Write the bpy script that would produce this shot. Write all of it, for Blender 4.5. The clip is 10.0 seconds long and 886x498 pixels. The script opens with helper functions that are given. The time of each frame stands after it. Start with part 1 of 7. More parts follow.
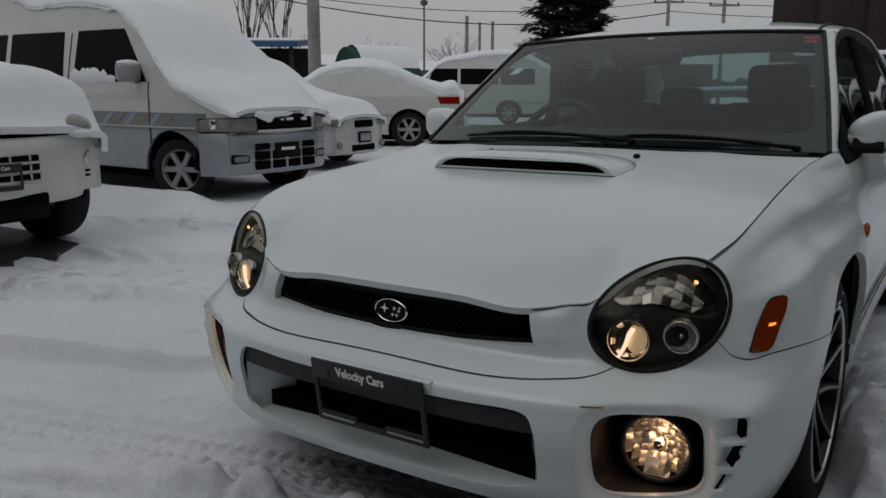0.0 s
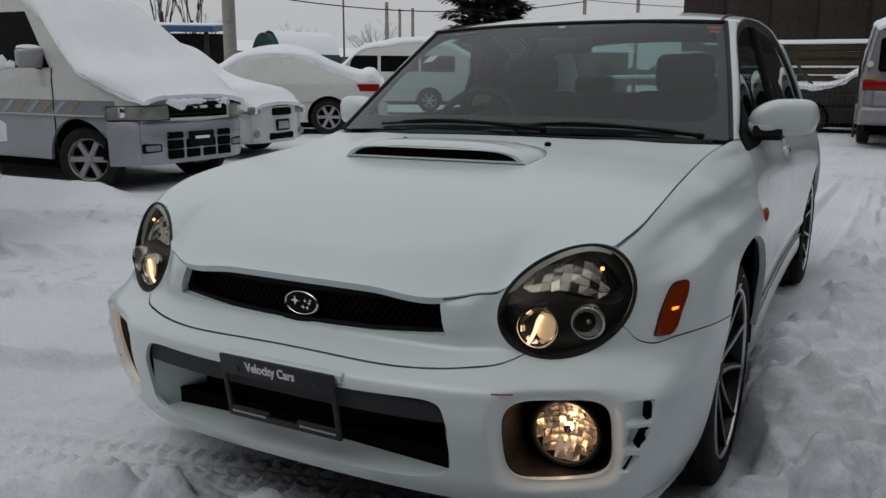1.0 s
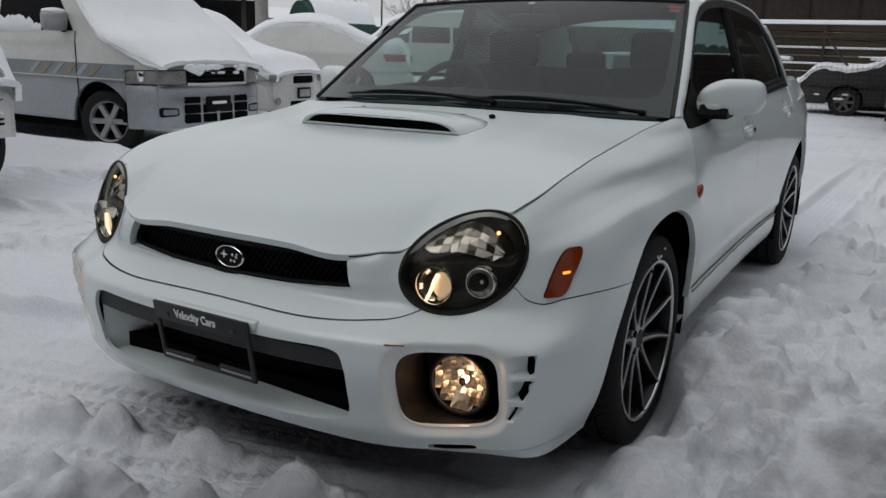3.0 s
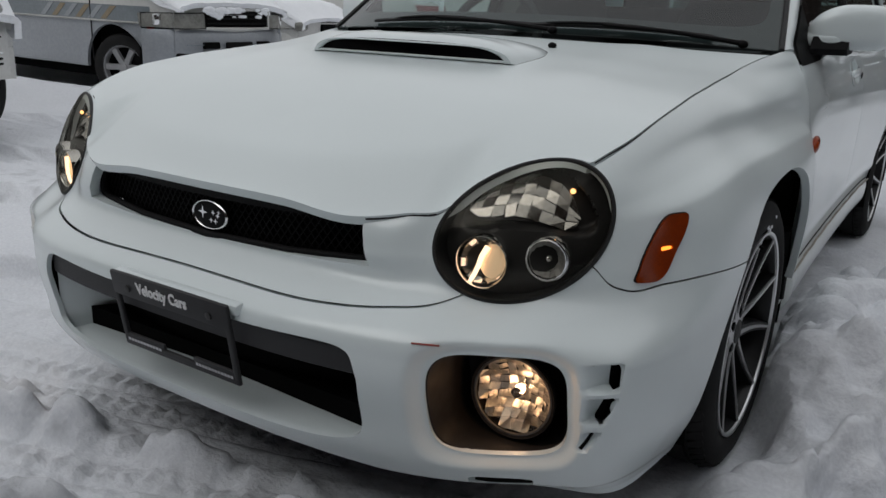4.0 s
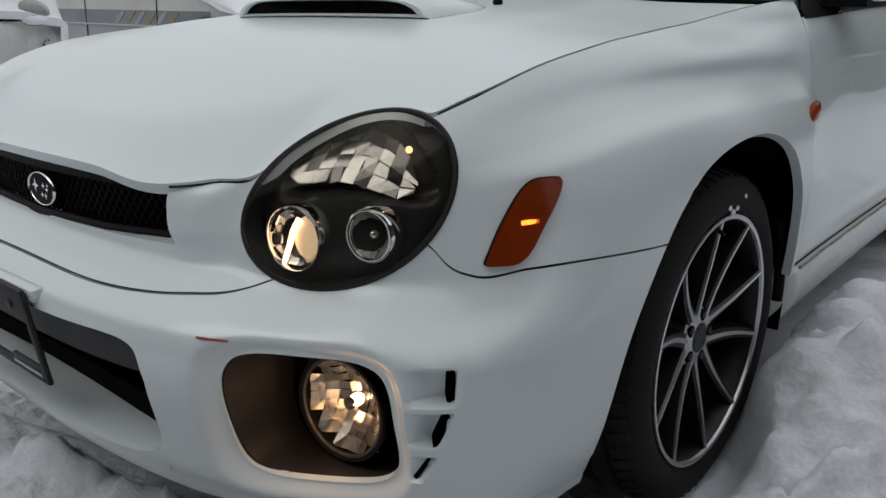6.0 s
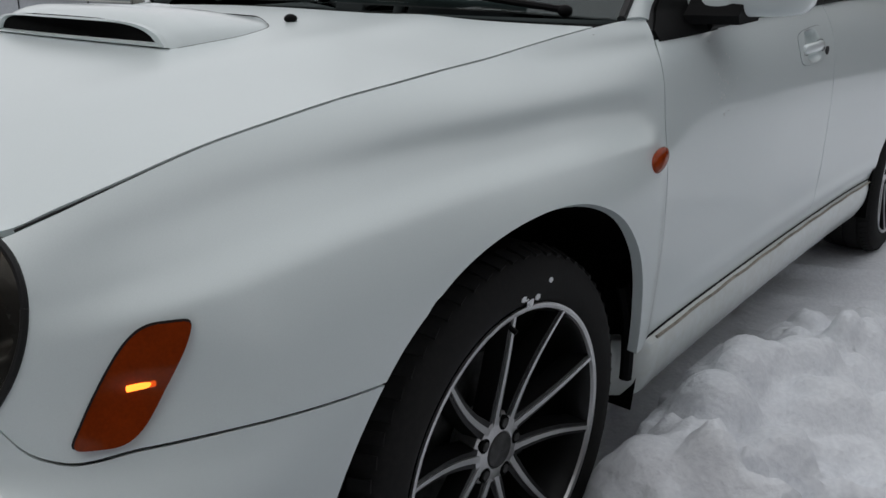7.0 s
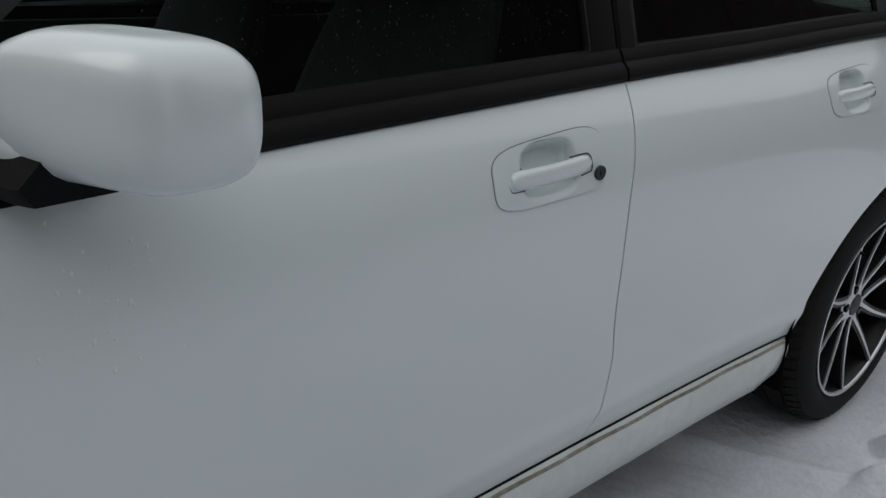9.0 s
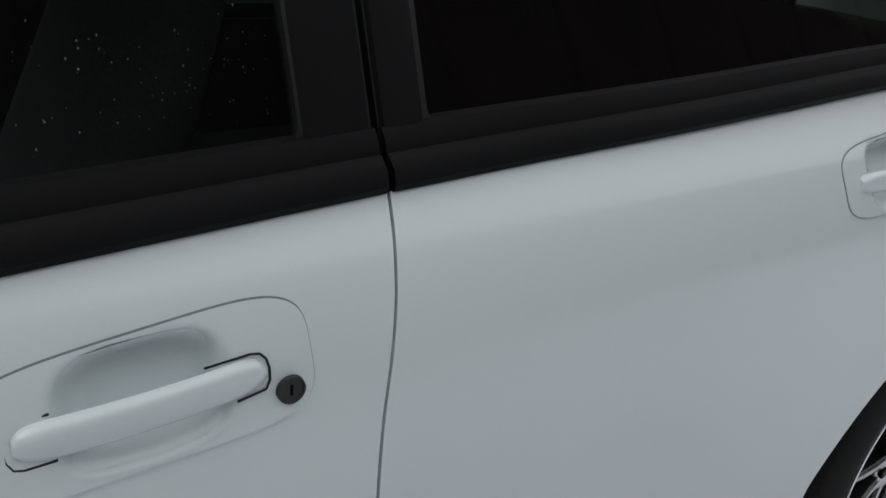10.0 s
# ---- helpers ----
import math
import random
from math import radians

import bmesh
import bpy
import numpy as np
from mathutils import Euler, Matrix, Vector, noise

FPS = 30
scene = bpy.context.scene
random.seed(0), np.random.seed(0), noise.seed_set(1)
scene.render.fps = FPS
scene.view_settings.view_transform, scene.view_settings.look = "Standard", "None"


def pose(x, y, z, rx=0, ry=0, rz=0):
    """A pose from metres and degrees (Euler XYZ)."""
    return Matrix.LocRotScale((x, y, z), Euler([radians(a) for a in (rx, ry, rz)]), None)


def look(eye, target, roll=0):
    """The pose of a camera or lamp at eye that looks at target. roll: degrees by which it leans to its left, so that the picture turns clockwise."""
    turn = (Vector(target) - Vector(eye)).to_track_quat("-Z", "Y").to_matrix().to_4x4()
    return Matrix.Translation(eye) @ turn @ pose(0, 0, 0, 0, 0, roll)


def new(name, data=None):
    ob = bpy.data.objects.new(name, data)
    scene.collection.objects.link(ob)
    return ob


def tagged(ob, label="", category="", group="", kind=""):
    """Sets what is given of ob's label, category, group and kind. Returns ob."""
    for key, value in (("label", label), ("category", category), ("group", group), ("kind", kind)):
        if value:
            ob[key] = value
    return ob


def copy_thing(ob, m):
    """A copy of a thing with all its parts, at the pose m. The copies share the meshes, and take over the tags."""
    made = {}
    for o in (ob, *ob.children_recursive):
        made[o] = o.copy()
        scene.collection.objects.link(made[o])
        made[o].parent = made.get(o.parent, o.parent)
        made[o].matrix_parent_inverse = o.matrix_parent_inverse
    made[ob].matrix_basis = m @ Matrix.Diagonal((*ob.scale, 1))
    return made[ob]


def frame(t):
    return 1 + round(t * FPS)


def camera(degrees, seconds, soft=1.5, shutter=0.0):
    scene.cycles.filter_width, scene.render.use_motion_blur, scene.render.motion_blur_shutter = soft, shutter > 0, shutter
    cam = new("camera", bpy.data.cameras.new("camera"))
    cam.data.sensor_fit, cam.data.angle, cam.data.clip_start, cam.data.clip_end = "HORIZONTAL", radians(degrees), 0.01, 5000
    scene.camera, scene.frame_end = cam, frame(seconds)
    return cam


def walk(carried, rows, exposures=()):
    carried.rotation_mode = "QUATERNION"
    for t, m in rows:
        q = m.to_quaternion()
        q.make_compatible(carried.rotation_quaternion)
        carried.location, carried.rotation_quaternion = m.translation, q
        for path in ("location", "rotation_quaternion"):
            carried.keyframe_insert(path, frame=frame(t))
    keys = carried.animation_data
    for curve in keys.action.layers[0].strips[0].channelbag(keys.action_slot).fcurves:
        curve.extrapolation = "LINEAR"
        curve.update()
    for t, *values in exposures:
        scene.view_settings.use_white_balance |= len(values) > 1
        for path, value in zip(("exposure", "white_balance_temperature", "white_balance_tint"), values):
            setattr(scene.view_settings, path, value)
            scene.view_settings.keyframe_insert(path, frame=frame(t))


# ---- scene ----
cam = camera(57.6, 10.0)
PATH = [
    (0, (1.132, -2.246, 1.105), (0.037, -0.619, 0.711), 0.2),
    (0.5, (1.126, -2.219, 1.097), (0.182, -0.534, 0.578), 0.7),
    (1, (1.152, -2.22, 1.108), (0.221, -0.501, 0.685), 0.4),
    (1.5, (1.298, -2.252, 1.101), (0.3, -0.574, 0.668), 1.8),
    (2, (1.425, -2.241, 1.113), (0.467, -0.536, 0.697), 0.9),
    (3.3, (1.466, -2.128, 1.116), (0.465, -0.479, 0.586), 1.7),
    (3.5, (1.403, -2.051, 1.105), (0.442, -0.39, 0.542), 1.5),
    (4, (1.182, -1.792, 0.993), (0.143, -0.186, 0.409), 2.6),
    (4.2, (1.143, -1.714, 0.935), (-0.012, -0.170, 0.404), 2.6),
    (4.5, (1.162, -1.644, 0.881), (-0.141, -0.228, 0.338), 2.7),
    (4.7, (1.201, -1.595, 0.857), (-0.154, -0.238, 0.289), 3.5),
    (5, (1.26, -1.528, 0.857), (-0.094, -0.18, 0.265), 3.2),
    (5.2, (1.289, -1.503, 0.872), (-0.071, -0.176, 0.249), 2.7),
    (6.3, (1.382, -1.236, 0.889), (0.181, 0.259, 0.323), 0.8),
    (6.5, (1.398, -1.13, 0.917), (0.2, 0.352, 0.311), 1.1),
    (7, (1.419, -0.862, 0.982), (0.215, 0.599, 0.336), 1.1),
    (7.5, (1.467, -0.516, 0.997), (0.19, 0.889, 0.369), 0.9),
    (8, (1.481, -0.199, 1.032), (0.161, 1.163, 0.398), 0.8),
    (8.5, (1.482, 0.115, 1.082), (0.143, 1.446, 0.421), 1.2),
    (9, (1.494, 0.511, 1.121), (0.11, 1.751, 0.382), 3.7),
    (9.3, (1.473, 0.709, 1.126), (0.089, 1.891, 0.298), 3.7),
    (9.5, (1.399, 0.862, 1.107), (0.002, 2.055, 0.316), 4.3),
    (9.7, (1.339, 1.012, 1.109), (-0.1, 2.179, 0.358), 3.3),
    (10, (1.26, 1.202, 1.127), (-0.226, 2.293, 0.354), 3.8),
]
EXPOSURES = ((0.0, -1.37), (1.0, -0.96), (1.5, -0.95), (2.0, -0.88), (3.5, -0.73), (5.0, -0.66), (6.5, -0.53), (7.5, -0.62), (8.0, -0.70), (8.5, -0.70), (9.0, -0.53), (9.5, -0.47), (10.0, -0.30))
walk(cam, [(t, look(eye, target, roll)) for t, eye, target, roll in PATH], EXPOSURES)

# ---- sky and light: a closed grey winter sky ----
world = bpy.data.worlds.new("winter_sky")
scene.world = world
world.use_nodes = True
wn, wl = world.node_tree.nodes, world.node_tree.links
wn.clear()
sky = wn.new("ShaderNodeTexSky")
sky.sky_type = "NISHITA"
sky.sun_disc = False
sky.sun_elevation, sky.sun_rotation = radians(53), radians(203)
sky.air_density, sky.dust_density, sky.ozone_density = 1.0, 4.0, 1.0
flat = wn.new("ShaderNodeHueSaturation")
flat.inputs["Saturation"].default_value = 0.22
# cloud cover: brightest overhead, dimmer towards the horizon
where = wn.new("ShaderNodeTexCoord")
height = wn.new("ShaderNodeSeparateXYZ")
rise = wn.new("ShaderNodeMapRange")
rise.inputs["From Min"].default_value, rise.inputs["From Max"].default_value = 0.0, 1.0
rise.inputs["To Min"].default_value, rise.inputs["To Max"].default_value = 0.0, 1.0
cover = wn.new("ShaderNodeMix")
cover.data_type = "RGBA"
cover.inputs[6].default_value, cover.inputs[7].default_value = (13.0, 13.2, 13.6, 1), (16.5, 16.9, 17.6, 1)
wl.new(where.outputs["Generated"], height.inputs[0])
wl.new(height.outputs["Z"], rise.inputs["Value"])
wl.new(rise.outputs[0], cover.inputs[0])
cloud = wn.new("ShaderNodeMix")
cloud.data_type = "RGBA"
cloud.inputs[0].default_value = 0.85
wl.new(cover.outputs[2], cloud.inputs[7])
back = wn.new("ShaderNodeBackground")
back.inputs["Strength"].default_value = 0.078
wout = wn.new("ShaderNodeOutputWorld")
wl.new(sky.outputs[0], flat.inputs["Color"])
wl.new(flat.outputs[0], cloud.inputs[6])
wl.new(cloud.outputs[2], back.inputs["Color"])
wl.new(back.outputs[0], wout.inputs["Surface"])

sun = new("sun", bpy.data.lights.new("sun", "SUN"))
sun.data.energy, sun.data.angle, sun.data.color = 0.7, radians(40), (1.0, 0.98, 0.96)
sun.matrix_world = look((-3, -7, 10), (0, 0, 0))


# ---- materials ----
def material(name, colour, rough=0.5, metal=0.0, vary=0.0, grain=0.0, scale=40.0, spot=3.0, coat=0.0, coat_rough=0.06, spec=0.5, second=None, fine=None):
    """A surface with variation at two scales and a fine relief."""
    m = bpy.data.materials.new(name)
    m.use_nodes = True
    n, l = m.node_tree.nodes, m.node_tree.links
    b = n["Principled BSDF"]
    b.inputs["Base Color"].default_value = (*colour, 1)
    b.inputs["Roughness"].default_value = rough
    b.inputs["Metallic"].default_value = metal
    b.inputs["Coat Weight"].default_value = coat
    b.inputs["Coat Roughness"].default_value = coat_rough
    b.inputs["Specular IOR Level"].default_value = spec
    if vary or grain:
        where = n.new("ShaderNodeTexCoord")
        big, small = n.new("ShaderNodeTexNoise"), n.new("ShaderNodeTexNoise")
        big.inputs["Scale"].default_value, big.inputs["Detail"].default_value = spot, 5
        small.inputs["Scale"].default_value, small.inputs["Detail"].default_value = scale, 4
        l.new(where.outputs["Object"], big.inputs["Vector"])
        l.new(where.outputs["Object"], small.inputs["Vector"])
    if vary:
        both = n.new("ShaderNodeMath")
        both.operation = "ADD"
        l.new(big.outputs["Fac"], both.inputs[0])
        l.new(small.outputs["Fac"], both.inputs[1])
        ramp = n.new("ShaderNodeMapRange")
        ramp.inputs["From Min"].default_value, ramp.inputs["From Max"].default_value = 0.75, 1.25
        l.new(both.outputs[0], ramp.inputs["Value"])
        mix = n.new("ShaderNodeMix")
        mix.data_type = "RGBA"
        other = second or tuple(c * (1 - vary) for c in colour)
        mix.inputs[6].default_value, mix.inputs[7].default_value = (*other, 1), (*colour, 1)
        l.new(ramp.outputs[0], mix.inputs[0])
        l.new(mix.outputs[2], b.inputs["Base Color"])
        rr = n.new("ShaderNodeMapRange")
        rr.inputs["To Min"].default_value, rr.inputs["To Max"].default_value = min(1, rough * (1 + vary)), rough
        l.new(ramp.outputs[0], rr.inputs["Value"])
        l.new(rr.outputs[0], b.inputs["Roughness"])
    if grain:
        bump = n.new("ShaderNodeBump")
        bump.inputs["Strength"].default_value, bump.inputs["Distance"].default_value = 0.6, grain
        l.new(small.outputs["Fac"], bump.inputs["Height"])
        l.new(bump.outputs[0], b.inputs["Normal"])
    return m


def glass(name, tint, gloss=1.0, ior=1.5, rough=0.0):
    """A thin pane: it lets light through, tinted, and mirrors at a slant."""
    m = bpy.data.materials.new(name)
    m.use_nodes = True
    n, l = m.node_tree.nodes, m.node_tree.links
    n.clear()
    see, shine, mix, fres, out = (n.new("ShaderNode" + k) for k in ("BsdfTransparent", "BsdfGlossy", "MixShader", "LayerWeight", "OutputMaterial"))
    see.inputs["Color"].default_value = (*tint, 1)
    shine.inputs["Roughness"].default_value = rough
    shine.inputs["Color"].default_value = (*gloss, 1) if isinstance(gloss, tuple) else (gloss, gloss, gloss, 1)
    # the gloss of both faces of a pane: a little head on, all at a slant
    base = 2 * ((ior - 1) / (ior + 1)) ** 2
    fres.inputs["Blend"].default_value = 0.5
    power, reach = n.new("ShaderNodeMath"), n.new("ShaderNodeMath")
    power.operation, reach.operation = "POWER", "MULTIPLY_ADD"
    power.inputs[1].default_value = 5.0
    reach.inputs[1].default_value, reach.inputs[2].default_value = 1 - base, base
    l.new(fres.outputs["Facing"], power.inputs[0])
    l.new(power.outputs[0], reach.inputs[0])
    l.new(reach.outputs[0], mix.inputs[0])
    l.new(see.outputs[0], mix.inputs[1])
    l.new(shine.outputs[0], mix.inputs[2])
    l.new(mix.outputs[0], out.inputs["Surface"])
    return m


def glowing(name, colour, strength):
    m = bpy.data.materials.new(name)
    m.use_nodes = True
    b = m.node_tree.nodes["Principled BSDF"]
    b.inputs["Base Color"].default_value = (*colour, 1)
    b.inputs["Emission Color"].default_value = (*colour, 1)
    b.inputs["Emission Strength"].default_value = strength
    return m


def lens_plastic(name, colour):
    """Coloured clear plastic with a gloss."""
    m = material(name, colour, 0.12, vary=0.25, scale=300, spot=30, coat=0.1)
    m.node_tree.nodes["Principled BSDF"].inputs["Transmission Weight"].default_value = 0.45
    m.node_tree.nodes["Principled BSDF"].inputs["IOR"].default_value = 1.3
    return m


PAINT = material("white_car_paint", (0.70, 0.765, 0.77), 0.32, vary=0.035, scale=900, spot=1.3, coat=0.8, coat_rough=0.05)
PAINT_FILM = material("white_paint_under_melt_water", (0.70, 0.765, 0.77), 0.34, vary=0.045, scale=700, spot=2.0, coat=0.5, coat_rough=0.20)
PAINT_DIRTY = material("dirty_white_paint", (0.66, 0.71, 0.71), 0.35, vary=0.12, scale=45, spot=2.2, coat=0.7, second=(0.60, 0.63, 0.60))
BLACK = material("black_plastic", (0.007, 0.007, 0.0075), 0.5, vary=0.3, grain=0.0004, scale=500, spec=0.10)
# near-black for hollows and undersides: their shade is put into the colour
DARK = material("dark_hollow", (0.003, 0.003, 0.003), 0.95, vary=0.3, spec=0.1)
SATIN = material("grey_black_strip", (0.022, 0.022, 0.024), 0.55, vary=0.2, grain=0.0003, scale=700)
# black rubber, which also stands in for shade in the body seams
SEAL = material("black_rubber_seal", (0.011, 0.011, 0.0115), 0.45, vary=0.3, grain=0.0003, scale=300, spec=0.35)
TYRE = material("tyre_rubber", (0.011, 0.011, 0.0115), 0.8, vary=0.5, grain=0.0008, scale=120, spot=9, second=(0.022, 0.0215, 0.021), spec=0.25)
RIM_BLACK = material("gloss_black_alloy", (0.006, 0.006, 0.0065), 0.35, vary=0.3, spec=0.35)
RIM_CUT = material("machined_alloy", (0.74, 0.74, 0.75), 0.36, 1.0, vary=0.15, scale=300)
CHROME = material("chrome", (0.8, 0.8, 0.8), 0.06, 1.0, vary=0.05)
FOG_CHROME = material("fog_reflector", (0.84, 0.80, 0.74), 0.30, 1.0, vary=0.15, scale=200)
DULL_CHROME = material("chrome_reflector", (0.72, 0.72, 0.72), 0.12, 1.0, vary=0.1, scale=200)
STEEL = material("brake_steel", (0.13, 0.13, 0.13), 0.5, 1.0, vary=0.4, scale=60)
BEZEL = material("smoked_lamp_housing", (0.020, 0.020, 0.021), 0.4, vary=0.2, spec=0.4)
AMBER = lens_plastic("amber_lens", (0.42, 0.055, 0.006))
RED = lens_plastic("red_lens", (0.42, 0.012, 0.01))
PANE = glass("windscreen_glass", (0.66, 0.80, 0.79), 0.75, ior=1.52)
PANE_REAR = glass("rear_glass", (0.34, 0.45, 0.44), 0.5)
PANE_SIDE = glass("side_glass", (0.58, 0.67, 0.64), 0.6)
TINT = glass("tinted_glass", (0.10, 0.11, 0.10), 1.0)
CLEAR = glass("clear_lamp_lens", (0.90, 0.90, 0.88), 0.28)
LAMP_GLASS = glass("yellowed_lamp_lens", (0.88, 0.86, 0.81), (0.17, 0.16, 0.14), rough=0.03)
RECESS = material("black_lamp_recess", (0.013, 0.011, 0.010), 0.5, vary=0.3, spot=6, spec=0.4)
BULB = glowing("lit_bulb", (1.0, 0.60, 0.34), 22.0)
BULB_HOT = glowing("lit_projector", (1.0, 0.74, 0.54), 4.0)
BULB_SOFT = glowing("lit_projector_lens", (1.0, 0.72, 0.46), 0.85)
BULB_AMBER = glowing("lit_amber_bulb", (1.0, 0.30, 0.03), 3.2)
BULB_DIM = glowing("small_amber_bulb", (1.0, 0.50, 0.18), 5.0)
FROSTED = material("frosted_reflector", (0.50, 0.50, 0.49), 0.5, 0.7, vary=0.3, scale=150)
SATIN_CHROME = material("satin_chrome", (0.46, 0.45, 0.43), 0.22, 1.0, vary=0.2, scale=200)
FABRIC = material("dark_seat_cloth", (0.022, 0.024, 0.027), 0.9, vary=0.3, grain=0.002, scale=250)
TRIM = material("grey_cabin_plastic", (0.020, 0.022, 0.023), 0.7, vary=0.2, grain=0.001, scale=300)
WHITE_PRINT = material("white_print", (0.8, 0.8, 0.8), 0.5, vary=0.05)
SILVER_PRINT = material("silver_print", (0.6, 0.6, 0.62), 0.3, 0.6, vary=0.05)
RED_PRINT = material("red_print", (0.55, 0.03, 0.03), 0.5, vary=0.1)
SNOW_ON = material("lying_snow", (0.86, 0.88, 0.91), 0.7, vary=0.04, grain=0.012, scale=30, spot=2)
VAN_WHITE = material("van_white_paint", (0.62, 0.62, 0.60), 0.3, vary=0.15, spot=2, coat=0.6)
VAN_SILVER = material("van_silver_paint", (0.34, 0.362, 0.388), 0.35, 0.3, vary=0.15, spot=2, coat=0.5)
STRIPE_GREY = material("stripe_grey", (0.22, 0.25, 0.27), 0.4, vary=0.2)
STRIPE_GOLD = material("stripe_gold", (0.30, 0.235, 0.15), 0.4, vary=0.2)
SHEET_BROWN = material("brown_sheet_wall", (0.028, 0.018, 0.014), 0.7, vary=0.35, spot=0.6, scale=15)
RUSTY = material("weathered_brown_boards", (0.06, 0.043, 0.025), 0.85, vary=0.5, grain=0.004, scale=30, spot=1)
BLUE_ROOF = material("blue_roof_sheet", (0.03, 0.09, 0.20), 0.5, vary=0.2)
GREEN_TARP = material("green_tarpaulin", (0.015, 0.06, 0.045), 0.7, vary=0.3)
POLE_WOOD = material("grey_pole", (0.36, 0.34, 0.31), 0.9, vary=0.4, grain=0.004, scale=30)
BARK = material("bark", (0.06, 0.05, 0.045), 0.9, vary=0.4, grain=0.01, scale=20)
NEEDLES = material("conifer_needles", (0.022, 0.03, 0.024), 0.8, vary=0.5, spot=4)
DARK_SHED = material("dark_shed_wood", (0.03, 0.027, 0.025), 0.85, vary=0.5, spot=1)
WALL_GREY = material("far_wall_render", (0.12, 0.12, 0.11), 0.8, vary=0.3, spot=0.5)
WINDOW_DARK = material("dark_window", (0.004, 0.0045, 0.005), 0.08, vary=0.3, spec=0.04)

GRIME = material("road_grime", (0.40, 0.37, 0.31), 0.8, vary=0.5, scale=60, spot=9)
WATER = material("water_drops", (0.13, 0.14, 0.145), 0.05, spec=0.6)


# ---- building helpers ----
def thing(name, label, category, at=None, group="", kind=""):
    ob = new(name)
    ob.empty_display_size = 0.1
    if at is not None:
        ob.matrix_basis = at
    return tagged(ob, label, category, group, kind)


def finish(me, mat, smooth=35):
    for m in mat if isinstance(mat, (list, tuple)) else (mat,):
        me.materials.append(m)
    if smooth:
        me.polygons.foreach_set("use_smooth", [True] * len(me.polygons))
        me.set_sharp_from_angle(angle=radians(smooth))
    return me


def part(name, bm, mat, parent=None, label="", smooth=35):
    """Links a bmesh as one mesh object, under a thing or a part."""
    me = bpy.data.meshes.new(name)
    bm.to_mesh(me)
    bm.free()
    finish(me, mat, smooth)
    ob = new(name, me)
    ob.parent = parent
    return tagged(ob, label)


def share(name, ob, parent, at=None, label=""):
    """Another object on the same mesh."""
    o = new(name, ob.data)
    o.parent = parent
    o.matrix_basis = at if at is not None else ob.matrix_basis.copy()
    return tagged(o, label)


def mirrored(ob, name=None, parent=None, label=""):
    """The same part on the other side of x = 0."""
    bm = bmesh.new()
    bm.from_mesh(ob.data)
    bm.transform(ob.matrix_basis)
    bm.transform(Matrix.Diagonal((-1, 1, 1, 1)))
    bmesh.ops.reverse_faces(bm, faces=bm.faces)
    return part(name or ob.name.split(".")[0], bm, list(ob.data.materials), parent or ob.parent, label or ob.get("label", ""))


def box(sx, sy, sz, at=(0, 0, 0), bevel=0.0, segs=2, turn=None, bm=None):
    bm = bm or bmesh.new()
    made = bmesh.ops.create_cube(bm, size=1)["verts"]
    m = Matrix.Translation(at) @ (turn or Matrix()) @ Matrix.Diagonal((sx, sy, sz, 1))
    bmesh.ops.transform(bm, matrix=m, verts=made)
    if bevel:
        edges = list({e for v in made for e in v.link_edges})
        bmesh.ops.bevel(bm, geom=edges, offset=bevel, segments=segs, profile=0.5, affect="EDGES")
    return bm


def cylinder(r, depth, at=(0, 0, 0), turn=None, segs=24, r2=None, bm=None, bevel=0.0):
    bm = bm or bmesh.new()
    made = bmesh.ops.create_cone(bm, cap_ends=True, segments=segs, radius1=r, radius2=r if r2 is None else r2, depth=depth)["verts"]
    bmesh.ops.transform(bm, matrix=Matrix.Translation(at) @ (turn or Matrix()), verts=made)
    if bevel:
        edges = [e for e in {e for v in made for e in v.link_edges} if len(e.link_faces) == 2 and e.calc_face_angle() > 1]
        bmesh.ops.bevel(bm, geom=edges, offset=bevel, segments=2, profile=0.5, affect="EDGES")
    return bm


def ball(r, at=(0, 0, 0), squash=(1, 1, 1), detail=2, bm=None, turn=None):
    bm = bm or bmesh.new()
    made = bmesh.ops.create_icosphere(bm, subdivisions=detail, radius=r)["verts"]
    bmesh.ops.transform(bm, matrix=Matrix.Translation(at) @ (turn or Matrix()) @ Matrix.Diagonal((*squash, 1)), verts=made)
    return bm


def lathe(profile, segs=48, axis="x", bm=None, closed=False):
    """Turns (along, radius) pairs about an axis."""
    bm = bm or bmesh.new()
    rings = []
    for a, r in profile:
        ring = []
        for k in range(segs):
            c, s = math.cos(2 * math.pi * k / segs) * r, math.sin(2 * math.pi * k / segs) * r
            ring.append(bm.verts.new((a, c, s) if axis == "x" else (c, a, s) if axis == "y" else (c, s, a)))
        rings.append(ring)
    pairs = list(zip(rings, rings[1:])) + ([(rings[-1], rings[0])] if closed else [])
    for r0, r1 in pairs:
        for k in range(segs):
            bm.faces.new((r0[k], r0[(k + 1) % segs], r1[(k + 1) % segs], r1[k]))
    bmesh.ops.recalc_face_normals(bm, faces=bm.faces)
    return bm


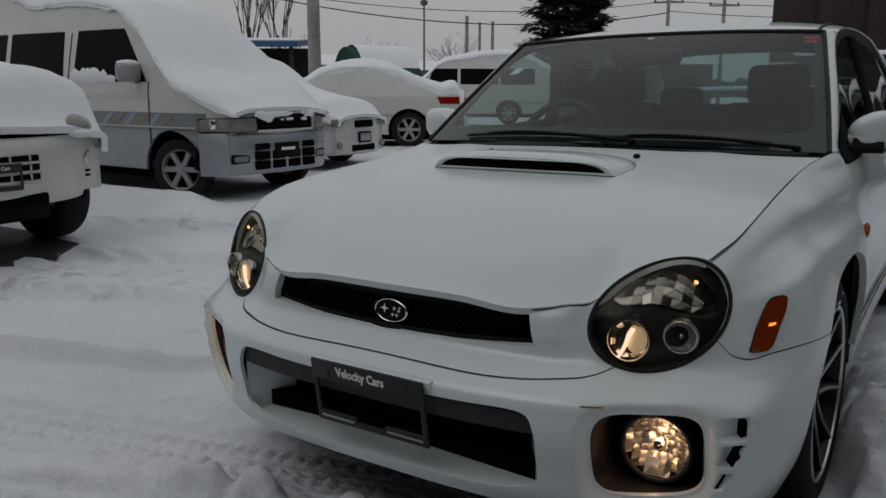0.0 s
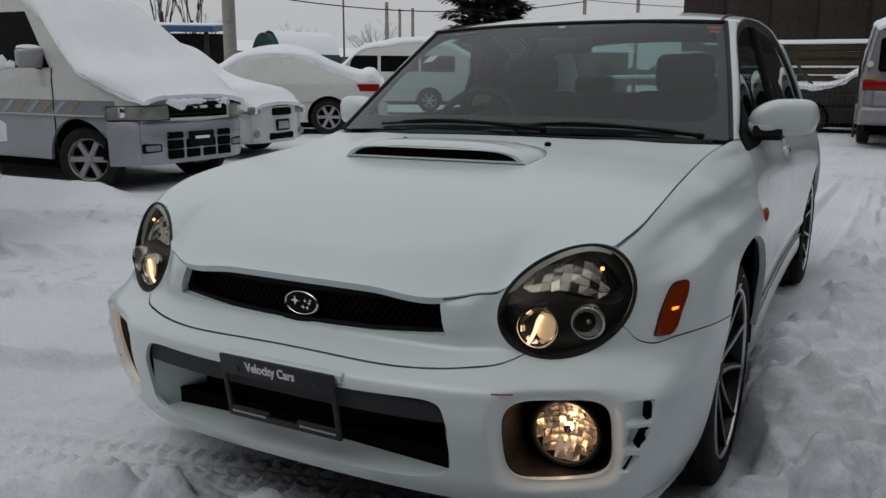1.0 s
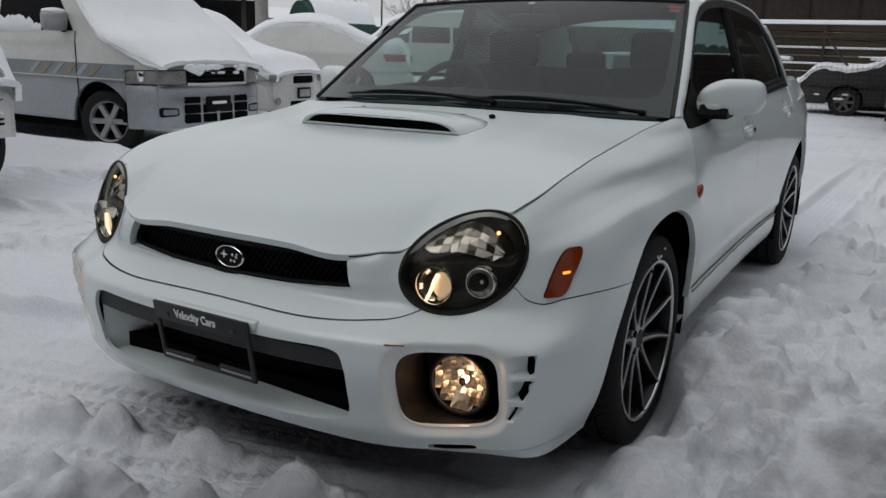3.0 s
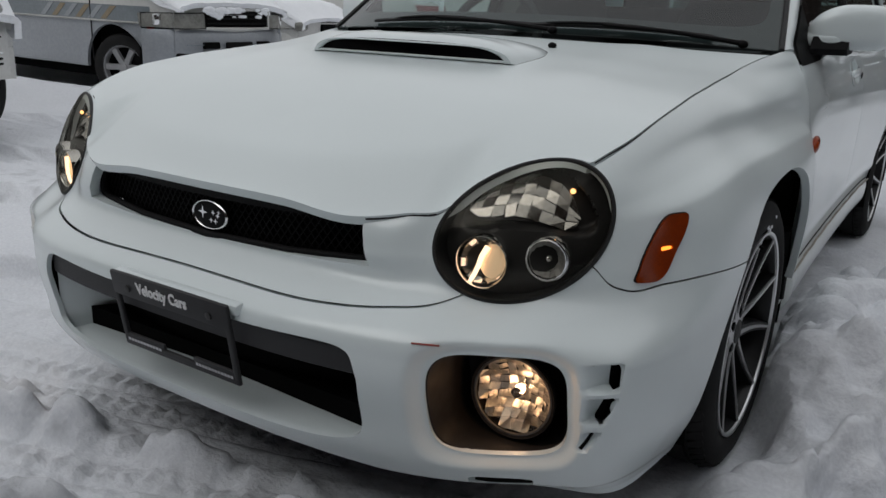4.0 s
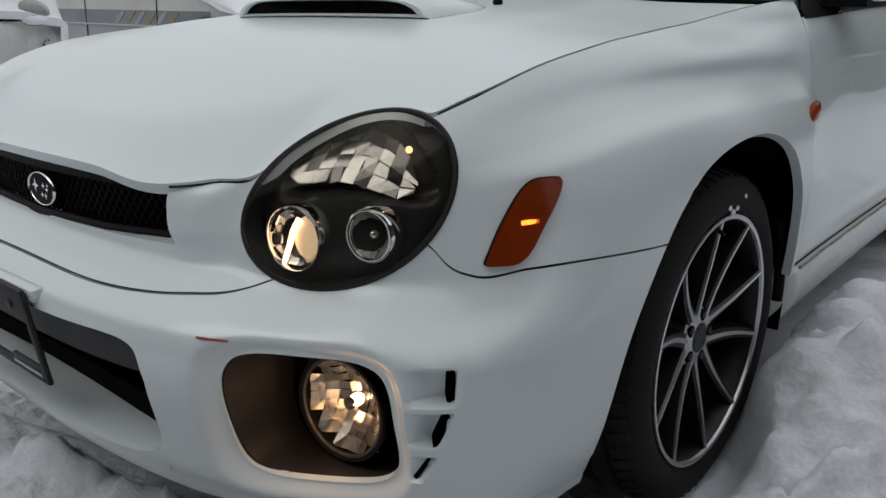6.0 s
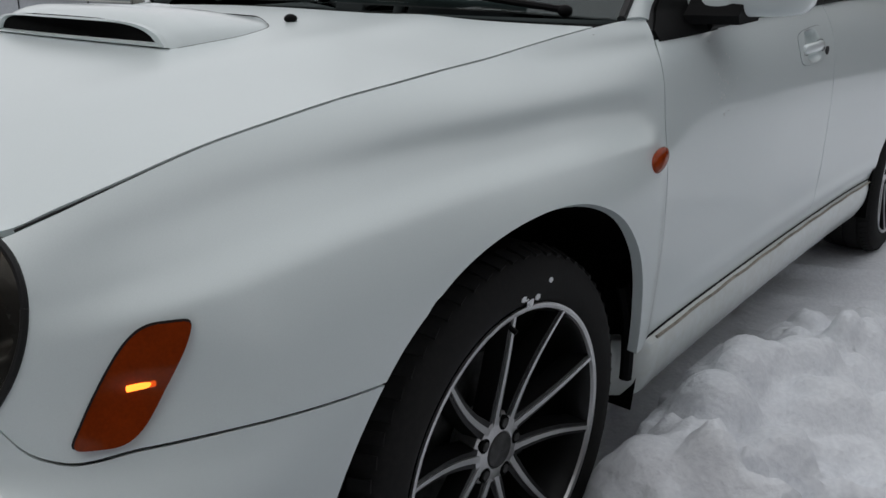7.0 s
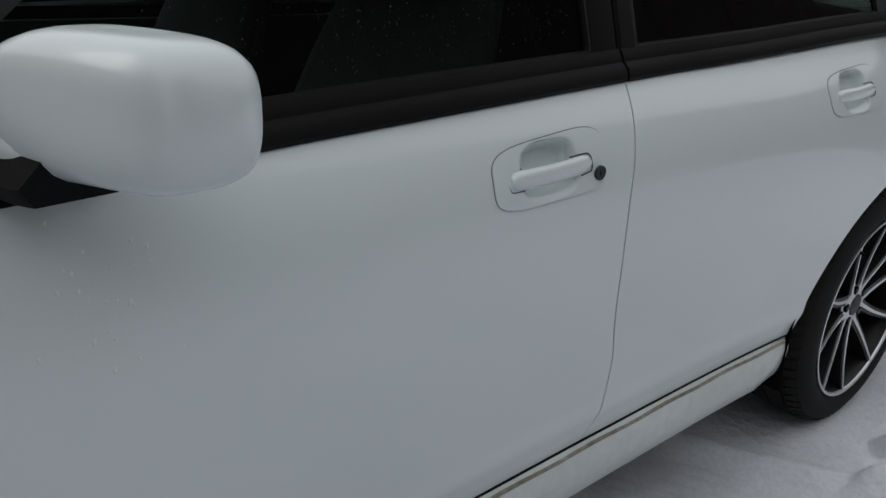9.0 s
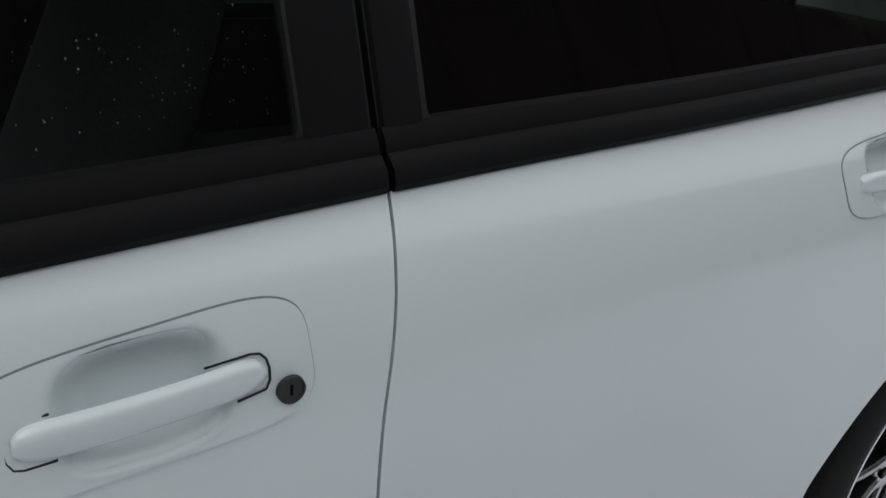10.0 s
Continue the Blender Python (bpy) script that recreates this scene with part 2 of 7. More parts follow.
def tube(points, r, segs=8, bm=None, taper=None):
    """A round bar along points."""
    bm = bm or bmesh.new()
    pts = [Vector(p) for p in points]
    rings = []
    side = None
    for i, p in enumerate(pts):
        d = (pts[min(i + 1, len(pts) - 1)] - pts[max(i - 1, 0)]).normalized()
        side = d.orthogonal().normalized() if side is None else (side - d * side.dot(d)).normalized()
        up = d.cross(side)
        rr = r if taper is None else r + (taper - r) * i / (len(pts) - 1)
        rings.append([bm.verts.new(p + rr * (math.cos(a) * side + math.sin(a) * up)) for a in (2 * math.pi * k / segs for k in range(segs))])
    for r0, r1 in zip(rings, rings[1:]):
        for k in range(segs):
            bm.faces.new((r0[k], r0[(k + 1) % segs], r1[(k + 1) % segs], r1[k]))
    bm.faces.new(rings[0][::-1])
    bm.faces.new(rings[-1])
    return bm


def loft(rings, closed=True, caps=True, bm=None):
    """Skins a row of rings of equal length."""
    bm = bm or bmesh.new()
    vs = [[bm.verts.new(p) for p in ring] for ring in rings]
    n = len(rings[0])
    for r0, r1 in zip(vs, vs[1:]):
        for k in range(n if closed else n - 1):
            bm.faces.new((r0[k], r0[(k + 1) % n], r1[(k + 1) % n], r1[k]))
    if caps and closed:
        bm.faces.new(vs[0][::-1])
        bm.faces.new(vs[-1])
    bmesh.ops.recalc_face_normals(bm, faces=bm.faces)
    return bm


def curve(xs, ys):
    """A smooth curve through keys."""
    xs, ys = np.array(xs, float), np.array(ys, float)
    h = np.diff(xs)
    d = np.diff(ys) / h
    m = np.empty_like(ys)
    m[0], m[-1] = d[0], d[-1]
    m[1:-1] = (d[:-1] * h[1:] + d[1:] * h[:-1]) / (h[1:] + h[:-1])

    def at(q):
        q = np.clip(np.asarray(q, float), xs[0], xs[-1])
        i = np.clip(np.searchsorted(xs, q) - 1, 0, len(h) - 1)
        w = (q - xs[i]) / h[i]
        a, b = w * w * (3 - 2 * w), w * (1 - w) * h[i]
        return ys[i] * (1 - a) + ys[i + 1] * a + b * (m[i] * (1 - w) - m[i + 1] * w)

    return at


def step(a, b, q):
    w = np.clip((np.asarray(q, float) - a) / (b - a), 0, 1)
    return w * w * (3 - 2 * w)


def cut_sheet(fn, us, vs, keep=(), flange=0.012, flip=False):
    """A sheet fn(u, v), cut along keep(u, v, places) = 0, with its edges turned in by flange."""
    us, vs = np.asarray(us, float), np.asarray(vs, float)
    U, V = np.meshgrid(us, vs, indexing="ij")
    P = fn(U, V)
    K = np.stack([k(U, V, P) for k in keep], -1) if keep else np.ones(U.shape + (1,))
    C = np.concatenate([U[..., None], V[..., None], K], -1)
    low = np.minimum(np.minimum(K[:-1, :-1], K[1:, :-1]), np.minimum(K[1:, 1:], K[:-1, 1:]))
    top = np.maximum(np.maximum(K[:-1, :-1], K[1:, :-1]), np.maximum(K[1:, 1:], K[:-1, 1:]))
    index, coords, faces = {}, [], []

    def vert(c):
        key = (round(c[0], 6), round(c[1], 6))
        if key not in index:
            index[key] = len(coords)
            coords.append(c[:2])
        return index[key]

    for i, j in np.argwhere((top > 0).all(-1)):
        poly = [C[i, j], C[i + 1, j], C[i + 1, j + 1], C[i, j + 1]]
        for k in range(K.shape[-1]):
            if low[i, j, k] > 0 and K.shape[-1] == 1:
                continue
            cut = []
            for a, b in zip(poly, poly[1:] + poly[:1]):
                ka, kb = a[2 + k], b[2 + k]
                if ka > 0:
                    cut.append(a)
                if (ka > 0) != (kb > 0):
                    cut.append(a + (b - a) * (ka / (ka - kb)))
            poly = cut
            if len(poly) < 3:
                break
        if len(poly) >= 3:
            ids = []
            for c in poly:
                v = vert(c)
                if not ids or (ids[-1] != v and ids[0] != v):
                    ids.append(v)
            if len(ids) >= 3:
                faces.append(ids[::-1] if flip else ids)
    c = np.array(coords)
    bm = bmesh.new()
    verts = [bm.verts.new(p) for p in fn(c[:, 0], c[:, 1])]
    for f in faces:
        try:
            bm.faces.new([verts[k] for k in f])
        except ValueError:
            pass
    if flange:
        bm.normal_update()
        edges = [e for e in bm.edges if e.is_boundary]
        normals = {v: v.normal.copy() for e in edges for v in e.verts}
        made = bmesh.ops.extrude_edge_only(bm, edges=edges)["geom"]
        for v in made:
            if isinstance(v, bmesh.types.BMVert):
                near = [e.other_vert(v) for e in v.link_edges if e.other_vert(v) in normals]
                if near:
                    v.co -= normals[near[0]] * flange
    bm.normal_update()
    return bm


def sheet(name, fn, us, vs, mat, parent, keep=(), flange=0.012, flip=False, label="", smooth=35):
    return part(name, cut_sheet(fn, us, vs, keep, flange, flip), mat, parent, label, smooth)


def text_part(name, words, size, at, mat, parent, depth=0.0008, width=1.0):
    """Raised lettering in the built-in font."""
    data = bpy.data.curves.new(name, "FONT")
    data.body, data.size, data.extrude = words, size, depth
    data.offset = size * 0.026
    data.align_x, data.align_y = "CENTER", "CENTER"
    data.resolution_u = 3
    tmp = bpy.data.objects.new(name, data)
    scene.collection.objects.link(tmp)
    me = bpy.data.meshes.new_from_object(tmp.evaluated_get(bpy.context.evaluated_depsgraph_get()))
    bpy.data.objects.remove(tmp)
    bpy.data.curves.remove(data)
    me.materials.clear()
    me.materials.append(mat)
    ob = new(name, me)
    ob.parent = parent
    ob.matrix_basis = at @ Matrix.Diagonal((width, 1, 1, 1))
    return ob


def fbm(x, y, octaves=4, seed=0):
    """Soft noise on a plane, about -1 to 1."""
    total, amp, norm = 0, 1.0, 0.0
    for o in range(octaves):
        xi, yi = np.floor(x).astype(np.int64), np.floor(y).astype(np.int64)
        fx, fy = x - xi, y - yi
        fx, fy = fx * fx * (3 - 2 * fx), fy * fy * (3 - 2 * fy)

        def h(a, b):
            n = (a * 374761393 + b * 668265263 + (seed + o) * 1442695041) & 0xFFFFFFFF
            n = ((n ^ (n >> 13)) * 1274126177) & 0xFFFFFFFF
            return ((n ^ (n >> 16)) & 0xFFFF) / 32767.5 - 1

        total = total + amp * ((h(xi, yi) * (1 - fx) + h(xi + 1, yi) * fx) * (1 - fy) + (h(xi, yi + 1) * (1 - fx) + h(xi + 1, yi + 1) * fx) * fy)
        norm += amp
        amp *= 0.5
        x, y = x * 2.03 + 7.1, y * 2.03 + 3.7
    return total / norm


# ---- snow ground: one sheet to the horizon ----
def graded(lo, hi, fine, mid, far):
    inner = np.arange(lo, hi, fine)
    out = [hi]
    stepw = fine
    while out[-1] < far:
        stepw = min(stepw * 1.12, max(mid, (out[-1] - hi) * 0.08 + mid))
        out.append(out[-1] + stepw)
    left = [lo]
    stepw = fine
    while left[-1] > -far:
        stepw = min(stepw * 1.12, max(mid, (lo - left[-1]) * 0.08 + mid))
        left.append(left[-1] - stepw)
    return np.concatenate([left[::-1][:-1], inner, out])


def track(x, y, x0, y0, ang, half, depth, tread=0.012):
    """A tyre track: a flat furrow with pressed bars across it."""
    c, s = math.cos(radians(ang)), math.sin(radians(ang))
    a, b = (x - x0) * c + (y - y0) * s, -(x - x0) * s + (y - y0) * c
    inside = step(half + 0.05, half - 0.01, np.abs(b))
    rim = np.exp(-(((np.abs(b) - half - 0.05) / 0.03) ** 2)) * 0.015
    ribs = tread * (0.5 + 0.5 * np.sign(np.sin(a * 2 * math.pi / 0.055 + 3 * np.sign(b)))) * step(half - 0.01, half - 0.03, np.abs(b)) * (np.abs(np.abs(b) - half * 0.62) < half * 0.28)
    lines = 0.008 * (np.cos(b * 2 * math.pi / 0.042) > 0.55) * inside
    return inside, -depth + ribs + lines, rim


def snow_height(x, y):
    far = step(5, 30, np.hypot(x, y))
    z = 0.05 * fbm(x * 0.35, y * 0.35, 3, 1) + 0.02 * fbm(x * 1.3, y * 1.3, 3, 4)
    # soft humps in front of the car, and trodden snow beside it
    near_front = step(-0.62, -0.88, y) * step(-1.5, -0.3, x) * step(2.4, 1.4, x)
    hump = np.clip(fbm(x * 3.2, y * 3.2, 4, 9), -0.2, 1)
    z = z + near_front * (0.13 * hump + 0.045 * np.abs(fbm(x * 8, y * 8, 3, 15)))
    z = z + 0.016 * fbm(x * 7, y * 7, 3, 20) * step(12, 3, np.hypot(x, y))
    z = z + 0.007 * fbm(x * 26, y * 26, 2, 23) * step(5, 2.5, np.hypot(x - 0.6, y - 0.3))
    # low under the car
    under = step(0.98, 0.80, np.abs(x)) * step(-0.95, -0.6, y) * step(3.7, 3.2, y)
    z = z * (1 - under) + (-0.005 + 0.006 * fbm(x * 9, y * 9, 3, 5)) * under
    # the bank along the car's left side, broken off towards the car
    edge = 0.865 + 0.06 * fbm(y * 5, x * 0 + 2.0, 3, 31) + 0.06 * fbm(x * 9, y * 9, 3, 33)
    run = step(-0.22, 0.22, y) * step(1.42, 1.22, y + 0.10 * fbm(x * 4, y * 4, 2, 8))
    top = 0.125 + 0.05 * fbm(x * 3, y * 3, 4, 40) + 0.05 * np.abs(fbm(x * 9, y * 9, 3, 41)) + 0.028 * np.abs(fbm(x * 17, y * 17, 3, 43)) + 0.012 * fbm(x * 34, y * 34, 2, 44)
    bank = step(edge - 0.010, edge + 0.035, x) * step(2.4, 1.5, x) * run
    z = z * (1 - bank * 0.6) + top * bank
    # clods, half sunk
    rng_ = random.Random(31)
    for k in range(1000):
        if k < 560:
            px, py = rng_.uniform(-0.75, 1.9), -0.80 - abs(rng_.gauss(0, 0.40))
        elif k < 820:
            px, py = 0.90 + abs(rng_.gauss(0.0, 0.16)), rng_.uniform(-0.4, 1.4)
        else:
            px, py = rng_.uniform(0.95, 2.6), rng_.uniform(-1.0, 4.0)
        r = 0.014 + 0.085 * rng_.random() ** 2.4
        ang, sq, tall = rng_.uniform(0, 3.1), rng_.uniform(0.6, 1.0), rng_.uniform(0.5, 1.0)
        m = (np.abs(x - px) < 1.3 * r) & (np.abs(y - py) < 1.3 * r)
        if not m.any():
            continue
        xm, ym = x[m] - px, y[m] - py
        a, b = xm * math.cos(ang) + ym * math.sin(ang), -xm * math.sin(ang) + ym * math.cos(ang)
        q = np.hypot(a, b / sq) / r + 0.25 * fbm(x[m] * 0.7 / r, y[m] * 0.7 / r, 2, k % 50)
        base = float(np.mean(z[m]))
        z[m] = np.maximum(z[m], base + r * tall * np.clip(1 - np.maximum(q, 0) ** 2.6, -0.2, 1) * 1.15 - 0.1 * r)
    # beyond the bank: trampled snow with prints
    right = step(0.85, 1.1, x) * step(1.15, 1.5, y) * step(7, 4, y)
    z = z + right * (0.05 * fbm(x * 2.2, y * 1.6, 3, 50) + 0.05 * np.clip(fbm(x * 6, y * 6, 3, 51), -0.3, 1) + 0.022 * np.abs(fbm(x * 15, y * 15, 2, 52)) - 0.025)
    rng_ = random.Random(3)
    for k in range(120):
        px, py = rng_.uniform(1.0, 3.4), rng_.uniform(-1.2, 7.5)
        ang = rng_.gauss(1.2, 0.6)
        m = (np.abs(x - px) < 0.32) & (np.abs(y - py) < 0.32)
        if not m.any():
            continue
        xm, ym = x[m] - px, y[m] - py
        a, b = xm * math.cos(ang) + ym * math.sin(ang), -xm * math.sin(ang) + ym * math.cos(ang)
        q = np.hypot(a / 0.15, b / 0.07) + 0.25 * fbm(x[m] * 9, y[m] * 9, 2, k % 40)
        z[m] += -0.06 * step(1.05, 0.70, q) + 0.03 * np.exp(-(((q - 1.25) / 0.22) ** 2))
    # tracks: across the front of the car, and its own
    for x0, y0, ang, half, depth in ((-0.35, -1.02, 20, 0.10, 0.018), (-0.75, -0.72, 16, 0.10, 0.018), (-1.9, 0.6, 27, 0.11, 0.03), (-2.3, 1.6, 30, 0.11, 0.03), (-2.6, -0.75, 19, 0.13, 0.05), (-2.9, 0.1, 22, 0.12, 0.045), (-3.2, 1.0, 24, 0.15, 0.05), (-3.6, 2.1, 17, 0.13, 0.045), (0.78, 3.2, 88, 0.12, 0.03), (-0.78, 3.2, 90, 0.12, 0.03), (2.3, 8.0, 118, 0.13, 0.03), (1.1, 8.2, 121, 0.13, 0.03)):
        inside, floor, rim = track(x, y, x0, y0, ang, half, depth, 0.012 if y0 < 0 and x0 > -1 else 0.0)
        if x0 < -2.5:
            limit = step(-1.1, -1.6, x) * step(14, 8, np.hypot(x, y)) * 1.3
        elif y0 < 0:
            limit = step(-2.4, -1.6, x) * step(0.75, 0.35, x)
        elif abs(x0) < 0.8:
            limit = step(2.9, 3.3, y) * step(9, 6, y)
        else:
            limit = step(14, 8, np.hypot(x, y))
        z = z * (1 - inside * limit * 0.75) + (floor * inside + rim) * limit
    # trough where the wheels stand
    for wx in (0.76, -0.76):
        for wy in (0.0, 2.51):
            q = np.hypot((x - wx) / 0.17, (y - wy) / 0.20)
            z = z * step(0.8, 1.25, q) + 0.004 * step(1.25, 0.8, q)
    # snow pushed up along the minivan's side
    ridge = np.exp(-(((y - 2.62 - 0.12 * fbm(x * 1.1, x * 0 + 4.0, 2, 81)) / 0.24) ** 2)) * step(-9.5, -7.5, x) * step(-4.5, -5.1, x)
    z = z + ridge * (0.15 + 0.06 * fbm(x * 2.3, y * 2.3, 3, 82))
    # flattened below the off-road car, for the dark ground sheet there
    bare = step(-9.0, -8.7, x) * step(-3.75, -4.05, x) * step(-0.95, -0.75, y) * step(1.25, 1.0, y)
    z = z * (1 - bare) + 0.002 * bare
    # drifts at a distance
    z = z + far * 0.10 * fbm(x * 0.08, y * 0.08, 3, 70)
    return z


gx, gy = graded(-1.5, 2.9, 0.014, 0.08, 1600), graded(-2.0, 3.4, 0.014, 0.08, 1600)
GX, GY = np.meshgrid(gx, gy, indexing="ij")
GZ = snow_height(GX, GY)
nx, ny = GX.shape
me = bpy.data.meshes.new("ground")
me.vertices.add(nx * ny)
me.vertices.foreach_set("co", np.stack([GX, GY, GZ], -1).astype(np.float32).ravel())
ii, jj = np.meshgrid(np.arange(nx - 1), np.arange(ny - 1), indexing="ij")
quad = np.stack([ii * ny + jj, (ii + 1) * ny + jj, (ii + 1) * ny + jj + 1, ii * ny + jj + 1], -1).reshape(-1, 4)
me.loops.add(quad.size)
me.loops.foreach_set("vertex_index", quad.astype(np.int32).ravel())
me.polygons.add(len(quad))
me.polygons.foreach_set("loop_start", np.arange(0, quad.size, 4, dtype=np.int32))
me.polygons.foreach_set("use_smooth", np.ones(len(quad), dtype=bool))
me.update(calc_edges=True)


GREY_PATCHES = ((1.75, -0.15, 0.55, 0.75), (0.55, -1.15, 0.75, 0.35))


def snow_material():
    m = material("trodden_snow", (0.78, 0.80, 0.835), 0.65, vary=0.08, grain=0.005, scale=95, spot=0.9, second=(0.66, 0.68, 0.72))
    n, l = m.node_tree.nodes, m.node_tree.links
    b = n["Principled BSDF"]
    where = n.new("ShaderNodeTexCoord")
    dirt, fine = n.new("ShaderNodeTexNoise"), n.new("ShaderNodeTexNoise")
    dirt.inputs["Scale"].default_value, dirt.inputs["Detail"].default_value = 0.7, 6
    fine.inputs["Scale"].default_value, fine.inputs["Detail"].default_value = 9.0, 5
    l.new(where.outputs["Object"], dirt.inputs["Vector"])
    l.new(where.outputs["Object"], fine.inputs["Vector"])
    mul = n.new("ShaderNodeMath")
    mul.operation = "MULTIPLY"
    l.new(dirt.outputs["Fac"], mul.inputs[0])
    l.new(fine.outputs["Fac"], mul.inputs[1])
    rng_ = n.new("ShaderNodeMapRange")
    rng_.inputs["From Min"].default_value, rng_.inputs["From Max"].default_value = 0.31, 0.50
    l.new(mul.outputs[0], rng_.inputs["Value"])
    mix = n.new("ShaderNodeMix")
    mix.data_type = "RGBA"
    was = b.inputs["Base Color"].links[0].from_socket
    l.new(rng_.outputs[0], mix.inputs[0])
    l.new(was, mix.inputs[6])
    mix.inputs[7].default_value = (0.40, 0.415, 0.435, 1)
    l.new(mix.outputs[2], b.inputs["Base Color"])
    # grey slush right of the car's front, and a like grey patch before its bumper
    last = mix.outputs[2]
    for cx, cy, rx, ry in GREY_PATCHES:
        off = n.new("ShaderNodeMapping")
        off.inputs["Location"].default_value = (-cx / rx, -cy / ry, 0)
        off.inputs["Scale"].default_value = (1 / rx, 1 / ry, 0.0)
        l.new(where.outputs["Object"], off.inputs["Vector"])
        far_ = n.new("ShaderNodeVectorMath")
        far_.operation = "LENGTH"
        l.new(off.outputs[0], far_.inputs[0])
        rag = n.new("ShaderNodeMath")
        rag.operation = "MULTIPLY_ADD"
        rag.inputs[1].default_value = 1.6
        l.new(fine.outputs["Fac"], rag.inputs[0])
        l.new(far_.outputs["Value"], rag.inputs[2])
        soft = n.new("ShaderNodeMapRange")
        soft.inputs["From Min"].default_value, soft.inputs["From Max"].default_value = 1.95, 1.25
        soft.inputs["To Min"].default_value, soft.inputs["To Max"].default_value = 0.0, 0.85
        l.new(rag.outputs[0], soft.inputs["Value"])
        grey_mix = n.new("ShaderNodeMix")
        grey_mix.data_type = "RGBA"
        grey_mix.inputs[7].default_value = (0.30, 0.31, 0.33, 1)
        l.new(soft.outputs[0], grey_mix.inputs[0])
        l.new(last, grey_mix.inputs[6])
        last = grey_mix.outputs[2]
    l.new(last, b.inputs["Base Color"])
    # coarse crumbs over the fine grain
    crumbs = n.new("ShaderNodeTexVoronoi")
    crumbs.inputs["Scale"].default_value = 28
    l.new(where.outputs["Object"], crumbs.inputs["Vector"])
    bump = n.new("ShaderNodeBump")
    bump.inputs["Strength"].default_value, bump.inputs["Distance"].default_value = 0.45, 0.010
    l.new(crumbs.outputs["Distance"], bump.inputs["Height"])
    l.new(b.inputs["Normal"].links[0].from_socket, bump.inputs["Normal"])
    l.new(bump.outputs[0], b.inputs["Normal"])
    b.inputs["Subsurface Weight"].default_value = 0.0
    return m


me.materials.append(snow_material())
ground = tagged(new("ground", me), "snow-covered yard, trodden and rutted by tyres", "ground", kind="structure")


# ---- the white saloon ----
car = thing("saloon_car", "white four-door saloon car with bonnet scoop, lit lamps, on snow", "car")
# the car leans a little to its right on the uneven snow
car.matrix_basis = Matrix.Translation((0.75, 0, 0.5)) @ Matrix.Rotation(radians(-0.7), 4, "Y") @ Matrix.Translation((-0.75, 0, -0.5))

LEVELS = (0.18, 0.30, 0.45, 0.58, 0.68, 0.75, 0.82, 0.88, 0.93, 1.00)
STATIONS = {
    -0.2: (0.800, 0.845, 0.865, 0.868, 0.845, 0.804, 0.740, 0.645, 0.585, 0.50),
    0.0: (0.800, 0.845, 0.872, 0.878, 0.864, 0.822, 0.775, 0.668, 0.610, 0.52),
    0.3: (0.810, 0.840, 0.862, 0.868, 0.856, 0.824, 0.795, 0.742, 0.690, 0.61),
    0.49: (0.810, 0.835, 0.845, 0.848, 0.842, 0.828, 0.810, 0.780, 0.740, 0.68),
    1.0: (0.805, 0.822, 0.834, 0.838, 0.836, 0.829, 0.815, 0.789, 0.757, 0.71),
    1.5: (0.800, 0.816, 0.828, 0.834, 0.835, 0.829, 0.816, 0.790, 0.756, 0.71),
    2.1: (0.795, 0.820, 0.840, 0.850, 0.852, 0.845, 0.830, 0.803, 0.770, 0.725),
    2.5: (0.800, 0.845, 0.868, 0.872, 0.868, 0.855, 0.835, 0.806, 0.774, 0.73),
    3.4: (0.700, 0.740, 0.770, 0.775, 0.770, 0.765, 0.750, 0.730, 0.705, 0.66),
}
STATION_Y = np.array(list(STATIONS))
STATION_CURVES = [curve(LEVELS, row) for row in STATIONS.values()]
NOSE = curve((0.15, 0.20, 0.25, 0.33, 0.45, 0.49, 0.52, 0.545, 0.60, 0.645, 0.675, 0.72, 0.76, 0.82), (0.55, 0.63, 0.672, 0.690, 0.705, 0.695, 0.650, 0.610, 0.606, 0.590, 0.560, 0.530, 0.508, 0.46))
YC = -0.2


def half_width(y, z):
    """The body's half width at a station and a height."""
    y, z = np.broadcast_arrays(np.asarray(y, float), np.asarray(z, float))
    vals = np.array([c(z) for c in STATION_CURVES])
    h = np.diff(STATION_Y).reshape((-1,) + (1,) * z.ndim)
    d = np.diff(vals, axis=0) / h
    m = np.empty_like(vals)
    m[0], m[-1] = 0 * d[0], d[-1]
    m[1:-1] = (d[:-1] * h[1:] + d[1:] * h[:-1]) / (h[1:] + h[:-1])
    q = np.clip(y, STATION_Y[0], STATION_Y[-1])
    i = np.clip(np.searchsorted(STATION_Y, q) - 1, 0, len(h) - 1)
    hh = np.diff(STATION_Y)[i]
    w = (q - STATION_Y[i]) / hh

    def pick(A, k):
        return np.take_along_axis(A, k[None], 0)[0]

    a, b = w * w * (3 - 2 * w), w * (1 - w) * hh
    return pick(vals, i) * (1 - a) + pick(vals, i + 1) * a + b * (pick(m, i) * (1 - w) - pick(m, i + 1) * w)


BONNET_SEAM = curve((-0.6, -0.5, -0.4, -0.3, -0.2, -0.1, 0.0, 0.1, 0.2, 0.3, 0.42, 0.52), (0.750, 0.786, 0.813, 0.829, 0.842, 0.851, 0.860, 0.868, 0.880, 0.894, 0.911, 0.920))
SEAM_X = curve((-0.58, -0.5, -0.4, -0.3, -0.2, -0.1, 0.0, 0.1, 0.2, 0.3, 0.42, 0.5), (0.682, 0.709, 0.720, 0.720, 0.717, 0.713, 0.709, 0.706, 0.707, 0.716, 0.738, 0.752))
BLISTER = curve((-0.62, -0.48, -0.37, -0.2, 0.0, 0.3, 0.42), (0.672, 0.702, 0.722, 0.732, 0.739, 0.737, 0.733))


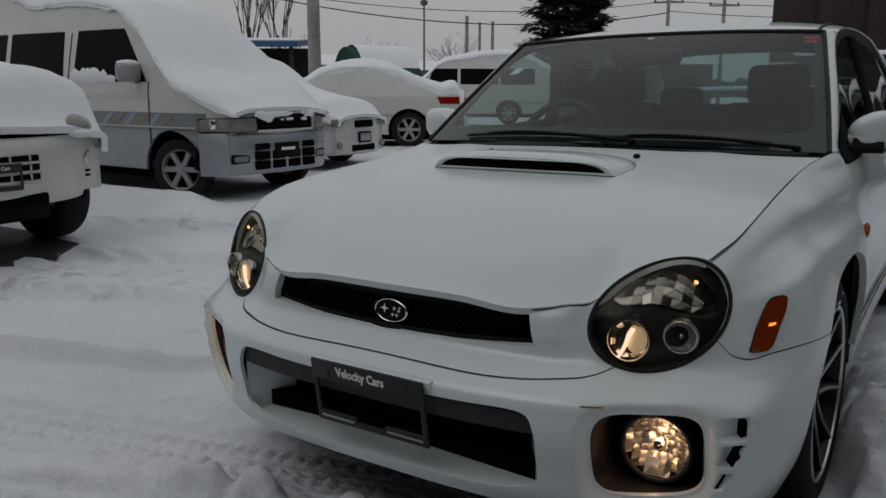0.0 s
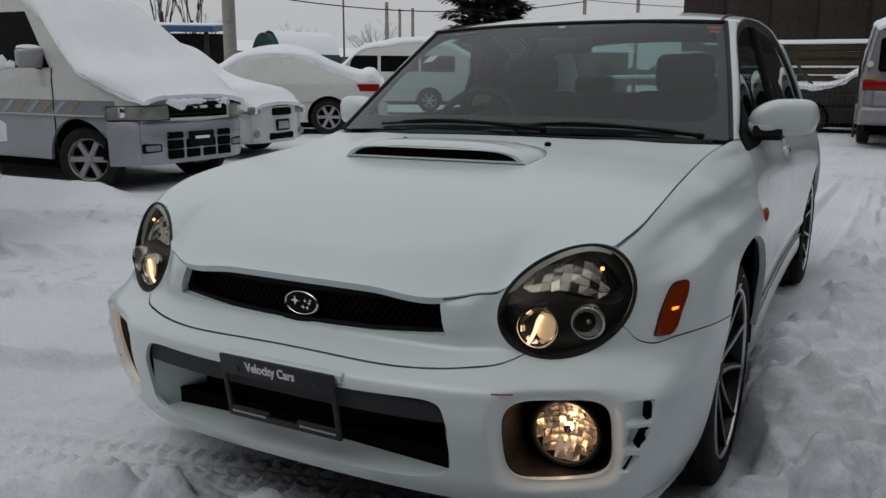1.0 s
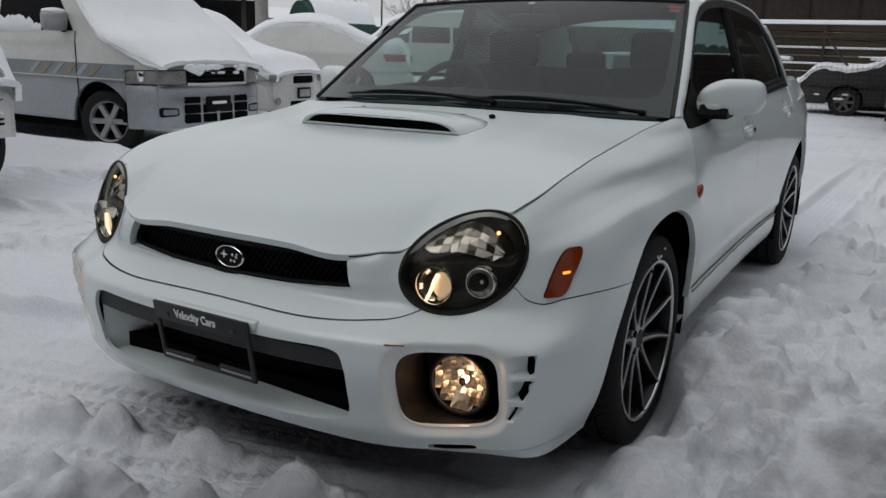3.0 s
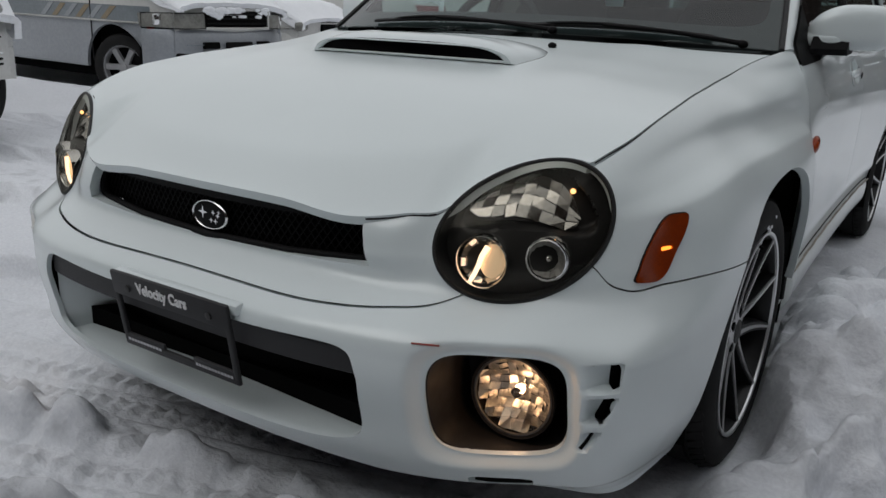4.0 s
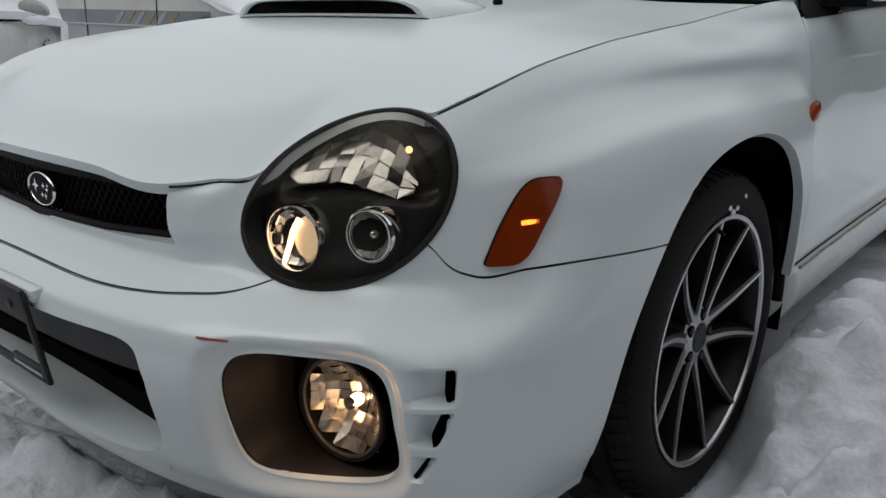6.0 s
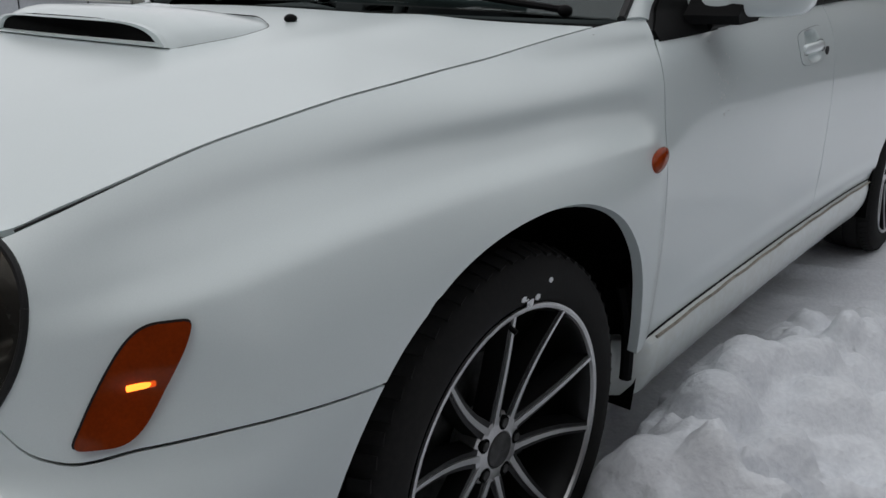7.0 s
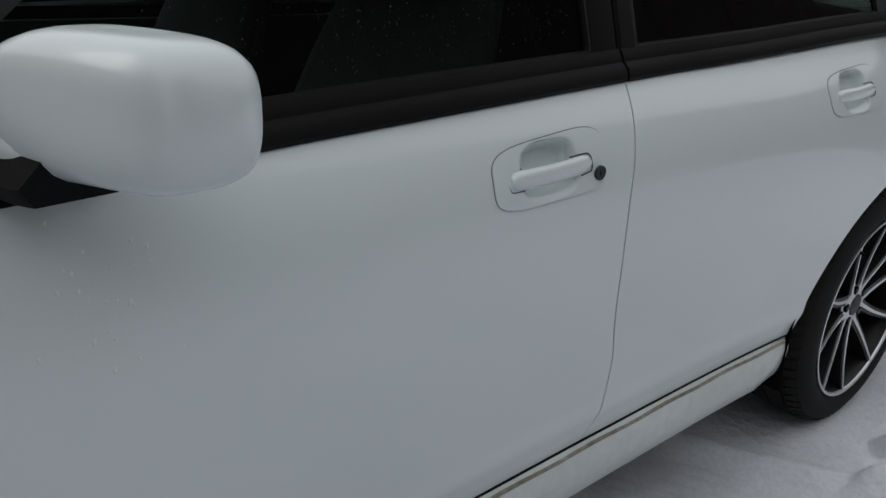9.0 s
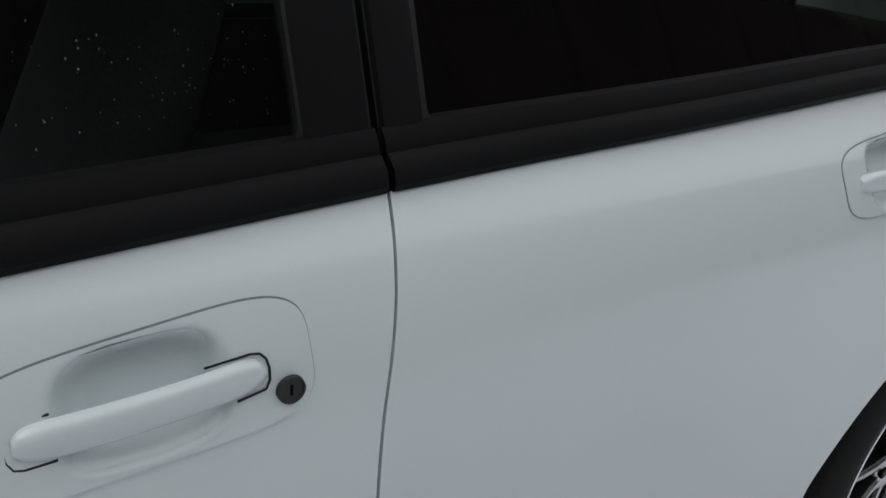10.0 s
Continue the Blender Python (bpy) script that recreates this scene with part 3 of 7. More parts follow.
def swell(y, z):
    """The shelf over the front arch and the pinched line under the bonnet's edge."""
    zb = BLISTER(y)
    there = step(-0.66, -0.5, y) * step(0.45, 0.36, y)
    shelf = 0.017 * step(zb + 0.018, zb - 0.014, z) - 0.010 * np.exp(-(((z - zb - 0.042) / 0.024) ** 2))
    line_ = np.exp(-(((z - 0.85 - 0.074 * (y - 0.16)) / 0.018) ** 2))
    return there * shelf - 0.007 * line_ * step(0.08, 0.26, y) * step(0.5, 0.47, y)


def side_x(y, z):
    """The half width anywhere along the car, the nose included."""
    y, z = np.broadcast_arrays(np.asarray(y, float), np.asarray(z, float))
    q = np.clip((YC - y) / NOSE(z), 0, 1)
    return np.where(y < YC, half_width(YC, z) * (1 - q**3) ** (1 / 3), half_width(y, z))


def seam_shift(y, z):
    """Draws the wing's upper edge to the bonnet's smooth side seam."""
    q = np.clip(y, -0.58, 0.5)
    top = BONNET_SEAM(q)
    return (SEAM_X(q) - side_x(q, top)) * step(top - 0.12, top, z)


def plain_skin(u, z):
    """The outside before the lamp's seat: u 0 to 1 round the nose to the front wheel, from 1 on along the side."""
    u, z = np.broadcast_arrays(np.asarray(u, float), np.asarray(z, float))
    f = np.radians(90 * np.clip(u, 0, 1))
    x = half_width(YC, z) * np.sin(f) ** (2 / 3)
    y = YC - NOSE(z) * np.clip(np.cos(f), 0, 1) ** (2 / 3)
    ys = YC + (u - 1)
    y = np.where(u > 1, ys, y)
    x = np.where(u > 1, half_width(ys, z), x) + swell(y, z) * step(0.45, 0.6, u)
    x = x + seam_shift(y, z) * step(0.45, 0.6, u)
    # the wing is drawn in round the corner marker
    x = x - 0.022 * np.exp(-(((y + 0.535) / 0.085) ** 2) - ((z - 0.615) / 0.065) ** 2)
    # the bumper's corner is squarer than the rest
    corner = 0.036 * np.exp(-(((u - 0.665) / 0.10) ** 2)) * step(0.53, 0.46, z)
    return np.stack([x + 0.55 * corner, y - 0.83 * corner, z], -1)


# the headlamp's outline: an oval, bent round the corner
LAMP_WAVES = np.array(((0.6186, -0.6595, 0.6585), (0.1248, 0.0708, 0.0343), (-0.0155, 0.0402, 0.1071), (-0.012, -0.0042, 0.0068), (-0.0083, -0.008, -0.0066)))
LAMP_X, LAMP_Z = 0.611, 0.651


def lamp_edge(a):
    a = np.asarray(a, float)
    return np.stack([np.ones_like(a), np.cos(a), np.sin(a), np.cos(2 * a), np.sin(2 * a)], -1) @ LAMP_WAVES


LAMP_RING = lamp_edge(np.linspace(0, 2 * math.pi, 181)[:-1])
ring_turn = np.arctan2(LAMP_RING[:, 2] - LAMP_Z, LAMP_RING[:, 0] - LAMP_X)
ring_order = np.argsort(ring_turn)
RING_TURN = ring_turn[ring_order]
RING_R = np.hypot(LAMP_RING[:, 0] - LAMP_X, LAMP_RING[:, 2] - LAMP_Z)[ring_order]
seat = []
for px, py, pz in LAMP_RING[ring_order]:
    us_ = np.linspace(0.1, 0.95, 600)
    row = plain_skin(us_, np.full_like(us_, pz))
    seat.append(py - float(np.interp(px, row[:, 0], row[:, 1])))
LAMP_SEAT = np.array(seat)


def lamp_reach(x, z, grow=0.0):
    """How far out a place lies, in the lamp's own radius, and its turn."""
    t = np.arctan2(z - LAMP_Z, x - LAMP_X)
    return np.hypot(x - LAMP_X, z - LAMP_Z) / (np.interp(t, RING_TURN, RING_R, period=2 * math.pi) + grow), t


def skin(u, z):
    """The outside, with the panels brought to the lamp's edge."""
    p = plain_skin(u, z)
    q, t = lamp_reach(p[..., 0], p[..., 2])
    wide = 0.42 - 0.12 * np.clip(-np.cos(t), 0, 1)
    w = np.exp(-((np.clip(q - 1, 0, 9) / wide) ** 2)) * step(1.3, 1.0, np.asarray(u, float))
    p[..., 1] += np.interp(t, RING_TURN, LAMP_SEAT, period=2 * math.pi) * w
    return p


# seams and outlines
GAP = 0.0015
FRONT_SEAM = curve((0, 0.14, 0.24, 0.31, 0.335, 0.44, 0.54, 0.558, 0.583, 0.625, 0.712, 0.846, 1.0), (0.515, 0.513, 0.522, 0.535, 0.547, 0.60, 0.605, 0.600, 0.577, 0.563, 0.568, 0.571, 0.560))
DOOR_GAP = curve((0.2, 0.4, 0.545, 0.688, 0.795, 0.875, 0.95), (0.420, 0.424, 0.434, 0.446, 0.469, 0.490, 0.505))
MID_GAP = curve((0.2, 0.34, 0.395, 0.49, 0.56, 0.768, 0.867, 0.93, 1.0), (1.40, 1.435, 1.472, 1.485, 1.474, 1.478, 1.503, 1.517, 1.52))
BELT = curve((0.4, 0.68, 1.0, 1.5, 1.85, 2.25, 2.6), (0.875, 0.888, 0.903, 0.923, 0.937, 0.958, 0.97))
CHIN = curve((0, 0.15, 0.3, 0.4, 0.55, 0.8, 0.95, 1.0), (0.238, 0.235, 0.218, 0.195, 0.172, 0.172, 0.195, 0.2))


def rounded(a, b, n):
    return (np.abs(a) ** n + np.abs(b) ** n) ** (1 / n) - 1


def lamp_out(u, z, p, grow=0.0):
    return (lamp_reach(p[..., 0], p[..., 2], grow)[0] - 1) * 0.11


def fog_out(u, z, p, grow=0.0):
    return rounded((p[..., 0] - 0.631) / (0.0985 + grow), (p[..., 2] - 0.379) / (0.0925 + grow), 4) * 0.085


def mouth_out(u, z, p, grow=0.0):
    w = 0.432 - 0.25 * np.clip(p[..., 2] - 0.41, 0, 1)
    lift = 0.05 * (p[..., 0] / 0.43) ** 4 * 0.3
    return rounded(p[..., 0] / (w + grow), (p[..., 2] - 0.366 - lift) / (0.095 + grow), 9) * 0.095


def grille_out(u, z, p, grow=0.0):
    w = 0.366 + 0.26 * (0.645 - p[..., 2])
    low = 0.560 + 0.010 * (p[..., 0] / 0.38) ** 2
    return np.maximum((np.abs(p[..., 0]) - w - grow), 0) - np.minimum(np.minimum(w + grow - np.abs(p[..., 0]), p[..., 2] - low + grow), 0.03) + 0 * z


ARCH_R = curve((-60, 0, 22, 34, 45, 57, 66, 76, 83, 97, 109, 123, 136, 165, 240), (0.352, 0.353, 0.356, 0.368, 0.381, 0.388, 0.387, 0.383, 0.379, 0.374, 0.374, 0.381, 0.394, 0.402, 0.402))


def front_arch(u, z, p):
    a = np.degrees(np.arctan2(p[..., 2] - 0.31, p[..., 1]))
    return np.hypot(p[..., 1], p[..., 2] - 0.31) - ARCH_R(np.where(a < -60, a + 360, a))


def rear_arch(u, z, p):
    return np.hypot(p[..., 1] - 2.51, p[..., 2] - 0.31) - 0.382


def slot_out(u, z, p, grow=0.0):
    """The three gills beside the fog lamp."""
    best = np.full(np.shape(u), 9.0)
    for (u0, z0), (u1, z1), r in (((0.651, 0.458), (0.653, 0.430), 0.0062), ((0.650, 0.404), (0.634, 0.370), 0.0058)):
        au, az = (u - u0) * 0.75, z - z0
        bu, bz = (u1 - u0) * 0.75, z1 - z0
        w = np.clip((au * bu + az * bz) / (bu * bu + bz * bz), 0, 1)
        best = np.minimum(best, np.hypot(au - w * bu, az - w * bz) - r - grow)
    return best


def bumper_skin(u, z):
    p = skin(u, z)
    # the hollow of the fog lamp's surround
    q = rounded((p[..., 0] - 0.631) / 0.122, (z - 0.379) / 0.114, 4)
    hollow = 0.020 * step(0.04, -0.17, q)
    # ramps that lead into the gills
    dent = np.zeros(np.shape(p)[:-1])
    for zt, zb, ut, ub, run, deep in ((0.469, 0.424, 0.648, 0.650, 0.085, 1.0), (0.412, 0.366, 0.646, 0.630, 0.062, 1.0), (0.348, 0.310, 0.624, 0.604, 0.030, 0.7)):
        w = np.clip((zt - z) / (zt - zb), 0, 1)
        ue = ut + (ub - ut) * w
        dent = np.maximum(dent, deep * step(ue - run, ue - 0.005, u) * (1 - step(ue + 0.006, ue + 0.014, u)) * step(zt + 0.003, zt - 0.005, z) * step(zb - 0.003, zb + 0.004, z))
    dent = dent * step(-0.12, 0.22, q)
    away = np.stack([np.full_like(dent, 0.55), np.full_like(dent, -0.83), np.zeros_like(dent)], -1)
    back_ = np.stack([np.zeros_like(dent), np.full_like(dent, 1.0), np.zeros_like(dent)], -1)
    p = p - away * (0.027 * dent)[..., None] + back_ * hollow[..., None]
    # the chin splitter's edge
    p[..., 1] += 0.03 * step(0.225, 0.20, z) * (1 - step(0.6, 1.0, u))
    return p


bm = cut_sheet(bumper_skin, np.linspace(0, 1.0, 190) ** 1.2, np.linspace(0.16, 0.615, 130), (
    lambda u, z, p: FRONT_SEAM(u) - z - GAP,
    lambda u, z, p: z - CHIN(u),
    lambda u, z, p: lamp_out(u, z, p, 0.0005),
    fog_out,
    mouth_out,
    front_arch,
    slot_out,
    lambda u, z, p: rounded((u - 0.475) / 0.062, (z - 0.232 + 0.03 * (u - 0.475)) / 0.010, 4) * 0.01,
), flange=0.010)
mirror_bm = bm.copy()
mirror_bm.transform(Matrix.Diagonal((-1, 1, 1, 1)))
bmesh.ops.reverse_faces(mirror_bm, faces=mirror_bm.faces)
me = bpy.data.meshes.new("half")
mirror_bm.to_mesh(me)
mirror_bm.free()
bm.from_mesh(me)
bmesh.ops.remove_doubles(bm, verts=[v for v in bm.verts if abs(v.co.x) < 1e-4], dist=1e-4)
# no turned-in edge down the middle of the bumper
bmesh.ops.delete(bm, geom=[f for f in bm.faces if all(abs(v.co.x) < 2e-3 for v in f.verts)], context="FACES")
front_bumper = part("front_bumper", bm, PAINT, car)

NOSE_TOP = curve((0, 0.2, 0.366, 0.40, 0.44, 0.497, 0.541), (0.640, 0.640, 0.651, 0.657, 0.665, 0.679, 0.73))
bm = cut_sheet(skin, np.linspace(0, 0.345, 110), np.linspace(0.50, 0.70, 80), (
    lambda u, z, p: z - FRONT_SEAM(u) - GAP,
    lambda u, z, p: NOSE_TOP(p[..., 0]) - z - 0.003,
    lambda u, z, p: lamp_out(u, z, p, 0.0005),
    grille_out,
), flange=0.02)
half = part("nose_panel", bm, PAINT, car)
mirrored(half)

fender = sheet("front_wing", skin, np.concatenate([np.linspace(0.5, 1, 70), 1 + np.linspace(0.008, 0.74, 95)]), np.linspace(0.30, 0.93, 120), PAINT_FILM, car, (
    lambda u, z, p: np.where(u < 1.0, z - FRONT_SEAM(np.clip(u, 0, 1)) - GAP, 1),
    front_arch,
    lambda u, z, p: lamp_out(u, z, p, 0.0005),
    lambda u, z, p: BONNET_SEAM(p[..., 1]) - z - GAP,
    lambda u, z, p: DOOR_GAP(z) - p[..., 1] - GAP,
    lambda u, z, p: np.where(p[..., 1] > 0.2, z - 0.353, 1),
), flange=0.018)
front_wing_right = mirrored(fender)

# the door handles sit in shallow cups
HANDLES = ((1.306, 0.830), (2.205, 0.866))


def door_skin(u, z):
    p = skin(u, z)
    for hy, hz in HANDLES:
        a = (p[..., 1] - hy - 0.003) / 0.060
        b = (z - hz - 0.035 * (p[..., 1] - hy)) / 0.036
        p[..., 0] -= 0.022 * step(1.06, 0.55, rounded(a, b, 3.0) + 1)
    # pressed line low on the doors
    p[..., 0] += 0.004 * np.exp(-(((z - 0.40) / 0.02) ** 2)) * step(0.5, 0.8, p[..., 1])
    return p


door_f = sheet("front_door", door_skin, 1 + np.linspace(0.60, 1.76, 150), np.linspace(0.34, 0.94, 110), PAINT, car, (
    lambda u, z, p: p[..., 1] - DOOR_GAP(z) - GAP,
    lambda u, z, p: MID_GAP(z) - p[..., 1] - GAP,
    lambda u, z, p: BELT(p[..., 1]) - z,
    lambda u, z, p: z - 0.352,
), flange=0.02)
door_r = sheet("rear_door", door_skin, 1 + np.linspace(1.60, 2.70, 140), np.linspace(0.34, 0.98, 110), PAINT, car, (
    lambda u, z, p: p[..., 1] - MID_GAP(z) - GAP,
    lambda u, z, p: 2.42 - p[..., 1] + 0 * z - 0.35 * np.clip(0.72 - z, 0, 1) + 0.1 * np.clip(z - 0.72, 0, 1),
    lambda u, z, p: BELT(p[..., 1]) - z,
    lambda u, z, p: z - 0.352 + 0.02 * step(1.5, 2.2, p[..., 1]),
    rear_arch,
), flange=0.02)
quarter = sheet("rear_quarter", skin, 1 + np.linspace(2.3, 3.6, 100), np.linspace(0.2, 1.0, 80), PAINT, car, (
    lambda u, z, p: p[..., 1] - 2.424 + 0.35 * np.clip(0.72 - z, 0, 1) - 0.1 * np.clip(z - 0.72, 0, 1),
    rear_arch,
    lambda u, z, p: np.where(p[..., 1] < 2.5, z - 0.36, 1),
    lambda u, z, p: 0.985 - z + 0 * u,
), flange=0.02)
for o, n in ((door_f, "front_door"), (door_r, "rear_door"), (quarter, "rear_quarter")):
    mirrored(o, n)

# near-black backing sheet, in place of the shade behind the gaps
back_sheet = sheet("inner_shell", lambda u, z: skin(u, z) - np.stack([0.036 + 0 * u, 0 * u, 0 * u], -1), 1 + np.linspace(0.02, 3.5, 120), np.linspace(0.30, 0.90, 20), DARK, car, (
    lambda u, z, p: np.hypot(p[..., 1], z - 0.31) - 0.41,
    lambda u, z, p: np.hypot(p[..., 1] - 2.51, z - 0.31) - 0.39,
    lambda u, z, p: BONNET_SEAM(np.clip(p[..., 1], -0.6, 0.5)) - 0.02 - z,
), flange=0)
mirrored(back_sheet)

# bonnet
OVER_LAMP = lamp_edge(np.radians(np.linspace(155, 52, 12))) + np.array((0, 0, 0.0025))
EDGE_X = np.concatenate([(0, 0.2, 0.366, 0.43), OVER_LAMP[:, 0]])
EDGE_Y = curve(EDGE_X, np.concatenate([(-0.808, -0.802, -0.784, -0.752), OVER_LAMP[:, 1]]))
EDGE_Z = curve(EDGE_X, np.concatenate([(0.666, 0.664, 0.654, 0.664), OVER_LAMP[:, 2]]))
EDGE_END = float(OVER_LAMP[-1, 0])
CROWN = curve((-0.82, -0.58, -0.2, 0.1, 0.5), (0.018, 0.022, 0.030, 0.038, 0.034))


def bonnet_z(s, y):
    slope = np.where(y < -0.58, (y + 0.58) * 0.40, 0)
    return BONNET_SEAM(np.clip(y, -0.58, 0.5)) + slope + CROWN(y) * (1 - s * s)


def bonnet_at(x, y):
    w = SEAM_X(np.clip(y, -0.58, 0.5))
    return bonnet_z(np.clip(x / w, -1, 1), y)


def bonnet(u, v):
    s = np.abs(u)
    ey, ez = EDGE_Y(s * EDGE_END), EDGE_Z(s * EDGE_END)
    ry = 0.225 + 0.14 * s**2.5
    y = ey + (ry - ey) * v
    yc = np.clip(y, -0.58, 0.5)
    w = SEAM_X(yc) - GAP * step(0.8, 1, s)
    z = bonnet_z(s, y)
    fall = np.clip(bonnet_z(s, ey) - ez, 0, 1)
    roll = 1 - np.clip(1 - v / (0.05 + 3.2 * fall), 0, 1) ** 2.3
    z = ez + (z - ez) * roll
    # two soft ridges towards the scoop
    z = z + 0.004 * np.exp(-(((s - 0.62) / 0.1) ** 2)) * step(0.15, 0.5, v)
    return np.stack([u * w, y, z], -1)


sheet("bonnet", bonnet, np.linspace(-1, 1, 121), np.concatenate([np.linspace(0, 0.12, 22), np.linspace(0.135, 1, 60)]), PAINT_FILM, car, flange=0.018)

# dark strips sunk in the seams, standing in for the shade there
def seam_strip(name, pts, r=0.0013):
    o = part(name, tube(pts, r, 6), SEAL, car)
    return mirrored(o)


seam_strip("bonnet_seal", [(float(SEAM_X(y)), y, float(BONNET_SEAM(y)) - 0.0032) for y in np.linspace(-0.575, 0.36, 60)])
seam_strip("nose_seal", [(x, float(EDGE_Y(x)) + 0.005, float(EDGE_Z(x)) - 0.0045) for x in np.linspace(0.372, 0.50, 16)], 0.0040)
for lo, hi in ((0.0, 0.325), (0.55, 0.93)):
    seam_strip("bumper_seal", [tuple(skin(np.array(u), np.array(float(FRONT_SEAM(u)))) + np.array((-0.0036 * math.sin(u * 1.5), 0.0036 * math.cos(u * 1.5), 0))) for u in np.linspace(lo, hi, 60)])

# scoop
SCOOP_H = curve((-0.185, -0.17, -0.10, 0.0, 0.07, 0.115), (0.036, 0.044, 0.043, 0.027, 0.009, 0.0))
SCOOP_W = curve((-0.185, -0.12, 0.0, 0.06, 0.115), (0.300, 0.303, 0.296, 0.262, 0.17))


def scoop_top(u, y):
    x = u * SCOOP_W(y)
    lean = y + 0.022 * u * u * step(0.0, -0.185, y)
    z = bonnet_at(x, lean) + SCOOP_H(y) * np.clip(1 - np.abs(u) ** 4.5, 0, 1) ** 0.7 + 0.0015 - 0.003 * step(0.94, 1.0, np.abs(u))
    return np.stack([x, lean, z], -1)


scoop = part("bonnet_scoop", cut_sheet(scoop_top, np.linspace(-1, 1, 91), np.linspace(-0.182, 0.115, 50), flange=0), PAINT, car)
rings = []
for k, (yy, drop, wid, low) in enumerate(((-0.182, 0.0, 0.300, 0.0), (-0.189, 0.0015, 0.296, 0.001), (-0.191, 0.006, 0.280, 0.0035), (-0.185, 0.010, 0.272, 0.006), (-0.10, 0.011, 0.268, 0.006), (-0.06, 0.013, 0.262, 0.006))):
    ring = []
    for j in range(41):
        u = -1 + j / 20
        x = u * wid
        yb = yy + 0.022 * u * u
        z0 = float(bonnet_at(x, max(yb, -0.2))) + 0.002 + low
        z1 = z0 - low + max(0.0, 0.036 + 0.006 * min(1, k / 3) - drop) * max(0.0, 1 - abs(u) ** 7) ** 0.6
        ring.append((x, yb, max(z1, z0)))
    for j in range(39, 0, -1):
        u = -1 + j / 20
        x = u * wid
        yb = yy + 0.022 * u * u
        ring.append((x, yb, float(bonnet_at(x, max(yb, -0.2))) + 0.002 + low))
    rings.append(ring)
part("scoop_lip", loft(rings[:4], caps=False), PAINT, scoop)
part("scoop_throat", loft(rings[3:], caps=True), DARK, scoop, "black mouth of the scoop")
seam = [tuple(scoop_top(np.array(1.0), np.array(y)) + np.array((0, 0, 0.0008))) for y in np.linspace(-0.17, 0.115, 16)]
seam += [tuple(scoop_top(np.array(u), np.array(0.115)) + np.array((0, 0.001, 0.0008))) for u in np.linspace(0.9, -0.9, 12)]
seam += [tuple(scoop_top(np.array(-1.0), np.array(y)) + np.array((0, 0, 0.0008))) for y in np.linspace(0.115, -0.17, 16)]
part("scoop_seam", tube(seam, 0.0013, 5), SEAL, scoop)
nozzle = part("washer_nozzle", ball(0.011, (0, 0, 0.004), (1, 1.2, 0.75)), BLACK, car)
nozzle.location = (0.255, 0.115, float(bonnet_at(0.255, 0.115)) + 0.001)
share("washer_nozzle", nozzle, car, Matrix.Translation((-0.255, 0.115, nozzle.location.z)))

# sill skirt
rings = []
for y in np.concatenate([np.linspace(0.375, 0.46, 12), np.linspace(0.5, 2.128, 38)]):
    w = float(half_width(y, 0.33)) - 0.055 * float(step(0.46, 0.375, y)) ** 2
    front, rear = step(0.52, 0.37, y), step(2.03, 2.128, y)
    prof = ((-0.03, 0.351), (0.004, 0.349), (0.014, 0.340), (0.018, 0.318), (0.016, 0.285), (0.010, 0.262), (-0.006, 0.232 + 0.02 * rear), (-0.06, 0.226 + 0.02 * rear), (-0.09, 0.27))
    rings.append([(w + dx - 0.012 * rear * (1 if dx > 0 else 0), y, z - 0.004 * front) for dx, z in prof])
skirt = part("side_skirt", loft(rings), PAINT_DIRTY, car, "white sill skirt with road dirt")
mirrored(skirt)
strip = part("sill_joint", tube([(float(half_width(y, 0.35)) - 0.001, y, 0.3505) for y in np.linspace(0.40, 2.115, 30)], 0.0035, 6), BLACK, car)
mirrored(strip)
grime = part("sill_grime", tube([(float(half_width(y, 0.345)) + 0.010, y, 0.3425 + 0.0015 * math.sin(31 * y)) for y in np.linspace(0.46, 2.09, 40)], 0.0036, 6), GRIME, car, "band of brown road dirt along the sill")
mirrored(grime)

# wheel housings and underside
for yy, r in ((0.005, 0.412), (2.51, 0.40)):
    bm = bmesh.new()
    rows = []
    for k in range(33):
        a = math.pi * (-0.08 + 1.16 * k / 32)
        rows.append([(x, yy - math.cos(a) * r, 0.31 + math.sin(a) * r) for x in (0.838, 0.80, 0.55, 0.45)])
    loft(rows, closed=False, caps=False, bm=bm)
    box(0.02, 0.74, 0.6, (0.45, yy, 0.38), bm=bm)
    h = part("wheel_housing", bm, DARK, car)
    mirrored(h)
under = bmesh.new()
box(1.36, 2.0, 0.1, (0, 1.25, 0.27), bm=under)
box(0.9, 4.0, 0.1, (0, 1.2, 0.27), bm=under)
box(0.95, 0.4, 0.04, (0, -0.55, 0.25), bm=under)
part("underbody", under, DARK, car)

# wheel-arch lips and the mud flap piece behind the front wheel
flap = part("arch_liner_edge", tube([(0.838, 0.005 + 0.366 * math.cos(a), 0.31 + 0.366 * math.sin(a)) for a in np.linspace(-0.06, 0.50, 14)], 0.012, 8), BLACK, car)
mirrored(flap)

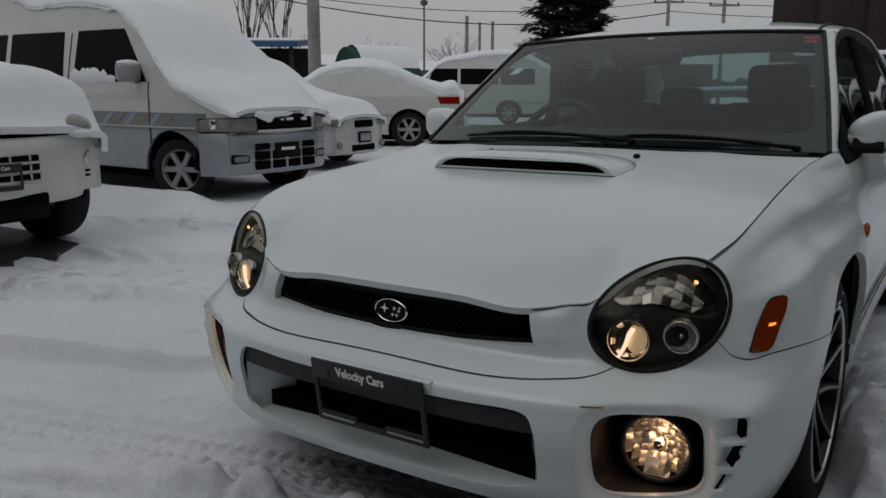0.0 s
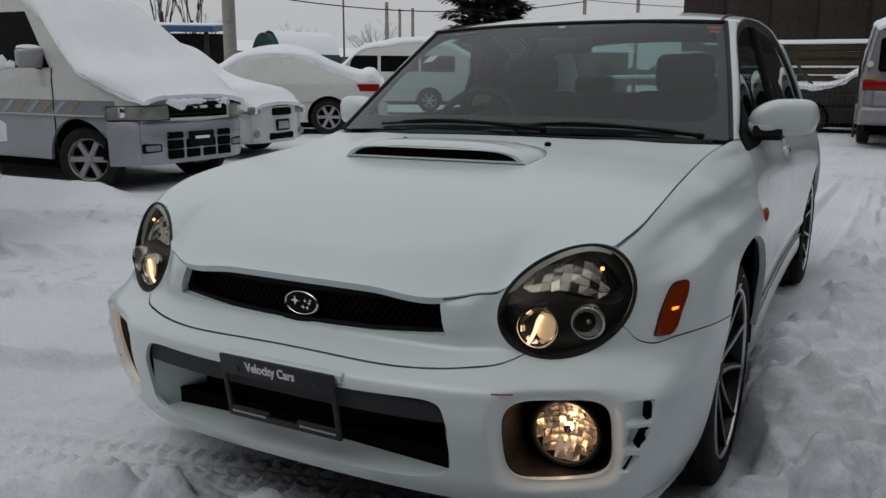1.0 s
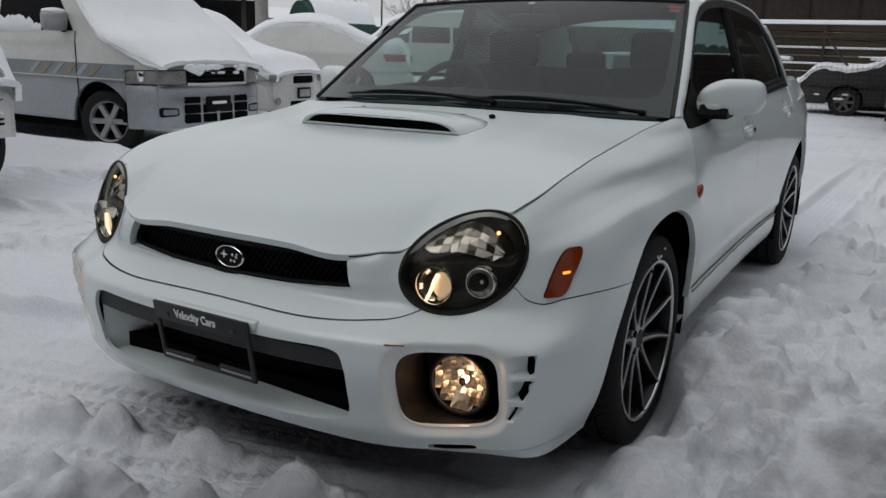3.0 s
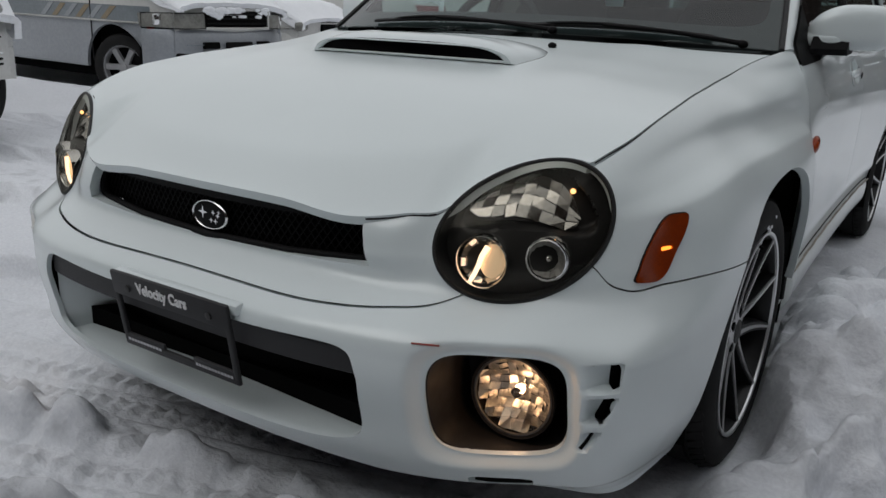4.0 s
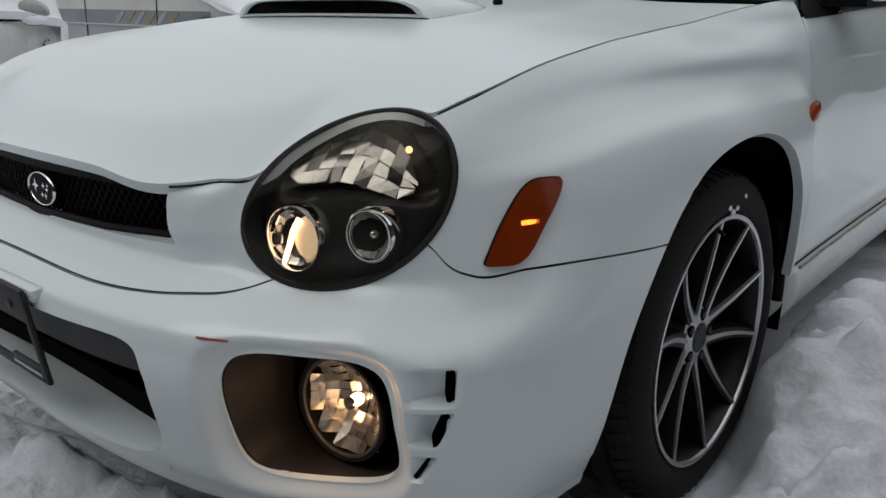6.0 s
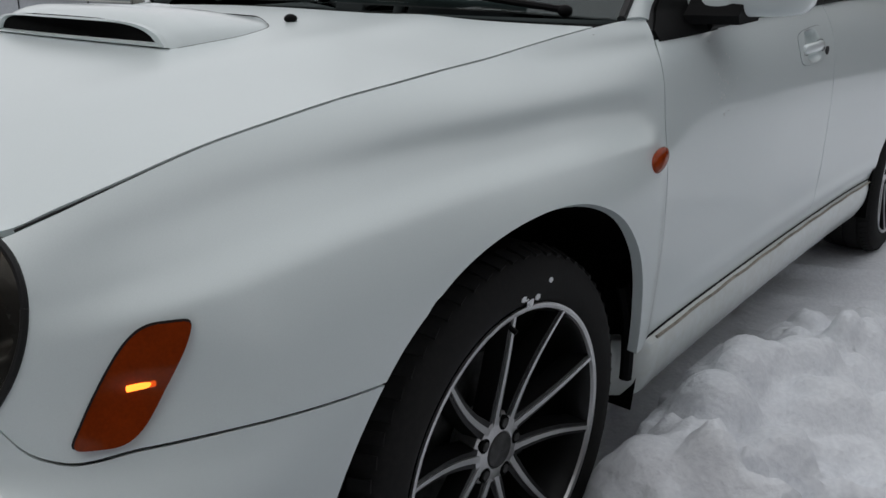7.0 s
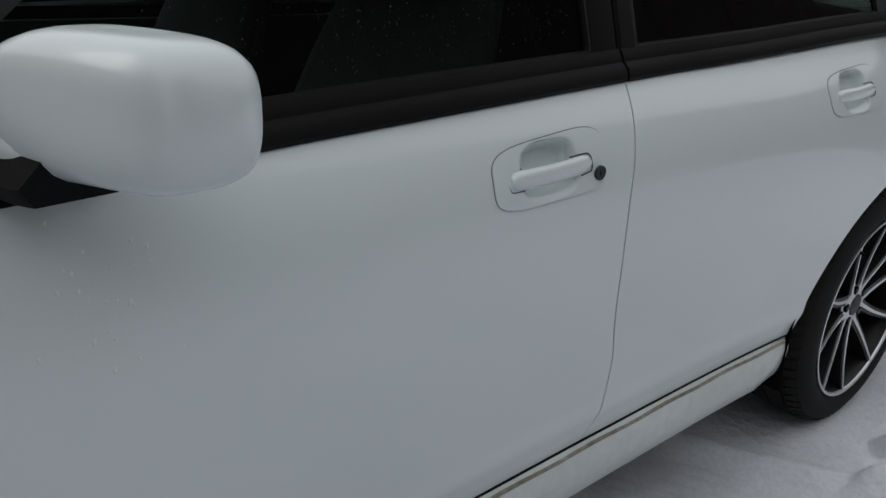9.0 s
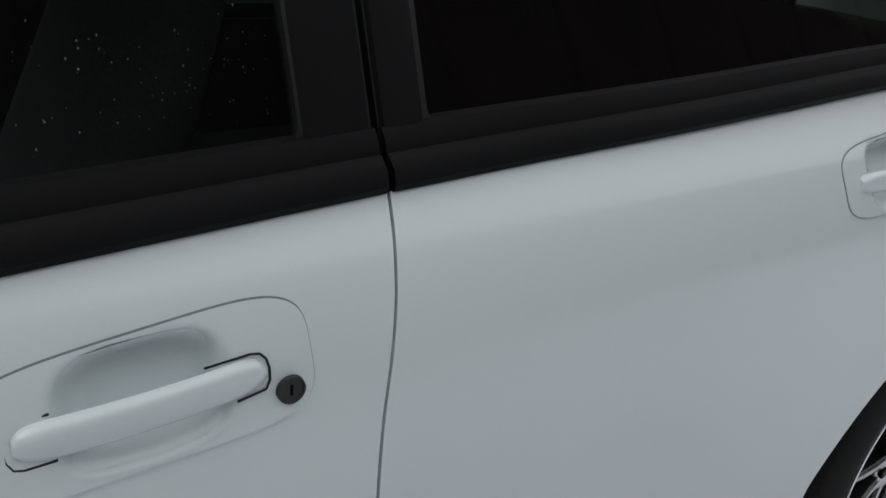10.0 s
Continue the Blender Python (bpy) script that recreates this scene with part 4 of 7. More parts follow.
# dark tubes in place of the shade in the slots and gills
for sgn in (-1, 1):
    part("slot_hollow", tube([tuple((skin(np.array(u), np.array(0.232)) + np.array((0, 0.020, 0.0))) * np.array((sgn, 1, 1))) for u in np.linspace(0.415, 0.535, 10)], 0.0115, 8), DARK, front_bumper)
    part("gill_hollow", tube([tuple((skin(np.array(u), np.array(z)) - np.array((0.028, -0.022, 0.0))) * np.array((sgn, 1, 1))) for u, z in ((0.668, 0.47), (0.664, 0.42), (0.650, 0.365))], 0.012, 8), DARK, front_bumper)
    part("lowest_gill", tube([tuple((bumper_skin(np.array(u), np.array(z)) + np.array((-0.001, 0.0, 0.0))) * np.array((sgn, 1, 1))) for u, z in ((0.626, 0.341), (0.622, 0.334), (0.612, 0.320), (0.607, 0.313))], 0.0042, 8), DARK, front_bumper)


# ---- wheels ----
def build_wheel():
    w = new("wheel")
    tyre = lathe([(-0.100, 0.232), (-0.108, 0.255), (-0.110, 0.275), (-0.100, 0.297), (-0.085, 0.307), (-0.056, 0.310), (-0.054, 0.303), (-0.048, 0.303), (-0.046, 0.311), (-0.010, 0.312), (-0.008, 0.304), (-0.001, 0.304), (0.001, 0.312), (0.040, 0.311), (0.042, 0.303), (0.048, 0.303), (0.050, 0.310), (0.074, 0.307), (0.088, 0.298), (0.097, 0.280), (0.0995, 0.262), (0.098, 0.250), (0.092, 0.238), (0.086, 0.232)], 96)
    part("tyre", tyre, TYRE, w, "black low-profile tyre with bits of snow")
    blocks = bmesh.new()
    for k in range(66):
        a = 2 * math.pi * k / 66
        box(0.030, 0.016, 0.005, (0.070, 0.3075 * math.cos(a), 0.3075 * math.sin(a)), turn=pose(0, 0, 0, math.degrees(a) - 90, 0, 0) @ pose(0, 0, 0, 0, 20, 12), bm=blocks)
    tagged(part("tread_block", blocks, TYRE, w, smooth=0), kind="stuff")
    rim = lathe([(0.093, 0.2345), (0.095, 0.231), (0.090, 0.226), (0.082, 0.222), (0.060, 0.216), (-0.06, 0.205), (-0.09, 0.232)], 72)
    r = part("rim", rim, RIM_BLACK, w, "black alloy rim with machined edges")
    part("rim_edge", lathe([(0.0895, 0.2255), (0.0945, 0.2270), (0.0965, 0.2310), (0.0955, 0.2345), (0.0915, 0.2348)], 96), RIM_CUT, r, "bright machined rim edge")
    # five arms that each split into two slim spokes
    for k in range(5):
        for sgn in (-1, 1):
            mid = 2 * math.pi * k / 5
            s0, s1 = mid + sgn * 0.50, mid + sgn * 0.300
            y0, z0 = 0.040 * math.cos(s0), 0.040 * math.sin(s0)
            y1, z1 = 0.2290 * math.cos(s1), 0.2290 * math.sin(s1)
            dy, dz = y1 - y0, z1 - z0
            ln = math.hypot(dy, dz)
            ty, tz = -dz / ln, dy / ln
            face, body = [], []
            for i in range(9):
                q = i / 8
                bow = -sgn * 0.007 * math.sin(math.pi * q)
                hw = 0.0145 - 0.0070 * q ** 0.6
                out = 0.064 + 0.030 * q ** 1.3

                def at(off, x):
                    return (x, y0 + dy * q + ty * (off + bow), z0 + dz * q + tz * (off + bow))

                body.append([at(-hw - 0.005, out - 0.034), at(-hw - 0.001, out - 0.003), at(hw + 0.001, out - 0.003), at(hw + 0.005, out - 0.034)])
                fw = hw * 0.38
                face.append([at(-fw, out - 0.004), at(-fw, out), at(fw, out), at(fw, out - 0.004)])
            sp = part("spoke", loft(body), RIM_BLACK, r)
            part("spoke_face", loft(face), RIM_CUT, sp, "bright machined spoke face")
    hub = lathe([(0.02, 0.060), (0.058, 0.058), (0.064, 0.050), (0.066, 0.030), (0.064, 0.028)], 40)
    part("hub", hub, RIM_CUT, r)
    part("centre_cap", lathe([(0.062, 0.0285), (0.068, 0.027), (0.070, 0.020), (0.0705, 0.001)], 32), STEEL, r, "grey centre cap")
    for k in range(5):
        a = 2 * math.pi * k / 5
        part("bolt_hole", cylinder(0.0115, 0.02, (0.056, 0.043 * math.cos(a), 0.043 * math.sin(a)), pose(0, 0, 0, 0, 90, 0), 14), DARK, r)
        part("wheel_bolt", cylinder(0.0075, 0.016, (0.060, 0.043 * math.cos(a), 0.043 * math.sin(a)), pose(0, 0, 0, 0, 90, 0), 6), STEEL, r)
    part("brake_disc", lathe([(0.0, 0.05), (0.01, 0.052), (0.012, 0.075), (0.012, 0.138), (-0.012, 0.138), (-0.012, 0.06)], 48), STEEL, w)
    cal = bmesh.new()
    for a in np.linspace(-0.42, 0.42, 6):
        box(0.06, 0.045, 0.075, (0.0, 0.118 * math.cos(a), 0.118 * math.sin(a)), 0.006, 1, pose(0, 0, 0, math.degrees(a), 0, 0), bm=cal)
    part("brake_caliper", cal, BLACK, w)
    part("valve", tube([(0.085, 0.0, 0.212), (0.098, 0.0, 0.205)], 0.004, 8), BLACK, w)
    return w


wheel = build_wheel()
wheel.parent = car
FACE = 0.757


def set_wheel(w, x, y, spin, steer=0.0, flip=False):
    w.matrix_basis = pose(x, y, 0.31, 0, 0, (180 if flip else 0) + steer) @ pose(0, 0, 0, spin, 0, 0)


set_wheel(wheel, FACE, 0.0, 4)
for x, y, spin, flip in ((FACE - 0.012, 2.51, 34, False), (-FACE, 0.0, 10, True), (-FACE, 2.51, 33, True)):
    w = copy_thing(wheel, Matrix())
    w.parent = car
    set_wheel(w, x, y, spin, 0, flip)
# snow caught on the tyre
rng = random.Random(5)
bits = bmesh.new()
for k in range(12):
    a = rng.gauss(1.42, 0.07)
    rr = rng.uniform(0.238, 0.262)
    ball(rng.uniform(0.003, 0.007), (0.855 + rng.uniform(-0.004, 0.001), -math.cos(a) * rr + 0.06, 0.31 + math.sin(a) * rr), (0.35, 1, 0.8), 1, bits)
stuck = part("stuck_snow", bits, SNOW_ON, wheel)
stuck.matrix_parent_inverse = wheel.matrix_basis.inverted()
tagged(stuck, kind="stuff")

# ---- grille, mouth and plate ----
def front_face(depth, bow=0.05, y0=-0.812):
    """A gently bowed upright face behind the nose."""
    return lambda x, z: np.stack([x, y0 + depth + bow * (x / 0.4) ** 2, z], -1)


grille = part("upper_grille", cut_sheet(front_face(0.075), np.linspace(-0.42, 0.42, 50), np.linspace(0.540, 0.665, 12), flange=0), DARK, car, "black mesh grille")
bm = bmesh.new()
for sgn in (-1, 1):
    for k in range(-44, 45):
        x0 = k * 0.0165
        run = [(x0 + sgn * 0.75 * (z - 0.61) * 1.0, z) for z in np.linspace(0.552, 0.655, 7)]
        pts = [(x, -0.812 + 0.028 + 0.05 * (x / 0.4) ** 2, z) for x, z in run if abs(x) < 0.392]
        if len(pts) > 2:
            tube(pts, 0.0013, 4, bm)
part("grille_mesh", bm, BLACK, grille)
rim_pts = [(-0.366, 0.644), (-0.372, 0.625), (-0.378, 0.605), (-0.376, 0.582), (-0.355, 0.571), (-0.2, 0.563), (0, 0.560), (0.2, 0.563), (0.355, 0.571), (0.376, 0.582), (0.378, 0.605), (0.372, 0.625), (0.366, 0.644)]
part("grille_frame", tube([(x, -0.808 + 0.012 + 0.045 * (x / 0.4) ** 2, z) for x, z in rim_pts], 0.008, 8), BLACK, grille)
part("grille_top", loft([[(x, -0.80 + 0.045 * (x / 0.4) ** 2 + dy, z) for dy, z in ((0.0, 0.648), (0.0, 0.636), (0.06, 0.630), (0.06, 0.648))] for x in np.linspace(-0.37, 0.37, 21)]), BLACK, grille)
for x in (-0.383, 0.383):
    part("grille_cheek", box(0.008, 0.060, 0.080, (x, -0.722, 0.598), 0.002), BLACK, grille)
# badge: an oval with a rim and a few four-pointed stars
badge = part("badge", loft([[(0.047 * k * math.cos(a), -0.800 - d, 0.600 + 0.0275 * k * math.sin(a)) for a in np.linspace(0, 2 * math.pi, 41)[:-1]] for k, d in ((1, 0.0), (1, 0.008), (0.9, 0.009))]), BLACK, grille, "oval badge with chrome rim")
part("badge_rim", lathe([(0.0, 0.93), (0.5, 0.94), (0.6, 0.98), (0.4, 1.03), (0.0, 1.04)], 48, "z"), CHROME, badge).matrix_basis = Matrix.Translation((0, -0.8075, 0.600)) @ pose(0, 0, 0, 90, 0, 0) @ Matrix.Diagonal((0.047, 0.0275, 0.006, 1))
for sx, sz, r in ((-0.017, 0.004, 0.013), (0.012, 0.006, 0.0065), (0.024, 0.001, 0.0065), (0.006, -0.009, 0.0065), (0.018, -0.010, 0.0065), (0.027, 0.008, 0.005)):
    star = bmesh.new()
    ring = [(sx + (r if k % 2 == 0 else 0.28 * r) * math.cos(k * math.pi / 4), -0.8092, 0.600 + sz + (r if k % 2 == 0 else 0.28 * r) * math.sin(k * math.pi / 4)) for k in range(8)]
    loft([ring, [(x, y - 0.0015, z) for x, y, z in ring]], bm=star)
    part("badge_star", star, CHROME, badge)

badge.location = (0.012, 0.010, 0.0)


def skin_y(x, z):
    return YC - NOSE(z) * (1 - (x / half_width(YC, z)) ** 3) ** (1 / 3)


# lower mouth: white tray, dark hole and a grey strip
tray = loft([[(x, float(skin_y(abs(x), 0.271)) + 0.003, 0.2695)] + [(x, -0.868 + 0.055 * (x / 0.43) ** 2 + dy, z) for dy, z in ((0.05, 0.283), (0.115, 0.303), (0.115, 0.262))] for x in np.linspace(-0.432, 0.432, 41)])
part("mouth_tray", tray, PAINT, front_bumper, "white sloping floor of the lower intake")
for sgn in (-1, 1):
    cheek = loft([[(sgn * (0.434 - 0.085 * q), -0.850 + 0.12 * q, z) for z in np.linspace(0.268, 0.46, 8)] for q in np.linspace(0, 1, 6)], closed=False, caps=False)
    part("mouth_cheek", cheek, PAINT, front_bumper)
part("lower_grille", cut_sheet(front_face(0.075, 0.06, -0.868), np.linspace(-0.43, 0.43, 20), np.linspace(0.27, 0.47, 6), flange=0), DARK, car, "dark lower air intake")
strip = loft([[(x, float(skin_y(abs(x), 0.43)) + 0.004 + dy, z) for dy, z in ((0.016, 0.461), (0.010, 0.455), (0.012, 0.414), (0.022, 0.408), (0.04, 0.408), (0.04, 0.461))] for x in np.linspace(-0.424, 0.424, 41)])
part("intake_strip", strip, SATIN, car, "dark grey bumper beam strip")
part("scuff", tube([(x, float(skin(u, 0.487)[1]) - 0.002, 0.4875 - 0.01 * (u - 0.33)) for u in np.linspace(0.305, 0.345, 6) for x in (float(skin(u, 0.487)[0]),)], 0.0016, 5), material("red_scuff", (0.30, 0.06, 0.05), 0.8), front_bumper, "red paint scuff")

plate_at = pose(0.026, -0.906, 0.414, 90 + 9, 0, 0)
plate = part("plate_mount", box(0.335, 0.022, 0.022, (0.004, 0.066, -0.018), 0.006, 2), PAINT, front_bumper)
plate.matrix_basis = plate_at
holder = new("plate_frame")
holder.parent = car
tagged(holder, "black dealer plate frame with white lettering")
holder.matrix_basis = plate_at
bm = box(0.322, 0.050, 0.009, (0, 0.055, 0), 0.004, 2)
part("frame_top", bm, SATIN, holder)
part("frame_side", box(0.014, 0.115, 0.009, (-0.154, -0.022, 0), 0.004, 2), SATIN, holder)
part("frame_side", box(0.014, 0.115, 0.009, (0.154, -0.022, 0), 0.004, 2), SATIN, holder)
part("frame_bottom", box(0.322, 0.016, 0.009, (0, -0.074, 0), 0.004, 2), SATIN, holder)
part("frame_tab", box(0.115, 0.014, 0.008, (-0.098, -0.061, 0), 0.004, 2), SATIN, holder)
part("frame_tab", box(0.115, 0.014, 0.008, (0.098, -0.061, 0), 0.004, 2), SATIN, holder)
for sx in (-0.112, 0.112):
    part("screw", cylinder(0.0075, 0.006, (sx, 0.050, 0.005), None, 14, bevel=0.0015), STEEL, holder)
text_part("lettering", "Velocity Cars", 0.031, pose(-0.014, 0.057, 0.0052), WHITE_PRINT, holder, width=0.82)
for x0, wd, n in ((-0.098, 0.10, 11), (0.098, 0.10, 12)):
    for k in range(n):
        part("print_bar", box(wd / n * 0.72, 0.0055, 0.0008, (x0 - wd / 2 + (k + 0.5) * wd / n, -0.066, 0.0052)), SILVER_PRINT, holder, smooth=0)


# ---- lamps ----
def lamp_at(x, z, depth=0.0):
    """A place on the lamp's domed face, sunk by depth along its own way in."""
    x, z = np.broadcast_arrays(np.asarray(x, float), np.asarray(z, float))
    a, b = x - 0.61, z - 0.65
    y = -0.663 + 0.4505 * a + 0.44 * b - 0.3042 * a * a - 0.1965 * a * b - 0.2161 * b * b
    dome = 0.042 * np.clip(1 - lamp_reach(x, z)[0] ** 2, 0, 1) ** 0.8
    return np.stack([x - 0.28 * depth, y - dome + 0.96 * depth, z], -1)


def lamp_ring(k=1.0, depth=0.0, n=72):
    pts = []
    for p in lamp_edge(np.linspace(0, 2 * math.pi, n + 1)[:-1]):
        x, z = LAMP_X + (p[0] - LAMP_X) * k, LAMP_Z + (p[2] - LAMP_Z) * k
        a, b = x - 0.61, z - 0.65
        y = -0.663 + 0.4505 * a + 0.44 * b - 0.3042 * a * a - 0.1965 * a * b - 0.2161 * b * b
        pts.append((x - 0.28 * depth, y + 0.96 * depth, z))
    return pts


def facets(places, mat, parent, name, tilt, seed, normal):
    """A reflector of separate flat mirrors, each turned a little its own way. places: rows of four corners."""
    rng_ = random.Random(seed)
    bm = bmesh.new()
    n = Vector(normal).normalized()
    for corners in places:
        mid = sum((Vector(c) for c in corners), Vector()) / 4
        axis = Vector((rng_.uniform(-1, 1), rng_.uniform(-1, 1), rng_.uniform(-1, 1))).normalized()
        turn = Matrix.Rotation(rng_.uniform(-tilt, tilt), 3, axis)
        bm.faces.new([bm.verts.new(mid + turn @ ((Vector(c) - mid) * 0.985)) for c in corners])
    return part(name, bm, mat, parent, smooth=0)


def facing(d):
    """A turn that lays +x along d."""
    return Vector(d).to_track_quat("X", "Z").to_matrix().to_4x4()


def bowl(parent, name, centre, d, r, depth, rows, cols, tilt, seed, mat):
    """A bowl-shaped reflector of facets that opens along d."""
    m = Matrix.Translation(centre) @ facing(d)
    quads = []
    for i in range(rows):
        for j in range(cols):
            cs = []
            for di, dj in ((0, 0), (1, 0), (1, 1), (0, 1)):
                q = (i + di) / rows
                a = 2 * math.pi * (j + dj) / cols
                rr = r * (0.12 + 0.88 * q)
                cs.append(m @ Vector((-depth * (1 - q * q), rr * math.cos(a), rr * math.sin(a))))
            quads.append(cs)
    return facets(quads, mat, parent, name, tilt, seed, d)


def build_headlamp():
    lamp = new("headlamp")
    lamp.parent = car
    tagged(lamp, "round headlamp with smoked housing and clear lens, dipped beam lit")
    part("lamp_seal", tube(lamp_ring(0.978, 0.0) + lamp_ring(0.978, 0.0)[:1], 0.0043, 8), SEAL, lamp)
    part("bezel_wall", loft([lamp_ring(0.99, 0.002), lamp_ring(0.95, 0.022), lamp_ring(0.90, 0.040)], caps=False), BEZEL, lamp)

    def back(x, z):
        p = lamp_at(x, z, 0.0)
        q = lamp_reach(x, z)[0]
        p[..., 1] += 0.030 + 0.006 * step(0.5, 1.0, q)
        # the hollow of the upper reflector
        r = np.hypot((x - 0.609) / 0.102, (z - 0.698 + 4.0 * (x - 0.609) ** 2) / 0.047)
        p[..., 1] += 0.030 * step(1.0, 0.85, r)
        return p

    part("bezel", cut_sheet(back, np.linspace(0.47, 0.75, 60), np.linspace(0.525, 0.77, 60), (lambda u, v, p: -lamp_out(u, v, np.stack([u, 0 * u, v], -1), -0.006),), flange=0), BEZEL, lamp, "smoked grey lamp housing")
    # upper reflector: a bean-shaped bowl of mirrors
    quads = []
    for i in range(4):
        for j in range(9):
            cs = []
            for di, dj in ((0, 0), (1, 0), (1, 1), (0, 1)):
                a, b = (j + dj) / 4.5 - 1, (i + di) / 2 - 1
                x = 0.609 + 0.083 * a
                z = 0.700 - 0.006 * a - 0.028 * a * a + 0.032 * b * math.sqrt(max(0.06, 1 - a ** 4))
                cs.append(Vector(lamp_at(x, z, 0.034 + 0.016 * (1 - a * a) * (1 - 0.6 * b * b))))
            quads.append(cs)
    up = facets(quads, SATIN_CHROME, lamp, "upper_reflector", 0.38, 11, (0.3, -0.95, 0))
    part("side_bulb", ball(0.0045, (0.6645, -0.609, 0.712), (1, 1, 1), 2), BULB_DIM, up, "small lit amber bulb")
    # dipped beam: a deep chrome cup with a bright lens
    d = Vector((0.20, -0.97, 0.04)).normalized()
    c0 = Vector((0.5655, -0.7205, 0.5996))
    low = part("beam_cup", lathe([(-0.035, 0.012), (-0.03, 0.03), (-0.012, 0.039), (0.004, 0.041), (0.006, 0.0425), (0.002, 0.044), (-0.03, 0.044)], 48), CHROME, lamp)
    low.matrix_basis = Matrix.Translation(c0) @ facing(d)
    bowl(low, "beam_reflector", (-0.002, 0, 0), (1, 0, 0), 0.037, 0.028, 5, 16, 0.40, 4, DULL_CHROME)
    part("beam_lens", ball(0.026, (-0.012, 0.014, 0.0), (0.45, 0.85, 1.12), 3), BULB_SOFT, low, "glowing projector lens")
    part("beam_streak", tube([(-0.001, 0.008, 0.026), (0.002, 0.000, 0.010), (0.003, -0.005, -0.008), (0.002, -0.012, -0.024), (-0.001, -0.018, -0.034)], 0.0048, 8, taper=0.0035), BULB_HOT, low, "bright streak of the lit beam")
    part("beam_glass", lathe([(0.003, 0.041), (0.008, 0.034), (0.012, 0.018), (0.0135, 0.0005)], 40), CLEAR, low)
    # small round lamp, not lit
    c1 = Vector((0.6585, -0.675, 0.6107))
    small = part("turn_cup", lathe([(-0.02, 0.010), (-0.012, 0.024), (0.0, 0.030), (0.003, 0.0325), (-0.001, 0.034), (-0.02, 0.034)], 40), CHROME, lamp)
    small.matrix_basis = Matrix.Translation(c1) @ facing(d) @ Matrix.Scale(1.08, 4)
    bowl(small, "turn_reflector", (-0.001, 0, 0), (1, 0, 0), 0.0285, 0.02, 3, 18, 0.35, 8, FROSTED)
    part("turn_bulb", ball(0.006, (-0.010, 0, 0), (1.4, 1, 1), 2), DULL_CHROME, small)
    part("turn_ring", lathe([(0.002, 0.0285), (0.005, 0.029), (0.005, 0.0302), (0.001, 0.031)], 40), CHROME, small)

    part("lamp_lens", cut_sheet(lambda x, z: lamp_at(x, z), np.linspace(0.47, 0.75, 70), np.linspace(0.525, 0.77, 66), (lambda u, v, p: -lamp_out(u, v, np.stack([u, 0 * u, v], -1)),), flange=0), LAMP_GLASS, lamp, "clear lamp lens")
    return lamp


def mirror_thing(ob, parent):
    """The same assembly on the other side of x = 0."""
    top = new(ob.name.split(".")[0])
    top.parent = parent
    tagged(top, ob.get("label", ""))

    def go(src, dst, m):
        for ch in src.children:
            mm = m @ ch.matrix_parent_inverse @ ch.matrix_basis
            bm = bmesh.new()
            bm.from_mesh(ch.data)
            bm.transform(mm)
            bm.transform(Matrix.Diagonal((-1, 1, 1, 1)))
            bmesh.ops.reverse_faces(bm, faces=bm.faces)
            o = part(ch.name.split(".")[0], bm, list(ch.data.materials), dst, ch.get("label", ""), 35 if any(p.use_smooth for p in ch.data.polygons) else 0)
            go(ch, o, mm)

    go(ob, top, ob.matrix_basis)
    return top


headlamp = build_headlamp()
mirror_thing(headlamp, car)


